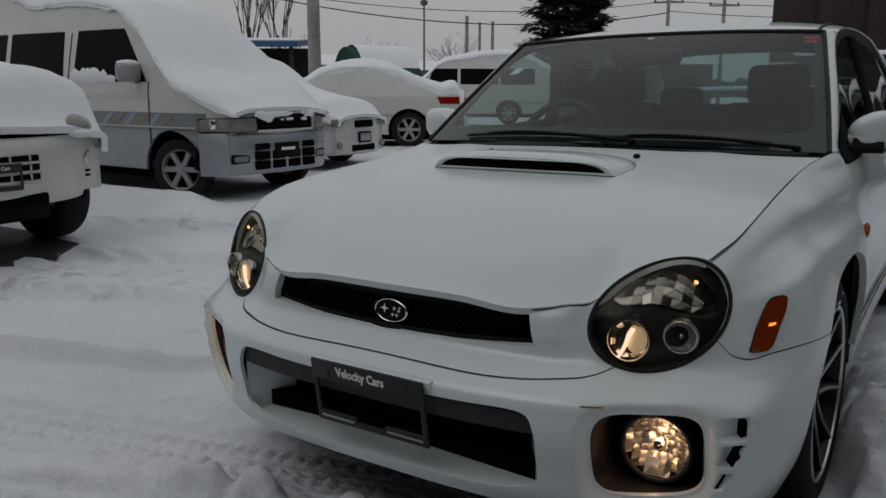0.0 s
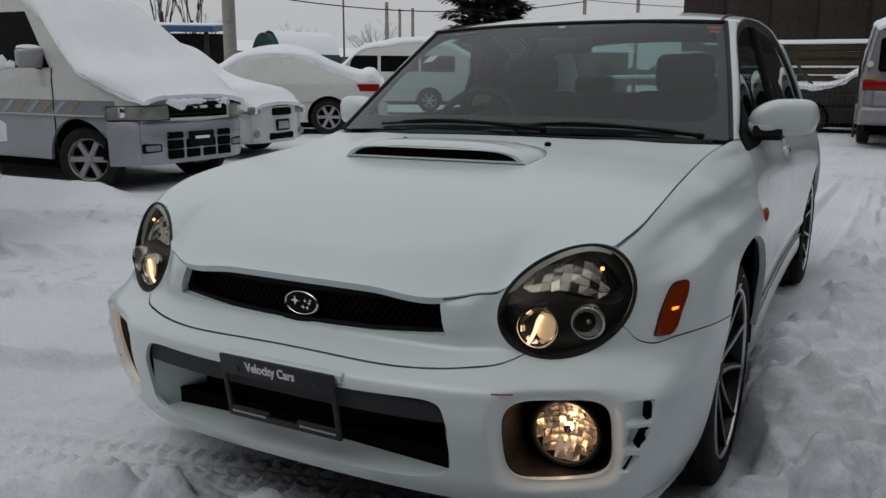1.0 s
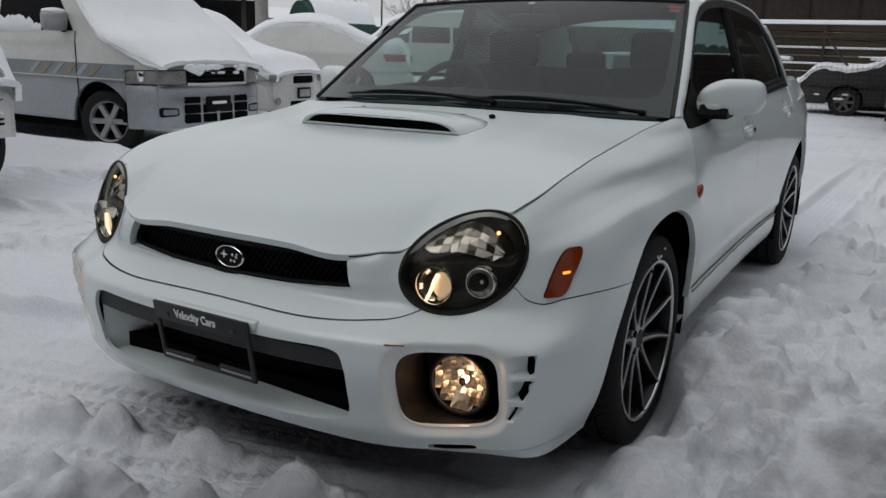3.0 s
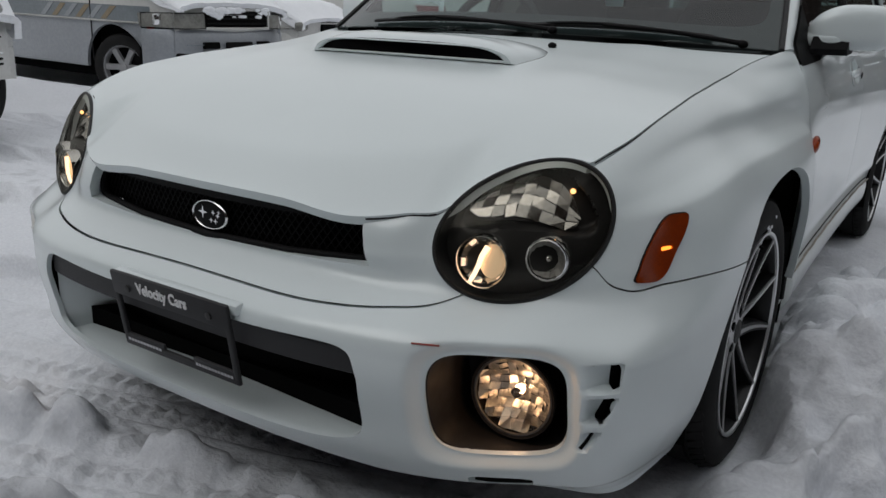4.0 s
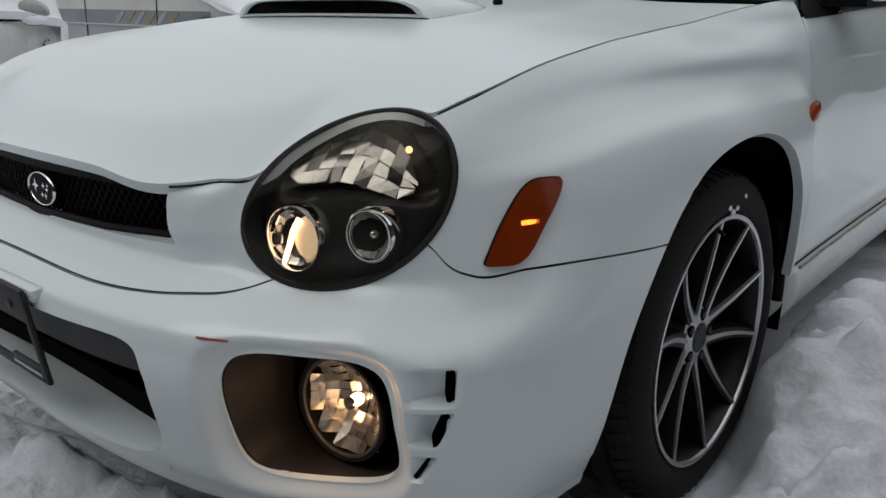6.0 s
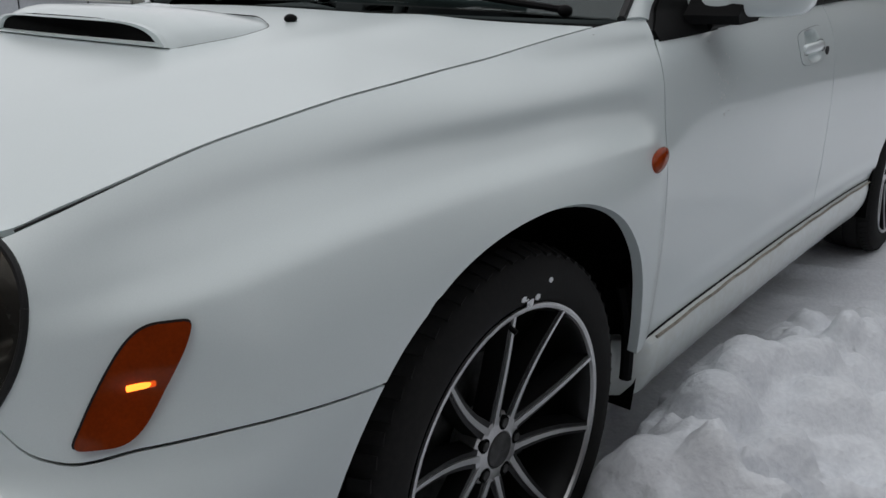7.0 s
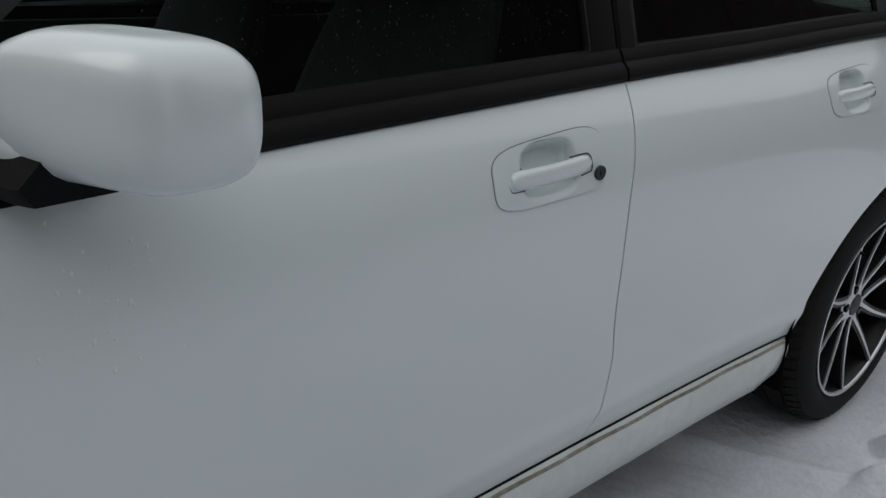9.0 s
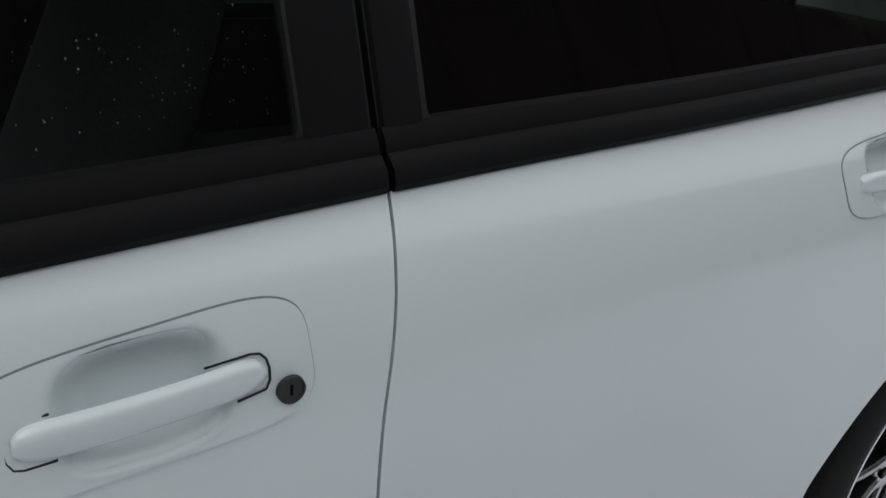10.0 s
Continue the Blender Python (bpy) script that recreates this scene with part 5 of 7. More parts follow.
def build_fog():
    fog = new("fog_lamp")
    fog.parent = car
    tagged(fog, "round lit fog lamp in a black recess")

    us_ = np.linspace(0.25, 0.62, 300)

    def ring(k, depth, lip=0.0, n=64):
        pts = []
        for a in np.linspace(0, 2 * math.pi, n + 1)[:-1]:
            c, s = math.cos(a), math.sin(a)
            e = (abs(c) ** 4 + abs(s) ** 4) ** (-0.25)
            x, z = 0.631 + 0.0985 * e * c, 0.379 + 0.0925 * e * s
            row = bumper_skin(us_, np.full_like(us_, z))
            y = float(np.interp(x, row[:, 0], row[:, 1]))
            sunk = depth + lip * max(0.0, -s)
            pts.append((0.631 + (x - 0.631) * k - 0.16 * depth, y + sunk, 0.379 + (z - 0.379) * k))
        return pts

    part("fog_recess", loft([ring(1.005, 0.003, 0.004), ring(0.985, 0.005, 0.005), ring(0.93, 0.05), ring(0.85, 0.15), ring(0.3, 0.19), ring(0.02, 0.192)], caps=False), RECESS, fog, "black fog lamp recess")
    d = Vector((0.10, -0.99, 0.02)).normalized()
    c = Vector((0.628, -0.702, 0.374))
    body = part("fog_body", lathe([(-0.06, 0.02), (-0.05, 0.045), (-0.02, 0.064), (0.0, 0.069), (0.004, 0.0705), (0.007, 0.069), (0.004, 0.064), (-0.004, 0.063)], 56), BLACK, fog)
    body.matrix_basis = Matrix.Translation(c) @ facing(d) @ Matrix.Scale(1.08, 4)
    # a bowl of square mirrors
    quads, size = [], 0.0125
    for i in range(-5, 5):
        for j in range(-5, 5):
            if math.hypot(i + 0.5, j + 0.5) * size < 0.064:
                cs = []
                for di, dj in ((0, 0), (1, 0), (1, 1), (0, 1)):
                    y, z = (j + dj) * size, (i + di) * size
                    cs.append(Vector((-0.006 - 0.045 * max(0.0, 1 - (y * y + z * z) / 0.0645**2), y, z)))
                quads.append(cs)
    facets(quads, FOG_CHROME, body, "fog_reflector", 0.40, 21, (1, 0, 0))
    part("fog_bulb", ball(0.0085, (-0.026, 0, 0), (1.4, 1, 1), 2), BULB, body, "lit bulb")
    part("bulb_cap", lathe([(-0.014, 0.0085), (-0.010, 0.008), (-0.008, 0.005), (-0.0075, 0.0005)], 20), STEEL, body)
    # blocky flutes of the cover glass
    quads = []
    for i in range(-3, 3):
        for j in range(-3, 3):
            y0, z0, s = j * 0.0195, i * 0.0195, 0.0195
            if math.hypot(y0 + s / 2, z0 + s / 2) < 0.058:
                quads.append([(0.002, y0, z0), (0.002, y0 + s, z0), (0.002, y0 + s, z0 + s), (0.002, y0, z0 + s)])
    facets(quads, CLEAR, body, "fog_flute", 0.5, 3, (1, 0, 0))
    part("fog_glass", lathe([(0.002, 0.0635), (0.007, 0.055), (0.011, 0.03), (0.012, 0.0005)], 48), CLEAR, body)
    part("fog_rim", lathe([(0.003, 0.0605), (0.006, 0.062), (0.006, 0.0645), (0.002, 0.0655)], 56), STEEL, body)
    return fog


fog_near = build_fog()
fog_far = mirror_thing(fog_near, car)
# the lit fog lamps' light
for fog, at in ((fog_near, Vector((0.640, -0.758, 0.372))), (fog_far, Vector((-0.640, -0.758, 0.372)))):
    lit = bpy.data.lights.new("fog_light", "POINT")
    lit.energy, lit.color, lit.shadow_soft_size = 0.20, (1.0, 0.56, 0.28), 0.004
    ob = new("fog_light", lit)
    ob.parent, ob.location = fog, at

# amber corner marker, let into the wing
def wing_x(y, z):
    """The wing's half width on the nose side, the marker's dip included."""
    y, z = np.broadcast_arrays(np.asarray(y, float), np.asarray(z, float))
    us_ = np.linspace(0.45, 1.0, 400)
    out = np.empty(y.shape)
    for k in np.ndindex(y.shape):
        row = skin(us_, np.full_like(us_, z[k]))
        out[k] = np.interp(y[k], row[:, 1], row[:, 0])
    return out


def marker_at(lift):
    return lambda y, z: np.stack([wing_x(y, z) + lift, y - 0.35 * lift, z], -1)


def marker_in(y, z, p, grow=0.0):
    w = z - 0.6275
    a, b = (y + 0.5400 - 0.58 * w) / (0.0250 + grow), w / (0.0525 + grow)
    # square at two corners, well rounded at the other two
    return -np.where(a * b > 0, rounded(a, b, 8), rounded(a, b, 3.0)) * 0.03


for lift, grow, mat, nm in ((0.0015, 0.0010, SEAL, "marker_gasket"), (0.0052, 0.0, AMBER, "marker_lens")):
    o = sheet(nm, marker_at(lift), np.linspace(-0.62, -0.45, 44), np.linspace(0.57, 0.685, 36), mat, car, (lambda y, z, p, g=grow: marker_in(y, z, p, g),), flange=0.008 if lift > 0.005 else 0.004, label="amber side marker lens" if lift > 0.005 else "")
    mirrored(o)
glow = part("marker_bulb", box(0.004, 0.026, 0.006, (0, 0, 0), 0.0015), BULB_AMBER, car, "lit amber filament")
glow.matrix_basis = Matrix.Translation((float(wing_x(-0.537, 0.627)) + 0.0062, -0.537, 0.627)) @ pose(0, 0, 0, 0, 0, -20)
rep = part("side_repeater", ball(1.0, (0, 0, 0), (0.011, 0.032, 0.0195), 3), AMBER, car, "oval amber side repeater")
rep.matrix_basis = Matrix.Translation((float(half_width(0.366, 0.697)) + float(swell(0.366, 0.697)) + 0.002, 0.370, 0.697)) @ pose(0, 0, 0, 20, 0, 4)
mirrored(rep)


# ---- greenhouse ----
TOP = curve((0.46, 0.50, 0.6, 0.7, 0.8, 0.9, 1.0, 1.1, 1.25, 1.5, 1.8, 2.1, 2.3, 2.42, 2.48), (0.882, 0.908, 0.990, 1.072, 1.150, 1.224, 1.280, 1.312, 1.335, 1.350, 1.345, 1.298, 1.195, 1.075, 0.975))


def cabin_x(y, z):
    h = np.asarray(z, float) - 0.93
    return half_width(y, np.minimum(z, 0.93)) - np.where(h > 0, 0.32 * h, 0)


def cabin(off=0.0):
    return lambda y, z: np.stack([cabin_x(y, z) - off, y + 0 * z, z + 0 * y], -1)


def pane_front(y, z, p):
    return np.minimum(np.minimum(TOP(y) - 0.036 - z, z - BELT(y) - 0.045), np.minimum(1.452 - y, y - 0.60))


def pane_rear(y, z, p):
    return np.minimum(np.minimum(TOP(y) - 0.036 - z, z - BELT(y) - 0.045), np.minimum(2.40 - y - 0.25 * (z - 1.0), y - 1.565))


frame_ys, frame_zs = np.linspace(0.46, 2.5, 190), np.linspace(0.86, 1.36, 80)
for nm, lo, hi in (("front_window_frame", 0.499, 1.512), ("rear_window_frame", 1.518, 2.5)):
    o = sheet(nm, cabin(0.004), frame_ys, frame_zs, SEAL, car, (
        lambda y, z, p: TOP(y) - z - 0.002,
        lambda y, z, p: z - BELT(y) + 0.004,
        lambda y, z, p: -pane_front(y, z, p),
        lambda y, z, p: -pane_rear(y, z, p),
        lambda y, z, p, a=lo, b=hi: np.minimum(y - a, b - y),
    ), flange=0.012, label="black window frame")
    mirrored(o)
for nm, fn, mat in (("front_side_glass", pane_front, PANE_SIDE), ("rear_side_glass", pane_rear, TINT)):
    o = sheet(nm, cabin(0.012), frame_ys, frame_zs, mat, car, (lambda y, z, p, f=fn: f(y, z, p) + 0.008,), flange=0)
    mirrored(o)
# drops of melted snow on the side glass and the door
rng = random.Random(61)
drops = bmesh.new()
for k in range(900):
    y, z = rng.uniform(0.75, 1.44), rng.uniform(0.96, 1.26)
    if float(pane_front(y, z, None)) > 0.012:
        r = rng.uniform(0.0003, 0.0007)
        ball(r, (float(cabin_x(y, z)) - 0.0112, y, z), (0.5, 1, rng.uniform(1.0, 1.8)), 1, drops)
tagged(part("water_drop", drops, WATER, car), kind="stuff")
# the door's drops are white: their glint is put into the colour
drops = bmesh.new()
for k in range(38):
    y, z = 0.72 + rng.gauss(0, 0.03), 0.80 + rng.gauss(0, 0.045)
    ball(rng.uniform(0.0008, 0.0020), (float(half_width(y, z)) + 0.0006, y, z), (0.4, 1, rng.uniform(1.0, 2.6)), 1, drops)
tagged(part("water_drop", drops, WHITE_PRINT, door_f), kind="stuff")
for nm, y0, y1 in (("front_belt_moulding", 0.70, 1.513), ("rear_belt_moulding", 1.519, 2.44)):
    rings = []
    for y in np.linspace(y0, y1, 40):
        b = float(BELT(y))
        x0 = float(cabin_x(y, b))
        rings.append([(x0 - 0.008, y, b - 0.001), (x0 + 0.004, y, b), (x0 + 0.007, y, b + 0.006), (x0 + 0.004, y, b + 0.018), (x0 - 0.004, y, b + 0.026), (x0 - 0.008, y, b + 0.028), (x0 - 0.010, y, b + 0.036), (x0 - 0.017, y, b + 0.046), (x0 - 0.028, y, b + 0.048)])
    o = part(nm, loft(rings), BLACK, car, "black rubber belt moulding")
    mirrored(o)
post = part("centre_post", loft([[(float(cabin_x(y, z)) - d, y, z) for y, d in ((1.455, 0.004), (1.462, 0.0), (1.508, 0.0), (1.512, 0.006))] for z in np.linspace(0.955, 1.31, 14)], closed=False, caps=False), BLACK, car)
mirrored(post)
post = part("centre_post", loft([[(float(cabin_x(y, z)) - d, y, z) for y, d in ((1.518, 0.006), (1.522, 0.0), (1.552, 0.0), (1.562, 0.005))] for z in np.linspace(0.955, 1.31, 14)], closed=False, caps=False), BLACK, car)
mirrored(post)
sail = sheet("mirror_sail", cabin(-0.003), np.linspace(0.47, 0.78, 50), np.linspace(0.86, 1.06, 40), BLACK, car, (
    lambda y, z, p: TOP(y) - 0.012 - z,
    lambda y, z, p: z - BELT(y) + 0.002,
    lambda y, z, p: 0.735 - y - 0.55 * (z - 0.90),
    lambda y, z, p: y - 0.499 + 0 * z,
), flange=0.012, label="black plastic mirror base")
mirrored(sail)
for k in range(2):
    o = part("sail_rib", tube([(float(cabin_x(y, 0.925 + 0.018 * k + 0.06 * (y - 0.55))) + 0.004, y, 0.905 + 0.016 * k + 0.06 * (y - 0.55)) for y in (0.535, 0.575, 0.615)], 0.0025, 6), SEAL, sail)

# pillars, roof and glass in body white
WB, WT = np.array((0.739, 0.440, 0.914)), np.array((0.607, 0.985, 1.306))


def wind_edge(v):
    v = np.asarray(v, float)
    p = WB + (WT - WB) * v[..., None]
    p[..., 0] += 0.003 * np.sin(np.pi * v)
    p[..., 2] += 0.003 * np.sin(np.pi * v)
    return p


def a_pillar(u, v):
    a = wind_edge(v)
    y = 0.506 + 0.582 * v
    b = np.stack([cabin_x(y, TOP(y)), y, TOP(y)], -1)
    p = a + (b - a) * u[..., None]
    lift = 0.008 * np.sin(np.pi * u)
    p[..., 0] += lift * 0.75
    p[..., 2] += lift * 0.6
    p[..., 1] -= lift * 0.2
    return p


ap = sheet("front_pillar", a_pillar, np.linspace(0, 1, 12), np.linspace(0.0, 1.0, 40), PAINT, car, flange=0.01)
mirrored(ap, "front_pillar")
ROOF_Z = curve((0.95, 1.1, 1.4, 1.7, 2.0, 2.3, 2.45), (1.322, 1.352, 1.387, 1.395, 1.387, 1.350, 1.318))


def roof(u, v):
    s = np.abs(u)
    y0, y1 = 0.962 + 0.022 * s**2 + 0.10 * s**7, 2.44 - 0.03 * s**2 - 0.16 * s**6
    y = y0 + (y1 - y0) * v
    ex, ez = cabin_x(y, TOP(np.clip(y, 0.9, 2.3))), TOP(np.clip(y, 0.9, 2.3))
    z = ROOF_Z(y) - (ROOF_Z(y) - ez) * s**3.2 - 0.012 * s * s * (1 - s)
    return np.stack([u * ex, y, z], -1)


roof_panel = sheet("roof", roof, np.linspace(-1, 1, 71), np.linspace(0, 1, 60), PAINT, car, flange=0.012)
for sgn in (-1, 1):
    pts = [tuple(roof(np.array(sgn * 0.90), np.array(v)) + np.array((0, 0, 0.001))) for v in np.linspace(0.02, 0.97, 24)]
    part("roof_strip", tube(pts, 0.006, 6), SEAL, roof_panel, "black roof gutter strip")


def screen(u, v):
    e = wind_edge(v)
    s = np.abs(u)
    yc = 0.262 + (0.962 - 0.262) * v
    zc = 0.935 + (1.322 - 0.935) * v + 0.022 * np.sin(np.pi * v)
    y = yc + (e[..., 1] - yc) * s**2.2
    z = zc + (e[..., 2] - zc) * s**2.2
    return np.stack([u * e[..., 0], y, z], -1)


ss, vv = np.linspace(-1, 1, 61), np.linspace(0, 1, 41)
wind = sheet("windscreen", screen, ss, vv, PANE, car, flange=0, label="reflecting windscreen, slightly tinted")
wind.visible_shadow = False


def frit(u, v, p):
    return rounded(u / 0.945, (v - 0.535) / 0.425, 12) * 0.5


part("windscreen_border", cut_sheet(lambda u, v: screen(u, v) + np.array((0, 0.004, -0.003)), np.linspace(-1, 1, 81), np.linspace(0, 1, 61), (frit,), flange=0), SEAL, wind, "black painted glass edge")
edge = [tuple(screen(np.array(1.0), np.array(v))) for v in np.linspace(0, 1, 24)] + [tuple(screen(np.array(u), np.array(1.0))) for u in np.linspace(0.97, -1, 40)] + [tuple(screen(np.array(-1.0), np.array(v))) for v in np.linspace(0.97, 0, 24)]
part("windscreen_seal", tube(edge, 0.008, 6), SEAL, wind)
for u, v, w, h, mat, nm in ((-0.02, 0.955, 0.028, 0.02, WHITE_PRINT, "inspection_sticker"), (0.93, 0.945, 0.05, 0.018, RED_PRINT, "red_sticker"), (0.93, 0.905, 0.04, 0.016, RED_PRINT, "red_sticker"), (-0.80, 0.66, 0.05, 0.05, WHITE_PRINT, "white_paper")):
    m = screen(np.array((u, u + 0.02)), np.array((v, v)))
    bm = bmesh.new()
    c = screen(np.array(u), np.array(v))
    ux, uv_ = screen(np.array(u + 0.01), np.array(v)) - c, screen(np.array(u), np.array(v + 0.01)) - c
    ux, uv_ = ux / np.linalg.norm(ux), uv_ / np.linalg.norm(uv_)
    inn = np.array((0, 0.0025, -0.002))
    bm.faces.new([bm.verts.new(tuple(c + inn + a * ux * w / 2 + b * uv_ * h / 2)) for a, b in ((-1, -1), (1, -1), (1, 1), (-1, 1))])
    part(nm, bm, mat, wind, smooth=0)


def rear_glass(u, v):
    w = 0.50 + 0.10 * v
    return np.stack([u * w, 2.43 + 0.55 * v + 0.0 * u - 0.05 * u * u, 1.314 - 0.30 * v - 0.02 * u * u + 0.03 * np.sin(np.pi * v)], -1)


sheet("rear_window", rear_glass, np.linspace(-1, 1, 21), np.linspace(0, 1, 15), PANE_REAR, car, flange=0)


def c_pillar(u, v):
    y = 2.22 + 0.27 * v
    a = np.stack([cabin_x(y, TOP(y)), y, TOP(y)], -1)
    b = rear_glass(np.ones_like(v), np.clip(v * 1.08, 0, 1.08))
    b[..., 2] -= 0.03 * v
    p = a + (b - a) * u[..., None]
    p[..., 0] += 0.03 * np.sin(np.pi * u) * (0.4 + 0.6 * v)
    return p


cp = sheet("rear_pillar", c_pillar, np.linspace(0, 1, 14), np.linspace(-0.05, 1, 20), PAINT, car, flange=0.01)
mirrored(cp)


def boot(u, v):
    s = np.abs(u)
    y = 2.62 + 0.82 * v - 0.10 * s**4 * v
    w = half_width(y, 0.985)
    z = 0.985 + 0.035 * (1 - s**2.5) * (1 - 0.2 * v)
    return np.stack([u * w, y, z], -1)


sheet("boot_lid", boot, np.linspace(-1, 1, 41), np.linspace(0, 1, 20), PAINT, car, flange=0.02)
sheet("tail_panel", lambda u, z: np.stack([u * half_width(3.4, z), 3.41 + 0.05 * np.sin((z - 0.2) / 0.8 * math.pi) - 0.07 * np.abs(u) ** 4, z + 0 * u], -1), np.linspace(-1, 1, 31), np.linspace(0.22, 1.0, 20), PAINT, car, flange=0)
wing = new("rear_spoiler")
wing.parent = car
rings = []
for x in np.linspace(-0.645, 0.645, 25):
    e = abs(x / 0.645) ** 4
    rings.append([(x, 3.27 + a * 0.10 * (1 - 0.25 * e) + 0.02 * e, 1.115 + 0.02 * b - 0.01 * e) for a, b in ((-1, 0.1), (-0.6, 0.75), (0.2, 0.8), (1, 0.3), (1, -0.1), (0.2, -0.5), (-0.6, -0.5))])
part("spoiler_blade", loft(rings), PAINT, wing)
for sgn in (-1, 1):
    part("spoiler_leg", loft([[(sgn * (0.55 - 0.02 * q) + dx, 3.27 + dy * (1.1 - 0.3 * q), 1.0 + 0.112 * q) for dx, dy in ((-0.018, -0.07), (0.018, -0.07), (0.018, 0.09), (-0.018, 0.09))] for q in (0, 0.5, 1)]), PAINT, wing)

# door mirrors
def build_mirror():
    m = new("door_mirror")
    m.parent = car
    tagged(m, "white door mirror with rounded shell on a black foot")
    rings = []
    for t in np.linspace(0, 1, 26):
        q = 2 * t - 1
        end = max(0.03, 1 - abs(q) ** (7 if q > 0 else 3.0)) ** 0.5
        hz = 0.0625 * end * (0.86 + 0.14 * min(1, t / 0.4)) * (1 - 0.06 * t)
        hy = 0.062 * end
        x = 0.750 + 0.212 * t
        yc, zc = 0.691 + 0.088 * t ** 1.25, 0.9625 + 0.006 * math.sin(math.pi * min(1, t * 1.1)) + 0.013 * t
        ring = []
        for a in np.linspace(0, 2 * math.pi, 41)[:-1]:
            c, s = math.cos(a), math.sin(a)
            e = (abs(c) ** 3.2 + abs(s) ** 3.2) ** (-1 / 3.2)
            dy = hy * e * c * (1.0 if c < 0 else 0.85)
            ring.append((x - 0.12 * dy, yc + dy, zc + hz * e * s))
        rings.append(ring)
    shell = part("mirror_shell", loft(rings), PAINT, m)
    part("mirror_neck", ball(1.0, (0.800, 0.690, 0.941), (0.058, 0.044, 0.037), 3), PAINT, m)
    part("mirror_glass", loft([[(0.795 + 0.125 * q, 0.718 + 0.060 * q + 0.010 * k, 0.962 + 0.046 * h) for q, h in ((0, -1), (1, -0.9), (1, 0.9), (0, 1))] for k in (0, 1)]), CHROME, shell, "mirror glass")
    part("mirror_foot", loft([[(x, y, z) for y, z in ((0.630 + k, 0.918), (0.640 + k, 0.902), (0.735 + k, 0.907), (0.735 + k, 0.935), (0.66 + k, 0.950))] for x, k in ((0.775, -0.02), (0.80, 0.0), (0.845, 0.012), (0.862, 0.022))]), BLACK, m, "black mirror foot")
    return m


mirror_thing(build_mirror(), car)

# door handles
def build_handle(hy, hz, keyhole):
    h = new("door_handle")
    h.parent = car
    tagged(h, "white pull handle in a shallow cup")
    slope = 0.035

    def face(off):
        return lambda y, z: np.stack([half_width(y, z) + off, y, z], -1)

    def plate_in(y, z, p, g=0.0):
        return -rounded((y - hy - 0.007) / (0.111 + g), (z - hz + 0.001 - 1.5 * slope * (y - hy)) / ((0.0415 + g) * (1 + 0.6 * (y - hy))), 4.2) * 0.043

    def cup(y, z):
        return rounded((y - hy - 0.003) / 0.0575, (z - hz - slope * (y - hy) + 0.0005) / 0.0385, 3.4)

    def pan(y, z):
        p = face(0.0022)(y, z)
        p[..., 0] -= 0.024 * step(0.03, -0.36, cup(y, z))
        return p

    part("handle_gasket", cut_sheet(face(0.0009), np.linspace(hy - 0.13, hy + 0.13, 60), np.linspace(hz - 0.07, hz + 0.07, 40), (lambda y, z, p: plate_in(y, z, p, 0.0009), lambda y, z, p: -plate_in(y, z, p, -0.004)), flange=0.002), STRIPE_GREY, h)
    part("handle_plate", cut_sheet(pan, np.linspace(hy - 0.12, hy + 0.12, 80), np.linspace(hz - 0.06, hz + 0.06, 60), (plate_in,), flange=0.003), PAINT, h)
    rings = []
    for q in 0.5 - 0.5 * np.cos(np.linspace(0, math.pi, 28)):
        y = hy - 0.075 + 0.157 * q
        z = hz + slope * (y - hy) - 0.004
        end = (1 - abs(2 * q - 1) ** 8) ** 0.4 if 0 < q < 1 else 0.5
        arch = 0.011 * math.sin(math.pi * q) ** 0.6 if 0 < q < 1 else 0
        x = float(half_width(y, z)) - 0.001 + arch * 0.7
        hh = 0.0128 * end * (1 + 0.10 * abs(2 * q - 1) ** 6)
        rings.append([(x + dx * 0.007, y, z + dz * hh) for dx, dz in ((-1, -0.8), (-0.4, -1), (0.3, -0.96), (0.75, -0.75), (0.95, -0.4), (1, 0), (0.95, 0.4), (0.75, 0.75), (0.3, 0.96), (-0.4, 1), (-1, 0.8))])
    part("pull_bar", loft(rings), PAINT, h)
    for ends in (((0.042, 0.0132), (0.074, 0.0138), (0.0805, 0.0125), (0.0842, 0.0085), (0.0855, 0.002), (0.0845, -0.006), (0.081, -0.0110), (0.060, -0.0135)), ((-0.052, 0.0132), (-0.070, 0.0128), (-0.0755, 0.010), (-0.0785, 0.005), (-0.0785, -0.007), (-0.0755, -0.0120), (-0.070, -0.0135), (-0.052, -0.0138))):
        part("bar_gap", tube([(float(half_width(hy + a, hz + b)) + 0.0036, hy + a, hz - 0.004 + b + slope * a) for a, b in ends], 0.0009, 6), SEAL, h)
    if keyhole:
        k = part("lock", lathe([(0.0, 0.0135), (0.004, 0.013), (0.004, 0.0115), (0.0028, 0.0105), (0.0024, 0.0005)], 28), SATIN, h)
        k.matrix_basis = Matrix.Translation((float(half_width(hy + 0.098, hz - 0.016)) + 0.003, hy + 0.098, hz - 0.0165)) @ Matrix.Diagonal((1, 0.80, 0.80, 1))
        part("key_slot", box(0.001, 0.0025, 0.010, (0.0026, 0, 0)), DARK, k)
    return h


for (hy, hz), key in zip(HANDLES, (True, False)):
    mirror_thing(build_handle(hy, hz, key), car)

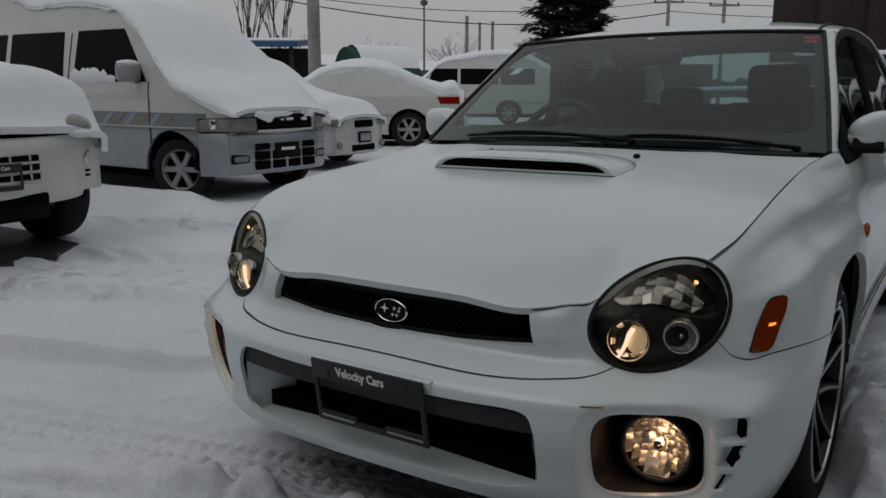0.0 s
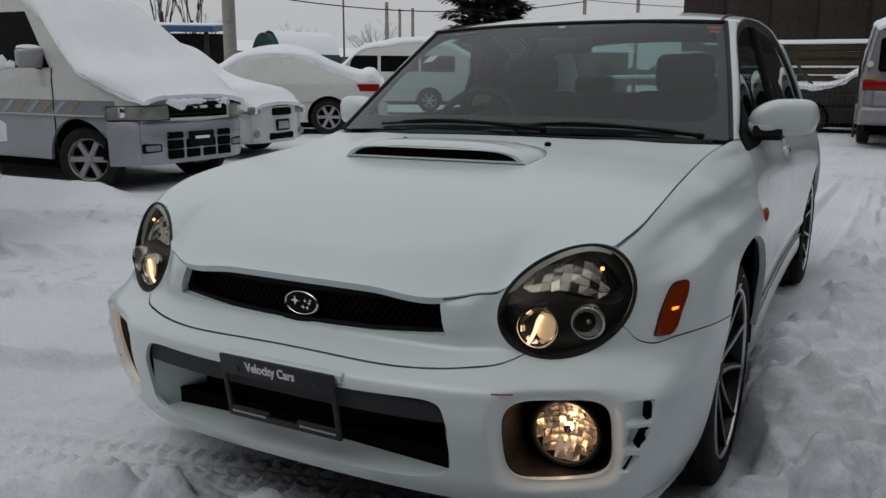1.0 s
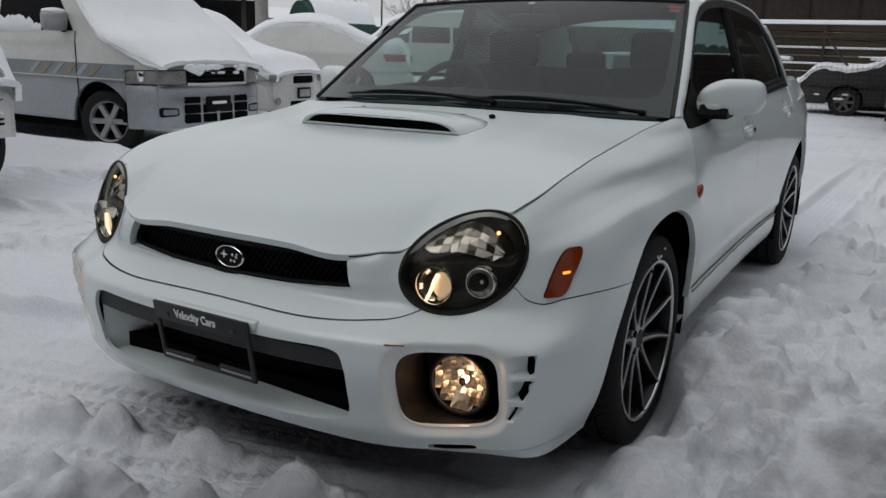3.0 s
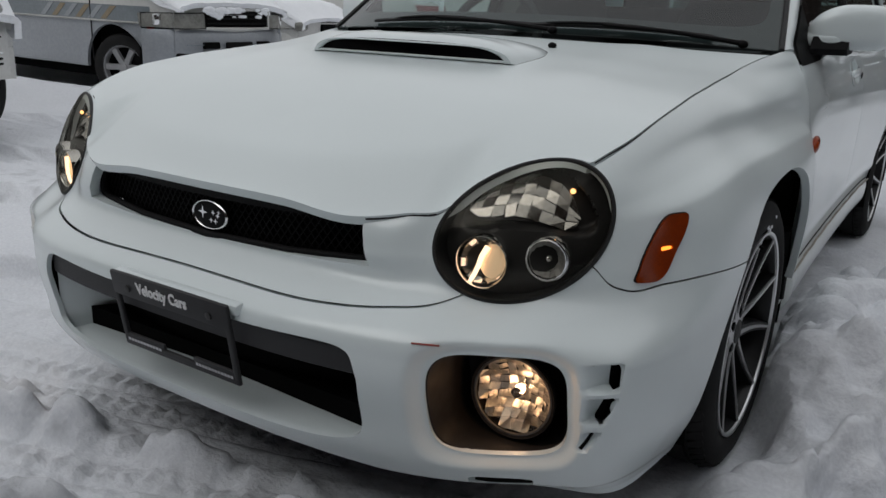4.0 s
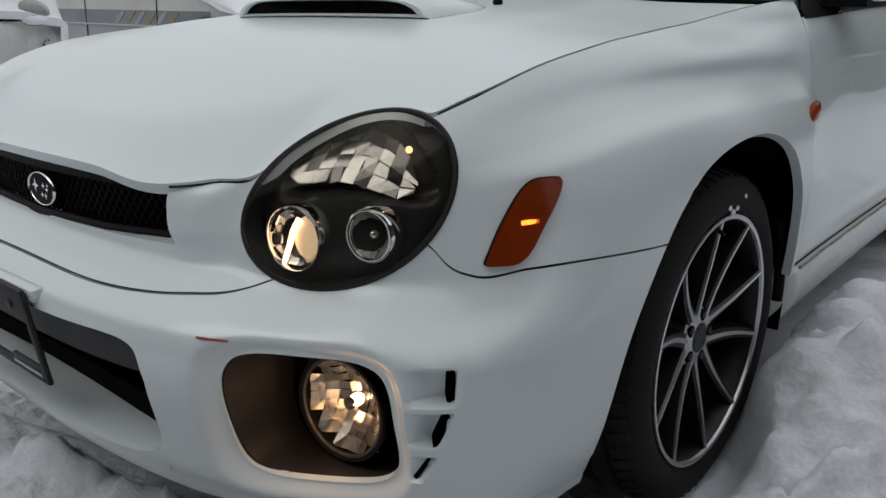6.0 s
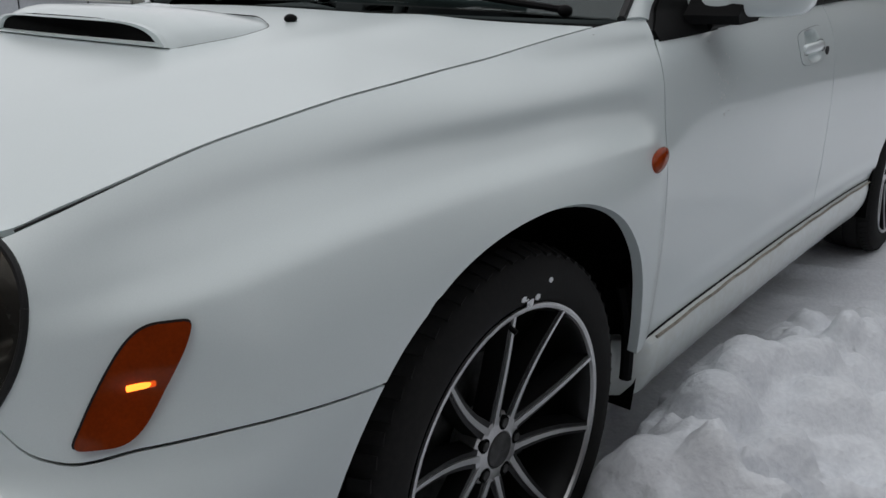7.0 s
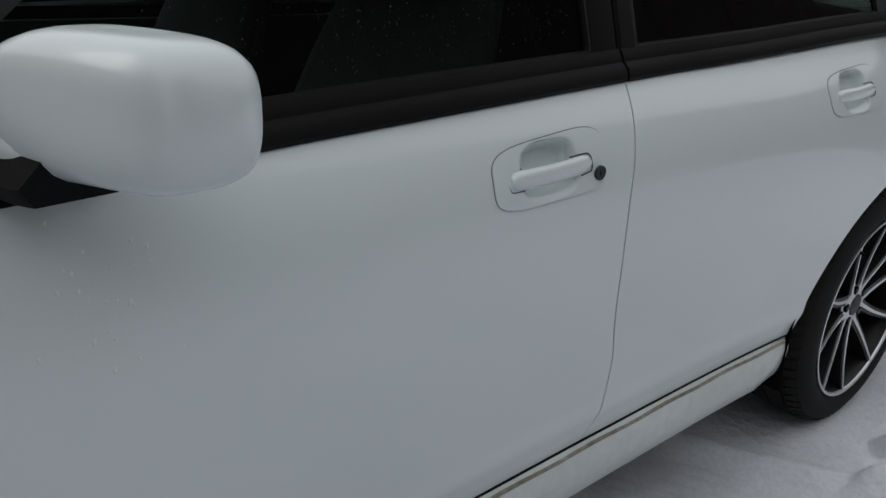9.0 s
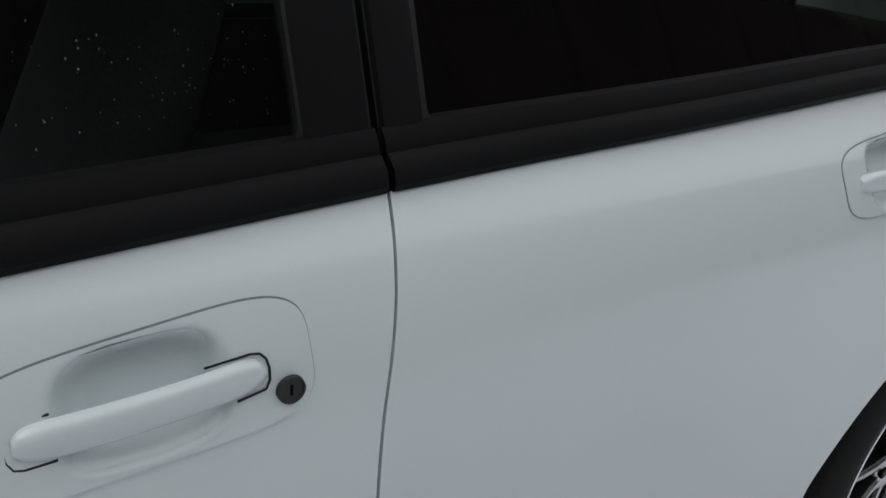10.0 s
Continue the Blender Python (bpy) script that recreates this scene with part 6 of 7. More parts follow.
# scuttle and wipers
cowl = sheet("scuttle_panel", lambda u, v: np.stack([u * (0.735 - 0.02 * v), 0.215 + 0.14 * np.abs(u) ** 2.5 + 0.075 * v, bonnet_at(u * 0.72, 0.225 + 0.14 * np.abs(u) ** 2.5) - 0.012 + 0.012 * v], -1), np.linspace(-1, 1, 61), np.linspace(0, 1, 8), BLACK, car, flange=0.02)
for px, tip in ((0.17, -0.47), (0.62, 0.06)):
    wiper = new("wiper")
    wiper.parent = car
    tagged(wiper, "black wiper resting on the windscreen")

    def on_glass(x, v, lift):
        u = x / 0.70
        p = screen(np.array(u), np.array(v))
        return Vector((float(p[0]), float(p[1]) - 0.6 * lift, float(p[2]) + 0.8 * lift))

    part("wiper_pivot", ball(0.014, on_glass(px, 0.0, 0.010), (1, 1, 0.8), 2), BLACK, wiper)
    mid = px + (tip - px) * 0.58
    part("wiper_arm", tube([on_glass(px, 0.0, 0.012), on_glass(px + (mid - px) * 0.5, 0.018, 0.020), on_glass(mid, 0.030, 0.020)], 0.0065, 8, taper=0.0045), BLACK, wiper)
    part("wiper_blade", tube([on_glass(px + (tip - px) * q, 0.024 + 0.014 * math.sin(math.pi * q), 0.009) for q in np.linspace(0.12, 1, 12)], 0.0055, 6), SEAL, wiper)
    part("blade_bridge", tube([on_glass(px + (tip - px) * q, 0.034, 0.012 + 0.008 * math.sin(math.pi * (q - 0.3) / 0.55)) for q in np.linspace(0.3, 0.85, 10)], 0.0045, 6), BLACK, wiper)

# ---- cabin ----
cab = bmesh.new()
box(1.30, 2.6, 0.02, (0, 1.65, 0.36), bm=cab)
for sgn in (-1, 1):
    box(0.03, 2.3, 0.5, (sgn * 0.69, 1.55, 0.62), bm=cab)
part("cabin_floor", cab, TRIM, car)
dash = loft([[(x, 0.36 + 0.05 * (x / 0.7) ** 2 + dy, z) for dy, z in ((0.0, 0.60), (0.0, 0.895), (0.16, 0.905), (0.30, 0.885 + 0.03 * math.exp(-((x + 0.36) / 0.2) ** 2)), (0.37, 0.83), (0.36, 0.60))] for x in np.linspace(-0.67, 0.67, 25)])
part("dashboard", dash, TRIM, car, "dark grey dashboard")
sw = new("steering_wheel")
sw.parent = car
sw.matrix_basis = pose(-0.36, 0.86, 0.885, 68, 0, 0)
part("wheel_ring", lathe([(0.016 * math.cos(a), 0.185 + 0.016 * math.sin(a)) for a in np.linspace(0, 2 * math.pi, 13)[:-1]], 40, "z", closed=True), TRIM, sw)
part("wheel_boss", cylinder(0.06, 0.04, bevel=0.012), TRIM, sw)
for a in (20, 160, 270):
    part("wheel_spoke", tube([(0.05 * math.cos(radians(a)), 0.05 * math.sin(radians(a)), 0), (0.18 * math.cos(radians(a)), 0.18 * math.sin(radians(a)), 0)], 0.014, 8), TRIM, sw)


def build_seat(x, y):
    s = new("front_seat")
    s.parent = car
    s.matrix_basis = pose(x, y, 0)
    part("seat_cushion", box(0.50, 0.52, 0.16, (0, -0.2, 0.56), 0.05, 3), FABRIC, s)
    rings = []
    for q in np.linspace(0, 1, 12):
        w = 0.25 * (1 - 0.28 * q ** 3)
        ring = []
        for a in np.linspace(0, 2 * math.pi, 25)[:-1]:
            c, si = math.cos(a), math.sin(a)
            e = (abs(c) ** 3 + abs(si) ** 3) ** (-1 / 3)
            ring.append((w * e * c, 0.07 + 0.20 * q + 0.055 * e * si, 0.58 + 0.47 * q))
        rings.append(ring)
    part("seat_back", loft(rings), FABRIC, s)
    part("head_rest", box(0.25, 0.10, 0.17, (0, 0.305, 1.125), 0.04, 3), FABRIC, s)
    return s


seat = build_seat(0.36, 1.18)
o = copy_thing(seat, pose(-0.36, 1.18, 0))
o.parent = car
bench = new("rear_bench")
bench.parent = car
part("bench_cushion", box(1.28, 0.5, 0.16, (0, 2.02, 0.54), 0.05, 3), FABRIC, bench)
part("bench_back", box(1.26, 0.16, 0.46, (0, 2.34, 0.80), 0.05, 3, pose(0, 0, 0, -18, 0, 0)), FABRIC, bench)
for x in (-0.36, 0.36):
    part("head_rest", box(0.24, 0.09, 0.12, (x, 2.44, 1.06), 0.035, 3), FABRIC, bench)
part("parcel_shelf", box(1.2, 0.5, 0.03, (0, 2.68, 0.985), 0.01), TRIM, car)
part("inside_mirror", box(0.23, 0.03, 0.065, (0.0, 0.93, 1.235), 0.02, 3), TRIM, car)
part("mirror_stem", tube([(0, 0.93, 1.262), (0, 0.945, 1.305)], 0.009, 8), TRIM, car)
hl = sheet("roof_lining", lambda u, v: roof(u * 0.97, v) - np.array((0, 0, 0.022)), np.linspace(-1, 1, 21), np.linspace(0.01, 0.99, 20), TRIM, car, flange=0)


# ---- the yard round the car ----
def spare_wheel(r=0.31, spokes=6, mat=None, width=0.19):
    """A plain road wheel for the cars farther off; it faces -y."""
    w = new("wheel")
    k = r / 0.31
    part("tyre", lathe([(-0.09 * k, 0.20 * k), (-0.10 * k, 0.25 * k), (-0.09 * k, 0.295 * k), (-0.06 * k, r), (0.06 * k, r), (0.09 * k, 0.295 * k), (0.10 * k, 0.25 * k), (0.09 * k, 0.20 * k)], 40, "y"), TYRE, w)
    rim = part("rim", lathe([(-0.092 * k, 0.205 * k), (-0.085 * k, 0.195 * k), (-0.05 * k, 0.185 * k), (-0.01, 0.18 * k), (0.0, 0.001)], 40, "y"), mat or DULL_SILVER, w)
    part("rim_hollow", lathe([(-0.035 * k, 0.183 * k), (-0.034 * k, 0.001)], 32, "y"), DARK, rim)
    for j in range(spokes):
        a = 2 * math.pi * j / spokes
        c, s = math.cos(a), math.sin(a)
        rows = []
        for q in (0, 0.5, 1):
            rad, hw, out = (0.03 + 0.155 * q) * k, (0.030 - 0.008 * q + 0.01 * q * q) * k, (-0.075 - 0.008 * q) * k
            rows.append([(c * rad - s * e * hw, o, s * rad + c * e * hw) for e, o in ((-1, out + 0.03), (-0.8, out), (0.8, out), (1, out + 0.03))])
        part("spoke", loft(rows), mat or DULL_SILVER, rim)
    part("hub_cap", cylinder(0.035 * k, 0.02, (0, -0.078 * k, 0), pose(0, 0, 0, 90, 0, 0), 16, bevel=0.004), mat or DULL_SILVER, rim)
    return w


DULL_SILVER = material("dull_silver_wheel", (0.42, 0.42, 0.43), 0.4, 0.5, vary=0.2)
LAMP_CLEAR = material("cloudy_headlamp", (0.26, 0.26, 0.24), 0.15, vary=0.35, spot=9, coat=0.8)
GREY_PAINT = material("grey_van_paint", (0.24, 0.24, 0.25), 0.35, 0.2, vary=0.15, coat=0.5)
BLACK_PAINT = material("dull_black_paint", (0.018, 0.016, 0.015), 0.5, vary=0.4, spot=3)


def vehicle(label, at, length, half, top, belt, tumble, arches, low_mat, up_mat, split, sill=0.30, snow=0.12, seed=1, wheel_r=0.31, wheel_mat=None, group="", round_front=0.22, snow_drop=0.10, name="parked_car", steer=0, arch=1.16):
    """A road vehicle: x runs back from the front at 0, y to its left. Returns the thing, and y of its side at (x, z)."""
    v = thing(name, label, "car", at, group)

    def side_y(x, z):
        q = np.clip(-np.asarray(x, float), 0, length)
        nose_ = 1 - round_front * np.clip(1 - q / 0.7, 0, 1) ** 2.5
        tail = 1 - 0.10 * np.clip(1 - (length - q) / 0.5, 0, 1) ** 2
        return half * nose_ * tail - tumble * np.clip(z - belt, 0, 2) ** 1.15 - 0.03 * np.clip(0.45 - z, 0, 1)

    xs = -np.linspace(0, length, 90)

    def keeps(lo, hi):
        ks = [lambda x, z, p: top(-x) - 0.02 - z, lambda x, z, p: z - lo + 0 * x, lambda x, z, p: hi - z + 0 * x]
        for ax in arches:
            ks.append(lambda x, z, p, a=ax: np.hypot(x - a, z - wheel_r) - wheel_r * arch)
        return ks

    zmax = float(np.max(top(np.linspace(0, length, 50))))
    for sgn in (-1, 1):
        for lo, hi, mat, nm in ((sill, split, low_mat, "lower_body_side"), (split + 0.003, zmax, up_mat, "upper_body_side")):
            bm = cut_sheet(lambda x, z: np.stack([x, sgn * side_y(x, z), z], -1), xs, np.linspace(lo, hi, 30), keeps(lo, hi), flange=0.03, flip=sgn > 0)
            part(nm, bm, mat, v)

    def over(u, x):
        zt = top(-x)
        return np.stack([x, u * side_y(x, zt), zt - 0.05 * np.abs(u) ** 4], -1)

    part("body_top", cut_sheet(over, np.linspace(-1, 1, 21), xs, flange=0), up_mat, v)
    for x, nm in ((0.0, "body_front"), (-length, "body_rear")):
        lim = float(top(0.0 if x == 0 else length))

        def cap(u, z, x=x):
            bulge = 0.10 * (1 - u**2) * (1 if x == 0 else -0.6)
            return np.stack([x + bulge - 0.0 * z, u * side_y(x, z), z], -1)

        part(nm, cut_sheet(cap, np.linspace(-1, 1, 25), np.linspace(sill, lim - 0.02, 14), flange=0), up_mat, v)
    # dark boxes for underside and wheel arches, standing in for the shade below
    part("underside", box(length - 1.2, 2 * half - 0.25, 0.25, (-length / 2 - 0.45, 0, sill + 0.02)), DARK, v)
    for ax in arches:
        part("axle_hollow", box(wheel_r * 2.3, 2 * half - 0.22, wheel_r * 1.3, (ax, 0, wheel_r + 0.20)), DARK, v)
    if snow:
        def drift(u, x, lift=1.0):
            p = over(np.clip(u, -1, 1), x)
            beyond = np.clip(np.abs(u) - 1, 0, 1)
            n = 0.5 + 0.5 * fbm(x * 1.7 + seed * 9, u * 1.9, 3, seed)
            rag = fbm(x * 7 + seed, u * 5, 3, seed + 5)
            edge = np.clip((1.0 - np.abs(u)) * 5, 0, 1) ** 0.5
            fade = np.clip((-x + 0.02) / 0.30, 0, 1) ** 0.5
            p[..., 2] += snow * (0.45 + 0.75 * n) * (0.35 + 0.65 * edge) * (0.3 + 0.7 * fade) - beyond * snow_drop * 4 * (1 + 0.7 * rag)
            p[..., 1] += np.sign(u) * (0.03 + 0.02 * rag) * (np.abs(u) > 0.9)
            p[..., 0] += 0.05 * np.clip(1 - (-x) / 0.06, 0, 1)
            return p

        part("snow_cover", cut_sheet(drift, np.linspace(-1.22, 1.22, 61), -np.linspace(-0.05, length + 0.03, 130), flange=0.05), SNOW_ON, v, "thick rounded layer of snow")
    wh = spare_wheel(wheel_r, 6, wheel_mat)
    wh.parent = v
    first = True
    for ax in arches:
        for sgn in (-1, 1):
            w = wh if first else copy_thing(wh, Matrix())
            w.parent = v
            w.matrix_basis = pose(ax, sgn * (half - 0.13), wheel_r, 0, 0, (0 if sgn < 0 else 180) + (steer if ax == arches[0] else 0))
            first = False
    return v, side_y


def side_panel(v, side_y, name, mat, sgn, x0, x1, z0, z1, slant=0.0, slant_b=0.0, off=0.006, label="", fn=None):
    """A flush panel, such as a window or a stripe, on a vehicle's side."""
    bm = cut_sheet(lambda x, z: np.stack([x, sgn * (side_y(x, z) + off), z], -1), np.linspace(x1, x0 + max(0.0, -slant) * (z1 - z0), 30), np.linspace(z0, z1, 10), (
        lambda x, z, p: x0 - slant * (z - z0) - x,
        lambda x, z, p: x - x1 - slant_b * (z - z0),
    ) + ((fn,) if fn else ()), flange=0.01, flip=sgn > 0)
    return part(name, bm, mat, v, label)


# silver and white minivan under snow
VAN_TOP = curve((0, 0.05, 0.3, 0.62, 1.05, 1.45, 1.9, 3.0, 4.4, 4.55), (0.90, 0.93, 1.04, 1.20, 1.58, 1.88, 2.00, 2.03, 1.98, 1.80))
van, vy = vehicle("white and silver minivan with gold stripes under deep snow", pose(-5.02, 3.81, -0.03, 0, 0, 1), 4.55, 0.84, VAN_TOP, 1.08, 0.20, (-0.62, -3.25), VAN_SILVER, VAN_WHITE, 0.725, sill=0.30, snow=0.16, seed=3, snow_drop=0.05, name="minivan", steer=22, arch=1.27)
for sgn in (-1, 1):
    side_panel(van, vy, "stripe_band", STRIPE_GREY, sgn, -0.20, -4.4, 0.735, 0.875, off=0.004, label="grey side stripe")
    for k in range(6):
        side_panel(van, vy, "gold_slash", STRIPE_GOLD if k % 2 == 0 else VAN_SILVER, sgn, -0.72 - 0.19 * k, -0.80 - 0.19 * k, 0.745, 0.865, slant=-1.3, slant_b=1.3, off=0.008)
    side_panel(van, vy, "side_trim", VAN_WHITE, sgn, -0.12, -4.4, 0.72, 0.738, off=0.014)
    side_panel(van, vy, "front_window", WINDOW_DARK, sgn, -0.98, -2.22, 1.18, 1.72, slant=0.80, slant_b=0.03)
    side_panel(van, vy, "rear_window", WINDOW_DARK, sgn, -2.42, -3.5, 1.18, 1.72, slant=0.08, slant_b=0.0)
    side_panel(van, vy, "rear_window", WINDOW_DARK, sgn, -3.6, -4.3, 1.18, 1.72)
    heap, heap_rng = bmesh.new(), random.Random(17)
    for k in range(34):
        x = -1.5 - 0.72 * (k + heap_rng.random()) / 34
        h = 0.03 + 0.07 * heap_rng.random() * min(1.0, (-1.45 - x) / 0.3)
        ball(h, (x, sgn * (float(vy(x, 1.2)) + 0.006), 1.185 + 0.5 * h), (0.8, 0.35, 1.0), 1, heap)
    tagged(part("window_snow", heap, SNOW_ON, van), kind="stuff")
    part("door_gap", tube([(-0.95, sgn * (vy(-0.95, z) + 0.004), z) for z in np.linspace(0.35, 1.18, 8)], 0.006, 4), SEAL, van)
    part("door_gap", tube([(-2.32, sgn * (vy(-2.32, z) + 0.004), z) for z in np.linspace(0.35, 1.7, 8)], 0.006, 4), SEAL, van)
    m = new("door_mirror")
    m.parent = van
    m.matrix_basis = pose(-1.12, sgn * 0.93, 1.27)
    part("mirror_shell", box(0.12, 0.26, 0.19, (0, 0, 0), 0.045, 3), DULL_SILVER, m, "chrome mirror shell")
    part("mirror_arm", box(0.06, 0.12, 0.05, (0, -sgn * 0.13, -0.08), 0.015), BLACK, m)
    part("mirror_snow", ball(0.1, (0, 0, 0.09), (0.7, 1.35, 0.35), 2), SNOW_ON, m)
    side_panel(van, vy, "red_reflector", RED_PRINT, sgn, -0.16, -0.23, 0.655, 0.705, off=0.012)
    ob = loft([[(0.095 - 0.385 * q ** 3.5 + 0.02 * k, sgn * (0.40 + 0.415 * q), z) for z, k in ((0.70, 0), (0.70, 1), (0.835 - 0.015 * q, 0.4), (0.835 - 0.015 * q, -1))] for q in np.linspace(0, 1, 9)])
    hl_ = part("headlamp", ob, LAMP_CLEAR, van, "cloudy rectangular headlamp")
    fr = tube([(0.095 - 0.385 * q ** 3.5 + 0.025, sgn * (0.40 + 0.415 * q), z) for q, z in ((0, 0.70), (0.5, 0.695), (1, 0.69), (1, 0.82), (0.5, 0.832), (0, 0.838), (0, 0.70))], 0.005, 6)
    part("headlamp_frame", fr, BLACK, hl_)
    part("turn_lamp", box(0.03, 0.11, 0.10, (-0.10, sgn * 0.755, 0.77), 0.012), CHROME, hl_)
    part("fog_lamp", box(0.05, 0.17, 0.065, (0.045, sgn * 0.57, 0.43), 0.02, turn=pose(0, 0, 0, 0, 0, sgn * 12)), STRIPE_GREY, van)
    part("fog_surround", box(0.05, 0.21, 0.095, (0.039, sgn * 0.568, 0.43), 0.02, turn=pose(0, 0, 0, 0, 0, sgn * 12)), BLACK, van)


def bow_bar(x0, bulge, half, z0, z1, depth, n=21, wrap=0.0):
    """A bumper-like bar, bowed in plan, with rounded front."""
    rows = []
    for u in np.sin(np.linspace(-1, 1, 2 * n - 1) * math.pi / 2):
        x = x0 - bulge * u * u - wrap * (1 - math.sqrt(max(0.0, 1 - abs(u) ** 3.4)))
        rows.append([(x - depth, u * half, z0), (x - 0.02, u * half, z0), (x, u * half, z0 + 0.04), (x, u * half, z1 - 0.05), (x - 0.03, u * half, z1), (x - depth, u * half, z1)])
    return loft(rows)


part("front_bumper", bow_bar(0.12, 0.07, 0.845, 0.27, 0.685, 0.045, wrap=0.235), VAN_SILVER, van, "silver bumper")
part("bumper_groove", tube([(0.125 - 0.07 * (y / 0.84) ** 2, y, 0.55) for y in np.linspace(-0.6, 0.6, 13)], 0.006, 4), STRIPE_GREY, van)
for y in np.linspace(-0.33, 0.33, 4):
    for z, h in ((0.36, 0.075), (0.455, 0.075), (0.545, 0.05)):
        if z < 0.5 or abs(y) > 0.3:
            part("intake_hole", box(0.05, 0.185, h + 0.012, (0.103, y, z), 0.012), DARK, van)
part("plate_bracket", box(0.02, 0.34, 0.15, (0.13, 0.0, 0.50), 0.01), BLACK, van)
part("plate_snow", box(0.02, 0.2, 0.03, (0.14, 0.0, 0.51), 0.01), SNOW_ON, van)
gr = part("grille", box(0.06, 0.80, 0.15, (0.085, 0, 0.785), 0.02), DARK, van, "grille with snow caught in it")
part("grille_frame", tube([(0.118, -0.40, 0.70), (0.13, 0, 0.695), (0.118, 0.40, 0.70), (0.118, 0.40, 0.86)], 0.014, 6), VAN_WHITE, gr)
for z in (0.745, 0.79, 0.83):
    part("grille_bar", tube([(0.112, -0.38, z), (0.122, 0, z), (0.112, 0.38, z)], 0.008, 5), BLACK, gr)
rng = random.Random(8)
clumps = bmesh.new()
for k in range(40):
    y = rng.uniform(-0.4, 0.4)
    ball(rng.uniform(0.015, 0.04), (0.112, y, 0.875 - abs(rng.gauss(0, 0.03))), (0.5, 1.8, 0.8), 2, clumps)
tagged(part("grille_snow", clumps, SNOW_ON, gr), kind="stuff")

# white off-roader, only its front seen
SUV_TOP = curve((0, 0.06, 0.5, 1.0, 1.25, 1.7, 2.2, 4.0, 4.2), (0.80, 0.92, 1.05, 1.11, 1.16, 1.54, 1.68, 1.68, 1.3))
suv, sy = vehicle("white off-road car with bulky bumper, under snow", pose(-4.044, 0.294, 0.0, 0, 0, 2.7), 4.2, 0.90, SUV_TOP, 1.0, 0.2, (-0.52, -3.1), VAN_WHITE, VAN_WHITE, 0.6, sill=0.40, snow=0.22, seed=6, wheel_r=0.36, round_front=0.10, snow_drop=0.10, name="off_road_car")
part("front_bumper", bow_bar(0.16, 0.09, 0.895, 0.35, 0.77, 0.20, wrap=0.50), VAN_WHITE, suv, "thick white bumper")
for k, z in enumerate((0.656, 0.597, 0.536)):
    for y in (-0.2, 0.0, 0.2):
        part("bumper_slot", box(0.05, 0.19, 0.036, (0.14, y, z), 0.006), DARK, suv)
    for y in (-0.23, -0.10, 0.10, 0.23):
        part("slot_post", box(0.05, 0.010, 0.036, (0.145, y, z)), VAN_WHITE, suv)
    part("slot_rail", tube([(0.160 - 0.03 * (y / 0.5) ** 2, y, z - 0.031) for y in np.linspace(-0.31, 0.31, 9)], 0.010, 6), VAN_WHITE, suv)
part("lower_guard", box(0.3, 0.9, 0.14, (-0.14, 0, 0.30), 0.04), BLACK, suv)
part("lower_intake", box(0.07, 0.70, 0.085, (0.125, 0, 0.385), 0.02), DARK, suv, "black lower intake")
hold = new("plate_frame")
hold.parent = suv
hold.matrix_basis = pose(0.185, 0, 0.548, 90, 0, 90)
part("frame_top", box(0.32, 0.055, 0.012, (0, 0.055, 0), 0.005), SATIN, hold)
part("frame_bottom", box(0.32, 0.03, 0.012, (0, -0.07, 0), 0.005), SATIN, hold)
for x in (-0.153, 0.153):
    part("frame_side", box(0.016, 0.13, 0.012, (x, -0.01, 0), 0.005), SATIN, hold)
text_part("lettering", "Velocity Cars", 0.034, pose(0.0, 0.057, 0.0068), WHITE_PRINT, hold, width=0.86)
for sgn in (-1, 1):
    ob = part("headlamp", ball(1.0, (0, 0, 0), (0.15, 0.15, 0.095), 3), LAMP_CLEAR, suv, "large cloudy headlamp")
    ob.matrix_basis = pose(-0.05, sgn * 0.66, 0.83, 0, 0, sgn * 25)
    part("lamp_snow", ball(0.07, (0.07, sgn * 0.66, 0.79), (0.8, 1.2, 0.45), 2), SNOW_ON, suv)
    fg = part("fog_lamp", lathe([(0.0, 0.052), (0.012, 0.056), (0.014, 0.045), (0.004, 0.036), (0.006, 0.001)], 28), DULL_CHROME, suv, "round fog lamp in the bumper")
    fg.matrix_basis = pose(0.004, sgn * 0.75, 0.615, 0, 0, sgn * 27)
    for k in range(2):
        o = part("bumper_gill", box(0.02, 0.085, 0.016, (0, 0, 0), 0.004), DARK, suv)
        o.matrix_basis = pose(0.006, sgn * 0.75, 0.53 - 0.032 * k, 0, 0, sgn * 27)

# dark sheet in the car's outline: bare ground and the car's shade as colour
wet = bmesh.new()
rng = random.Random(27)
rim_ = []
for k in range(64):
    a = 2 * math.pi * k / 64
    e = (abs(math.cos(a)) ** 6 + abs(math.sin(a)) ** 6) ** (-1 / 6) * rng.uniform(0.95, 1.03)
    rim_.append((-6.35 + 2.45 * e * math.cos(a), 0.15 + 0.90 * e * math.sin(a)))
loft([[(x, y, -0.02) for x, y in rim_], [(x, y, 0.012) for x, y in rim_]], bm=wet)
tagged(part("bare_tarmac", wet, material("wet_tarmac", (0.035, 0.036, 0.038), 0.45, vary=0.5, grain=0.003, scale=120, spot=3), None, smooth=0), "dark sheet under the parked car, bare ground with its shade as colour", "tarmac", kind="structure")

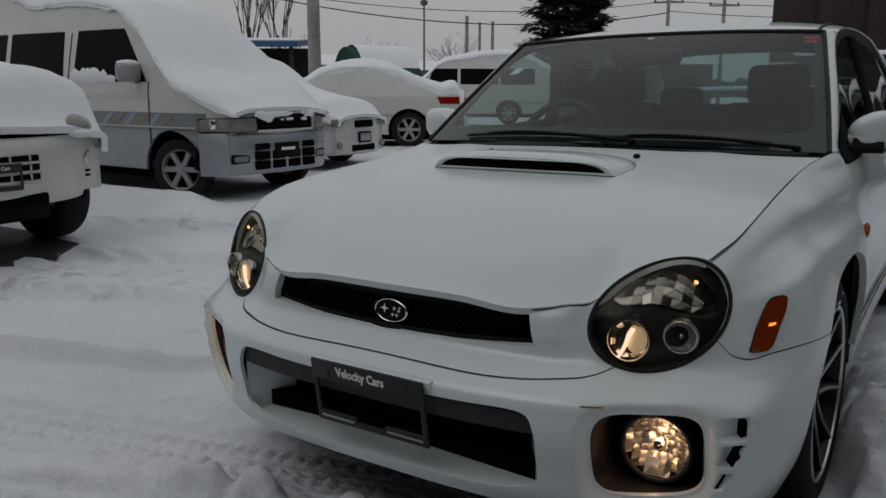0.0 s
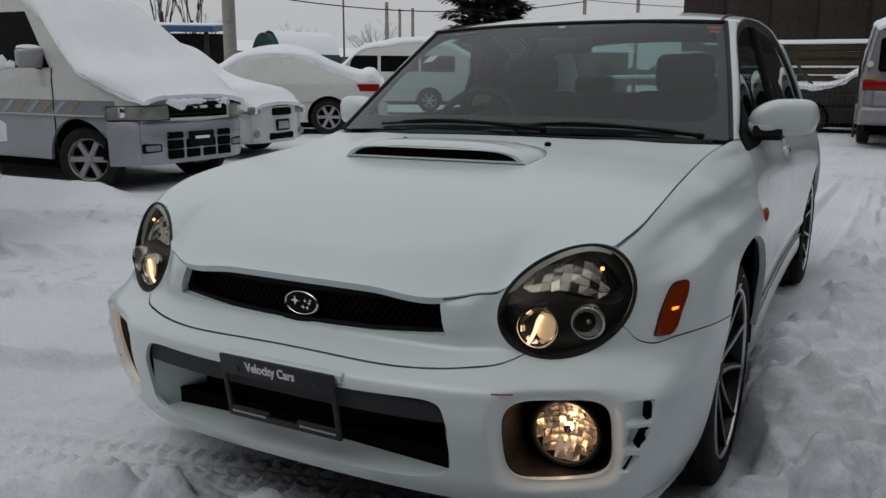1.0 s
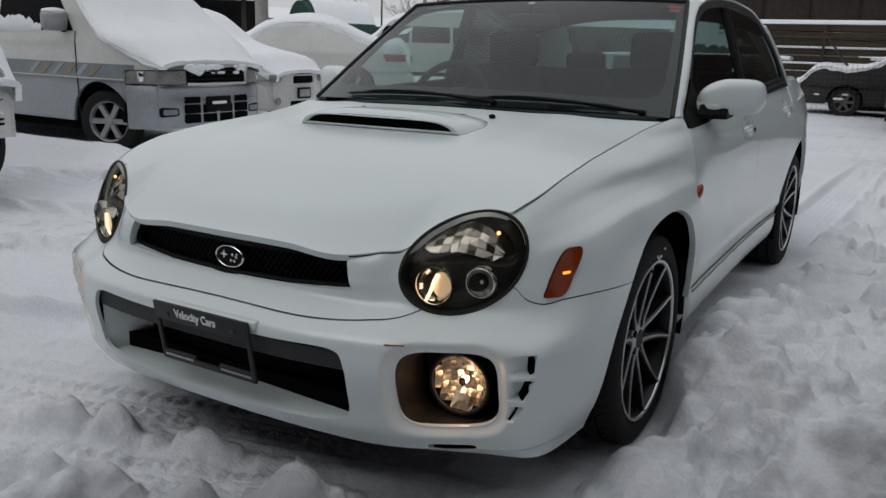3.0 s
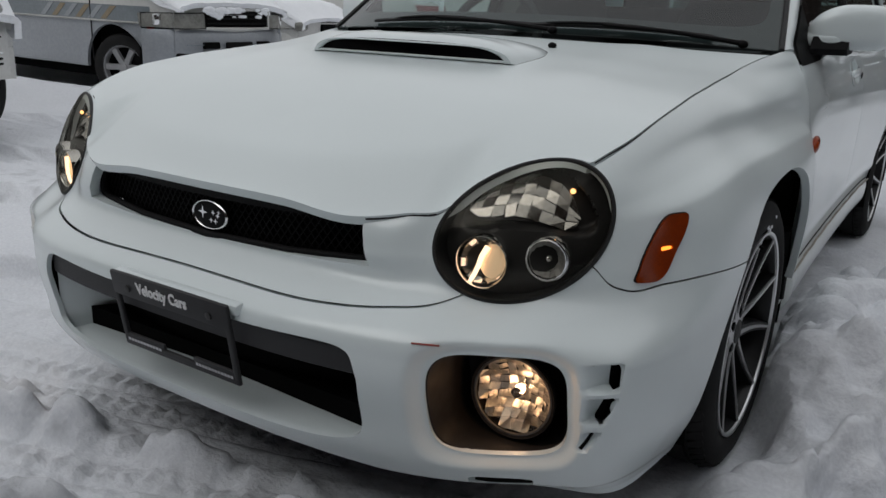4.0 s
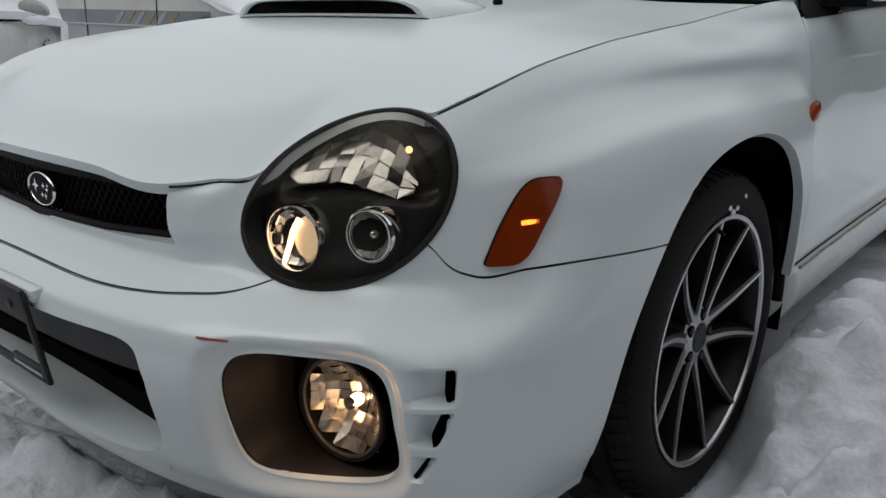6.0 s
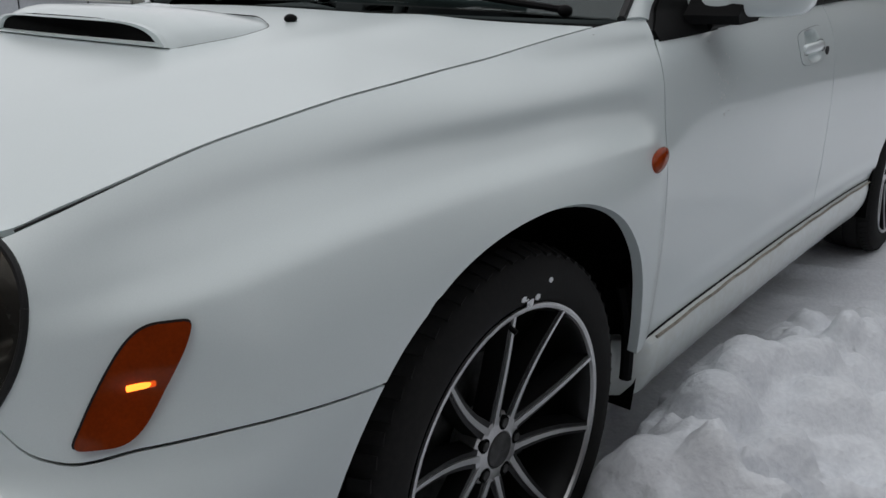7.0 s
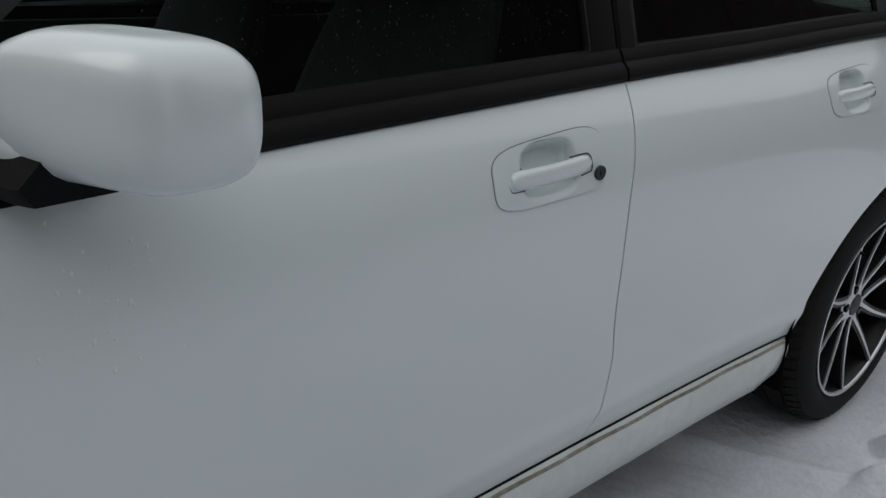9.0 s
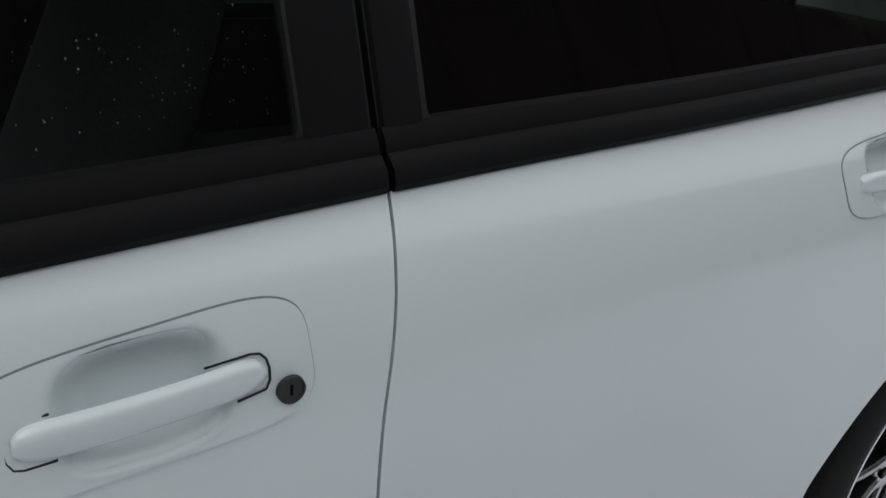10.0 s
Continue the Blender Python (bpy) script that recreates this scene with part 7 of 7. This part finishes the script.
# small white estate car behind the minivan
EST_TOP = curve((0, 0.08, 0.5, 0.95, 1.2, 1.8, 2.3, 3.6, 4.1), (0.70, 0.76, 0.86, 0.93, 1.02, 1.38, 1.44, 1.42, 1.1))
est, ey = vehicle("white estate car with dark grille under rounded snow", pose(-6.15, 6.45, 0.0, 0, 0, 6), 4.1, 0.80, EST_TOP, 0.9, 0.25, (-0.8, -3.2), VAN_WHITE, VAN_WHITE, 0.6, sill=0.22, snow=0.15, seed=9, wheel_r=0.29, round_front=0.30, snow_drop=0.10, name="estate_car")
part("front_bumper", bow_bar(0.10, 0.12, 0.80, 0.20, 0.55, 0.3, wrap=0.4), VAN_WHITE, est)
gr = part("grille", box(0.05, 0.42, 0.10, (0.095, 0, 0.61), 0.02), DARK, est, "dark slatted grille")
for z in (0.58, 0.605, 0.63):
    part("grille_bar", box(0.02, 0.40, 0.008, (0.122, 0, z)), BLACK, gr)
part("lower_intake", box(0.04, 0.55, 0.09, (0.088, 0, 0.285), 0.02), DARK, est)
part("plate_frame", box(0.02, 0.30, 0.15, (0.115, 0, 0.43), 0.01), BLACK, est)
part("plate", box(0.02, 0.24, 0.10, (0.12, 0, 0.43), 0.005), VAN_SILVER, est)
for sgn in (-1, 1):
    part("headlamp", box(0.12, 0.30, 0.11, (0.0, sgn * 0.47, 0.63), 0.03, 2, pose(0, 0, 0, 0, 0, -sgn * 18)), LAMP_CLEAR, est)
    part("fog_lamp", cylinder(0.05, 0.03, (0.06, sgn * 0.52, 0.33), pose(0, 0, 0, 0, 90, 0), 20, bevel=0.006), LAMP_CLEAR, est)

# white saloon under snow, tail lamp showing
SAL_TOP = curve((0, 0.1, 0.7, 1.2, 1.6, 2.1, 2.6, 3.2, 3.7, 4.25, 4.55, 4.62), (0.68, 0.76, 0.88, 0.94, 1.10, 1.38, 1.46, 1.42, 1.22, 1.06, 1.02, 0.90))
sal, sly = vehicle("white saloon buried in snow with red tail lamps", pose(-11.25, 8.45, 0.0, 0, 0, 217), 4.62, 0.88, SAL_TOP, 0.92, 0.42, (-0.9, -3.62), VAN_WHITE, VAN_WHITE, 0.6, sill=0.24, snow=0.17, seed=14, wheel_r=0.33, snow_drop=0.16, name="snowy_saloon")
for sgn in (-1, 1):
    side_panel(sal, sly, "tail_lamp", RED, sgn, -4.20, -4.56, 0.80, 0.93, slant=-0.5, slant_b=-0.4, off=0.012, label="red tail lamp")
    part("rear_lamp", box(0.05, 0.32, 0.12, (-4.66, sgn * 0.62, 0.865), 0.02), RED, sal)
    side_panel(sal, sly, "filler_flap", VAN_WHITE, sgn, -3.75, -3.93, 0.76, 0.90, off=0.006)
part("rear_bumper", box(0.2, 1.7, 0.32, (-4.62, 0, 0.45), 0.08, 3), VAN_WHITE, sal)

# white people carrier beyond
CAR_TOP = curve((0, 0.1, 0.6, 1.0, 1.5, 2.2, 3.8, 4.5), (0.75, 0.85, 1.0, 1.15, 1.62, 1.80, 1.82, 1.5))
far_van, fy = vehicle("white people carrier with dark windows and snowy roof", pose(-13.2, 16.2, 0.1, 0, 0, 212), 4.5, 0.86, CAR_TOP, 1.0, 0.2, (-0.9, -3.4), VAN_WHITE, VAN_WHITE, 0.6, snow=0.14, seed=21, snow_drop=0.04, name="people_carrier")
for sgn in (-1, 1):
    for a, b in ((-1.2, -2.0), (-2.08, -3.1), (-3.18, -4.1)):
        side_panel(far_van, fy, "side_window", WINDOW_DARK, sgn, a, b, 1.08, 1.50, slant=0.3 if a > -1.5 else 0)

# grey van seen from behind
GREY_TOP = curve((0, 0.1, 0.5, 0.9, 1.5, 2.0, 4.3, 4.6, 4.68), (0.9, 1.0, 1.1, 1.3, 1.82, 1.94, 1.96, 1.92, 1.86))
grey, gyy = vehicle("grey van with red tail lamps, snow on its roof", pose(1.42, 17.3, 0.0, 0, 0, 92), 4.68, 0.85, GREY_TOP, 1.05, 0.15, (-0.9, -3.6), GREY_PAINT, GREY_PAINT, 0.6, sill=0.36, snow=0.12, seed=31, snow_drop=0.04, name="grey_van")
part("rear_window", box(0.03, 1.25, 0.52, (-4.76, 0, 1.46), 0.05, 3), WINDOW_DARK, grey)
for sgn in (-1, 1):
    tl = part("tail_lamp", box(0.10, 0.20, 0.16, (-4.66, sgn * 0.72, 0.99), 0.02), RED, grey, "red tail lamp")
    part("lamp_cap", box(0.10, 0.20, 0.08, (-4.66, sgn * 0.72, 1.115), 0.02), STRIPE_GOLD, tl)
    part("fuel_cap", cylinder(0.05, 0.02, (-4.72, sgn * 0.74, 1.32), pose(0, 0, 0, 0, 90, 0), 16), VAN_WHITE, grey)
    side_panel(grey, gyy, "side_window", WINDOW_DARK, sgn, -3.0, -4.3, 1.2, 1.72)
part("tail_band", box(0.04, 1.3, 0.14, (-4.75, 0, 0.99), 0.015), RED, grey)
part("rear_bumper", box(0.25, 1.66, 0.26, (-4.7, 0, 0.52), 0.06, 3), GREY_PAINT, grey)
part("tailgate_panel", box(0.03, 1.3, 0.26, (-4.755, 0, 0.78), 0.03), GREY_PAINT, grey)

# black wreck behind the wire fence
WR_TOP = curve((0, 0.1, 0.9, 1.2, 1.9, 2.4, 3.4, 4.2), (0.72, 0.85, 0.98, 1.02, 1.40, 1.45, 1.40, 1.0))
wreck, wy = vehicle("black scrap car with open bonnet, patched with snow", pose(-1.15, 17.0, -0.05, 0, 0, 186), 4.2, 0.82, WR_TOP, 0.95, 0.3, (-0.85, -3.2), BLACK_PAINT, BLACK_PAINT, 0.6, sill=0.25, snow=0.07, seed=41, wheel_r=0.30, wheel_mat=WALL_GREY, snow_drop=0.06, name="scrap_car")
part("open_bonnet", box(0.95, 1.3, 0.04, (-0.62, 0.0, 1.28), 0.02, 1, pose(0, 0, 0, 0, -52, 0)), BLACK_PAINT, wreck)
part("bonnet_snow", box(0.5, 1.2, 0.08, (-1.5, 0.1, 1.18), 0.03, 2), SNOW_ON, wreck)
rng = random.Random(12)
for k in range(9):
    part("snow_patch", ball(rng.uniform(0.05, 0.11), (rng.uniform(-1.3, 0.1), rng.uniform(0.55, 0.86), rng.uniform(0.35, 0.95)), (1.5, 0.5, 0.4), 2), SNOW_ON, wreck)

# stacks of boards and the brown sheet-clad building
stack = thing("timber_stack", "weathered brown boards stacked in rows with snow lines", "boards")
rng = random.Random(4)
for r_, z in enumerate(np.arange(0.12, 1.9, 0.19)):
    part("board", box(17.0, 0.9 + rng.uniform(-0.05, 0.05), 0.165, (5.2 + rng.uniform(-0.3, 0.3), 20.6 + rng.uniform(-0.06, 0.06), z), 0.012), RUSTY, stack)
    if r_ in (4, 6, 9):
        part("board_snow", box(16.8, 0.25, 0.05, (5.2, 20.18, z + 0.10), 0.02), SNOW_ON, stack)
part("snow_cap", box(16.9, 0.95, 0.09, (5.2, 20.6, 1.97), 0.04, 2), SNOW_ON, stack)
for x in (-1.2, 1.8, 4.8, 7.8):
    part("stack_post", box(0.07, 0.07, 1.9, (x, 20.05, 0.95), 0.008), RUSTY, stack)


def clad_building(name, label, cx, cy, yaw, length, height, z0, depth, mat, rib=0.62):
    b = thing(name, label, "building", pose(cx, cy, 0, 0, 0, yaw))
    part("wall", box(length, depth, height, (0, depth / 2, z0 + height / 2)), mat, b)
    n = int(length / rib)
    first = None
    for k in range(n):
        at = Matrix.Translation((-length / 2 + (k + 0.5) * rib, -0.03, z0 + height / 2))
        if first is None:
            first = part("cladding_sheet", loft([[(x, y, z) for x, y in ((-rib * 0.5, 0.03), (-rib * 0.44, -0.03), (rib * 0.40, -0.03), (rib * 0.46, 0.03))] for z in (-height / 2, height / 2)]), mat, b)
            first.matrix_basis = at
        else:
            share("cladding_sheet", first, b, at)
    part("eaves", box(length + 0.3, 0.4, 0.2, (0, -0.1, z0 + height + 0.1), 0.03), mat, b)
    part("foot_rail", box(length, 0.12, 0.16, (0, -0.12, z0 + 0.06), 0.02), SNOW_ON, b)
    return b


clad_building("brown_building", "dark brown building clad in upright metal sheets", 8.1, 25.0, 0, 26.0, 6.4, 1.75, 8.0, SHEET_BROWN, 1.35)
# unseen walls added to block light; reflections hint only at the side one
clad_building("store_building", "unseen dark wall added to block light from the front right", 3.5, -9.6, 90 + 180, 17.0, 4.8, 0.0, 2.2, SHEET_BROWN, 1.6)
clad_building("side_building", "long unseen dark clad wall beside the yard, taken from reflections", 7.0, 11.0, 90 + 180, 22.0, 5.2, 0.0, 6.0, SHEET_BROWN, 1.6)
clad_building("back_building", "unseen dark wall added to block light from behind", 0.0, -9.0, 180, 42.0, 7.0, 0.0, 6.0, SHEET_BROWN, 1.6)

# wire fence in front of the wreck
fence = thing("wire_fence", "thin wire mesh fence on rusty posts", "fence")
for x in (-1.9, 0.62):
    part("fence_post", tube([(x, 15.4, -0.1), (x, 15.4, 1.55)], 0.025, 8), RUSTY, fence)
part("fence_rail", tube([(-1.9, 15.4, 1.5), (0.62, 15.4, 1.5)], 0.018, 6), RUSTY, fence)
wires = bmesh.new()
for x in np.arange(-1.88, 0.62, 0.09):
    tube([(x, 15.4, 0.0), (x, 15.4, 1.5)], 0.002, 3, wires)
for z in np.arange(0.05, 1.5, 0.09):
    tube([(-1.9, 15.4, z), (0.62, 15.4, z)], 0.002, 3, wires)
tagged(part("fence_wires", wires, STEEL, fence), kind="stuff")

# lattice fence along the side wall: it shows as a pattern in the car's doors
lattice = thing("lattice_fence", "grey lattice fence panel beside the yard", "fence", pose(5.2, 4.6, 0, 0, 0, 78))
for k in range(4):
    part("lattice_post", box(0.08, 0.08, 1.7, (-3 + 2 * k, 0, 0.8), 0.008), WALL_GREY, lattice)
first = None
for sgn in (-1, 1):
    first = None
    for k in range(24):
        at = pose(-3.2 + 0.26 * k, 0.01 * sgn, 0.95)
        if first is None:
            first = part("lattice_slat", box(0.05, 0.012, 1.75, (0, 0, 0), 0.003, 1, pose(0, 0, 0, 0, 40 * sgn, 0)), WALL_GREY, lattice)
            first.matrix_basis = at
        else:
            share("lattice_slat", first, lattice, at)

# ---- distance ----
shed = thing("blue_shed", "open dark shed with blue metal roof", "shed", pose(-22.6, 22.6, 0, 0, 0, 34))
part("roof_sheet", box(6.4, 4.0, 0.22, (-3.0, 0, 2.85), 0.03, 1, pose(0, 0, 0, 4, 0, 0)), BLUE_ROOF, shed)
part("roof_snow", box(6.3, 3.4, 0.10, (-3.0, 0.3, 3.0), 0.05, 1, pose(0, 0, 0, 4, 0, 0)), SNOW_ON, shed)
part("shed_back", box(6.1, 0.2, 2.7, (-3.0, 1.6, 1.35)), DARK_SHED, shed)
for x in np.linspace(-5.8, -0.1, 4):
    part("shed_post", box(0.16, 0.16, 2.8, (x, -1.7, 1.4), 0.02), DARK_SHED, shed)
rng = random.Random(9)
for k in range(14):
    part("stored_bundle", box(rng.uniform(0.3, 0.9), 0.6, rng.uniform(0.6, 1.9), (rng.uniform(-5.5, -0.3), rng.uniform(-1.2, 1.0), rng.uniform(0.5, 1.0)), 0.05), rng.choice((DARK_SHED, RUSTY, WALL_GREY, BLACK)), shed)

barrel = thing("barrel_tent", "green barrel-vaulted tarpaulin store, snow on top", "tent", pose(-20.86, 23.28, 0.55, 0, 0, 70) @ Matrix.Scale(0.84, 4))
ring = [(1.45 * math.cos(a), 2.55 * math.sin(a)) for a in np.linspace(0, math.pi, 21)]
part("tarpaulin", loft([[(x, y, z) for y, z in ring] for x in (0, 1.2, 2.4, 3.6)], caps=True), GREEN_TARP, barrel)
part("tarp_snow", loft([[(x, 0.97 * y, z * 1.035 + 0.02) for y, z in ring[4:17]] for x in (0.35, 1.2, 2.4, 3.6)], closed=False, caps=False), SNOW_ON, barrel)

house = thing("low_houses", "row of low grey houses with snowy roofs", "house", pose(-29.5, 40.0, 0, 0, 0, 33.5))
for k, (x, w, h, roof_h) in enumerate(((-10, 12, 2.4, 0.7), (3.0, 13, 2.1, 0.6), (14, 8, 2.5, 0.9))):
    part("house_wall", box(w, 5, h, (x, 0, h / 2)), WALL_GREY, house)
    part("house_roof", loft([[(x - w / 2 - 0.3, -2.9, h), (x + w / 2 + 0.3, -2.9, h), (x + w / 2 + 0.3, 2.9, h), (x - w / 2 - 0.3, 2.9, h)], [(x - w / 2 - 0.2, -0.1, h + roof_h), (x + w / 2 + 0.2, -0.1, h + roof_h), (x + w / 2 + 0.2, 0.1, h + roof_h), (x - w / 2 - 0.2, 0.1, h + roof_h)]]), SNOW_ON, house, smooth=0)
    for j in range(3):
        part("house_window", box(0.9, 0.06, 0.8, (x - w / 3 + j * w / 3, -2.52, 1.4), 0.02), WINDOW_DARK, house)


def pole(name, label, x, y, h, r, mat=POLE_WOOD, arms=()):
    p = thing(name, label, "pole", pose(x, y, 0))
    part("shaft", tube([(0, 0, -0.3), (0, 0, h * 0.5), (0, 0, h)], r, 12, taper=r * 0.75), mat, p)
    for z, w in arms:
        part("cross_arm", box(w, 0.10, 0.10, (0, 0, z), 0.01, 1, pose(0, 0, 0, 0, 0, 30)), mat, p)
        for e in (-0.45, 0.0, 0.45):
            part("insulator", cylinder(0.05, 0.14, (e * w * 0.87, e * w * 0.5, z + 0.12), None, 10), WALL_GREY, p)
    return p


pole("utility_pole", "weathered pale utility pole", -11.6, 11.5, 9.0, 0.15, arms=((8.4, 1.6),))
pole("utility_pole", "distant grey utility pole", -23.8, 37.1, 5.0, 0.13)
pole("utility_pole", "distant grey utility pole", -22.6, 37.9, 4.7, 0.11)
pole("utility_pole", "distant grey utility pole", -23.2, 37.5, 4.65, 0.10)
pole("utility_pole", "distant utility pole with cross arm", -16.0, 47.7, 8.5, 0.13, arms=((6.2, 1.8),))
pole("utility_pole", "distant utility pole with cross arm", -13.1, 49.3, 8.5, 0.13, arms=((6.0, 1.8),))
lp = pole("street_lamp", "slim street lamp on a tall grey pole", -25.8, 35.8, 5.6, 0.06, WALL_GREY)
part("lamp_head", ball(0.22, (0, 0, 5.7), (1, 1, 0.8), 2), WALL_GREY, lp)


def cable(name, a, b, sag, r=0.02):
    pts = []
    for q in np.linspace(0, 1, 24):
        p = Vector(a).lerp(Vector(b), q)
        p.z -= sag * 4 * q * (1 - q)
        pts.append(p)
    c = thing(name, "black overhead cable sagging between poles", "cable")
    part("strand", tube(pts, r, 5), BLACK, c)


cable("overhead_cable", (-11.6, 11.5, 8.4), (-29.0, 27.6, 5.6), 0.5, 0.012)
cable("overhead_cable", (-29.5, 27.4, 5.5), (-16.0, 47.7, 5.6), 1.0, 0.03)
cable("overhead_cable", (-29.5, 27.4, 5.75), (-16.0, 47.7, 6.3), 0.8, 0.02)
cable("overhead_cable", (-16.0, 47.7, 6.3), (8.0, 60.0, 7.2), 0.8, 0.02)
cable("overhead_cable", (-16.0, 47.7, 5.7), (8.0, 60.0, 6.4), 0.8, 0.02)


def conifer(x, y, h, r, seed):
    t = thing("conifer_tree", "dark evergreen conifer with ragged outline", "tree", pose(x, y, 0))
    part("trunk", tube([(0, 0, -0.2), (0.05, 0, h * 0.5), (0, 0.03, h)], 0.22, 8, taper=0.03), BARK, t)
    rng_ = random.Random(seed)
    bm = bmesh.new()
    for k in range(6500):
        z = h * (0.10 + 0.9 * rng_.random() ** 0.9)
        rr = r * (1 - z / h) ** 0.5 * (0.75 + 0.35 * math.sin(z * 7 + seed)) * math.sqrt(rng_.uniform(0.15, 1.0))
        a = rng_.uniform(0, 2 * math.pi)
        c = Vector((rr * math.cos(a), rr * math.sin(a), z))
        out = Vector((math.cos(a), math.sin(a), rng_.uniform(-0.7, 0.2))).normalized()
        side = out.cross(Vector((0, 0, 1))).normalized() * rng_.uniform(0.08, 0.16)
        ln = rng_.uniform(0.22, 0.5)
        bm.faces.new([bm.verts.new(p) for p in (c - side, c + out * ln * 0.6 - side * 1.3, c + out * ln, c + out * ln * 0.6 + side * 1.3, c + side)])
    tagged(part("crown", bm, NEEDLES, t, smooth=0), kind="stuff")


conifer(-19.7, 39.9, 9.5, 2.6, 2)
conifer(-18.3, 41.2, 8.0, 2.0, 5)


def bare_tree(x, y, h, seed, spread=0.5, n=5):
    t = thing("bare_tree", "leafless tree with thin branching twigs", "tree", pose(x, y, 0))
    rng_ = random.Random(seed)
    part("trunk", tube([(0, 0, -0.2), (0.05, 0, h * 0.35), (0, 0, h * 0.55)], h * 0.014, 8, taper=h * 0.008), BARK, t)
    bm = bmesh.new()

    def grow(p, d, ln, r, depth):
        q = p + d * ln * 0.5 + Vector((rng_.uniform(-1, 1), rng_.uniform(-1, 1), 0.2)) * ln * 0.06
        e = p + d * ln
        tube([p, q, e], r, 4, bm, taper=r * 0.55)
        if depth:
            for k in range(3 if depth > 1 else 4):
                dd = (d + Vector((rng_.uniform(-1, 1), rng_.uniform(-1, 1), rng_.uniform(-0.2, 0.7))) * spread).normalized()
                grow(p.lerp(e, rng_.uniform(0.45, 1)), dd, ln * rng_.uniform(0.5, 0.75), r * 0.55, depth - 1)

    for k in range(n):
        a = 2 * math.pi * k / n + rng_.uniform(-0.3, 0.3)
        grow(Vector((0, 0, h * rng_.uniform(0.2, 0.5))), Vector((spread * math.cos(a), spread * math.sin(a), 1)).normalized(), h * 0.36, h * 0.0055, 3)
    tagged(part("crown", bm, BARK, t), kind="stuff")


bare_tree(-33.0, 49.5, 5.2, 3, 0.8, 6)
for k, (x, y, h) in enumerate(((-26.1, 23.1, 6.6), (-25.3, 24.0, 6.0), (-41.0, 40.0, 5.0), (-36.0, 45.0, 4.2))):
    bare_tree(x, y, h, 10 + k, 0.22 if k < 2 else 0.7, 5)

# far wood along the horizon
wood = tagged(new("far_wood", bpy.data.meshes.new("far_wood")), "hazy line of bare woods on the horizon", "woods", kind="stuff")
bm = bmesh.new()
rng = random.Random(77)
for k in range(2600):
    a = rng.uniform(0, 2 * math.pi)
    d = rng.uniform(95, 125)
    h = (3.0 + 1.6 * math.sin(a * 7) + 0.9 * math.sin(a * 23)) * rng.uniform(0.7, 1.15)
    w = rng.uniform(0.8, 2.2)
    c = Vector((d * math.cos(a), d * math.sin(a), -0.3))
    s = Vector((-math.sin(a), math.cos(a), 0)) * w
    bm.faces.new([bm.verts.new(p) for p in (c - s, c + s, c + s * 0.8 + Vector((0, 0, h * 0.7)), c + Vector((0, 0, h)), c - s * 0.8 + Vector((0, 0, h * 0.65)))])
bm.to_mesh(wood.data)
bm.free()
wood.data.materials.append(material("hazy_woods", (0.16, 0.16, 0.17), 0.9, vary=0.3, spot=0.05))
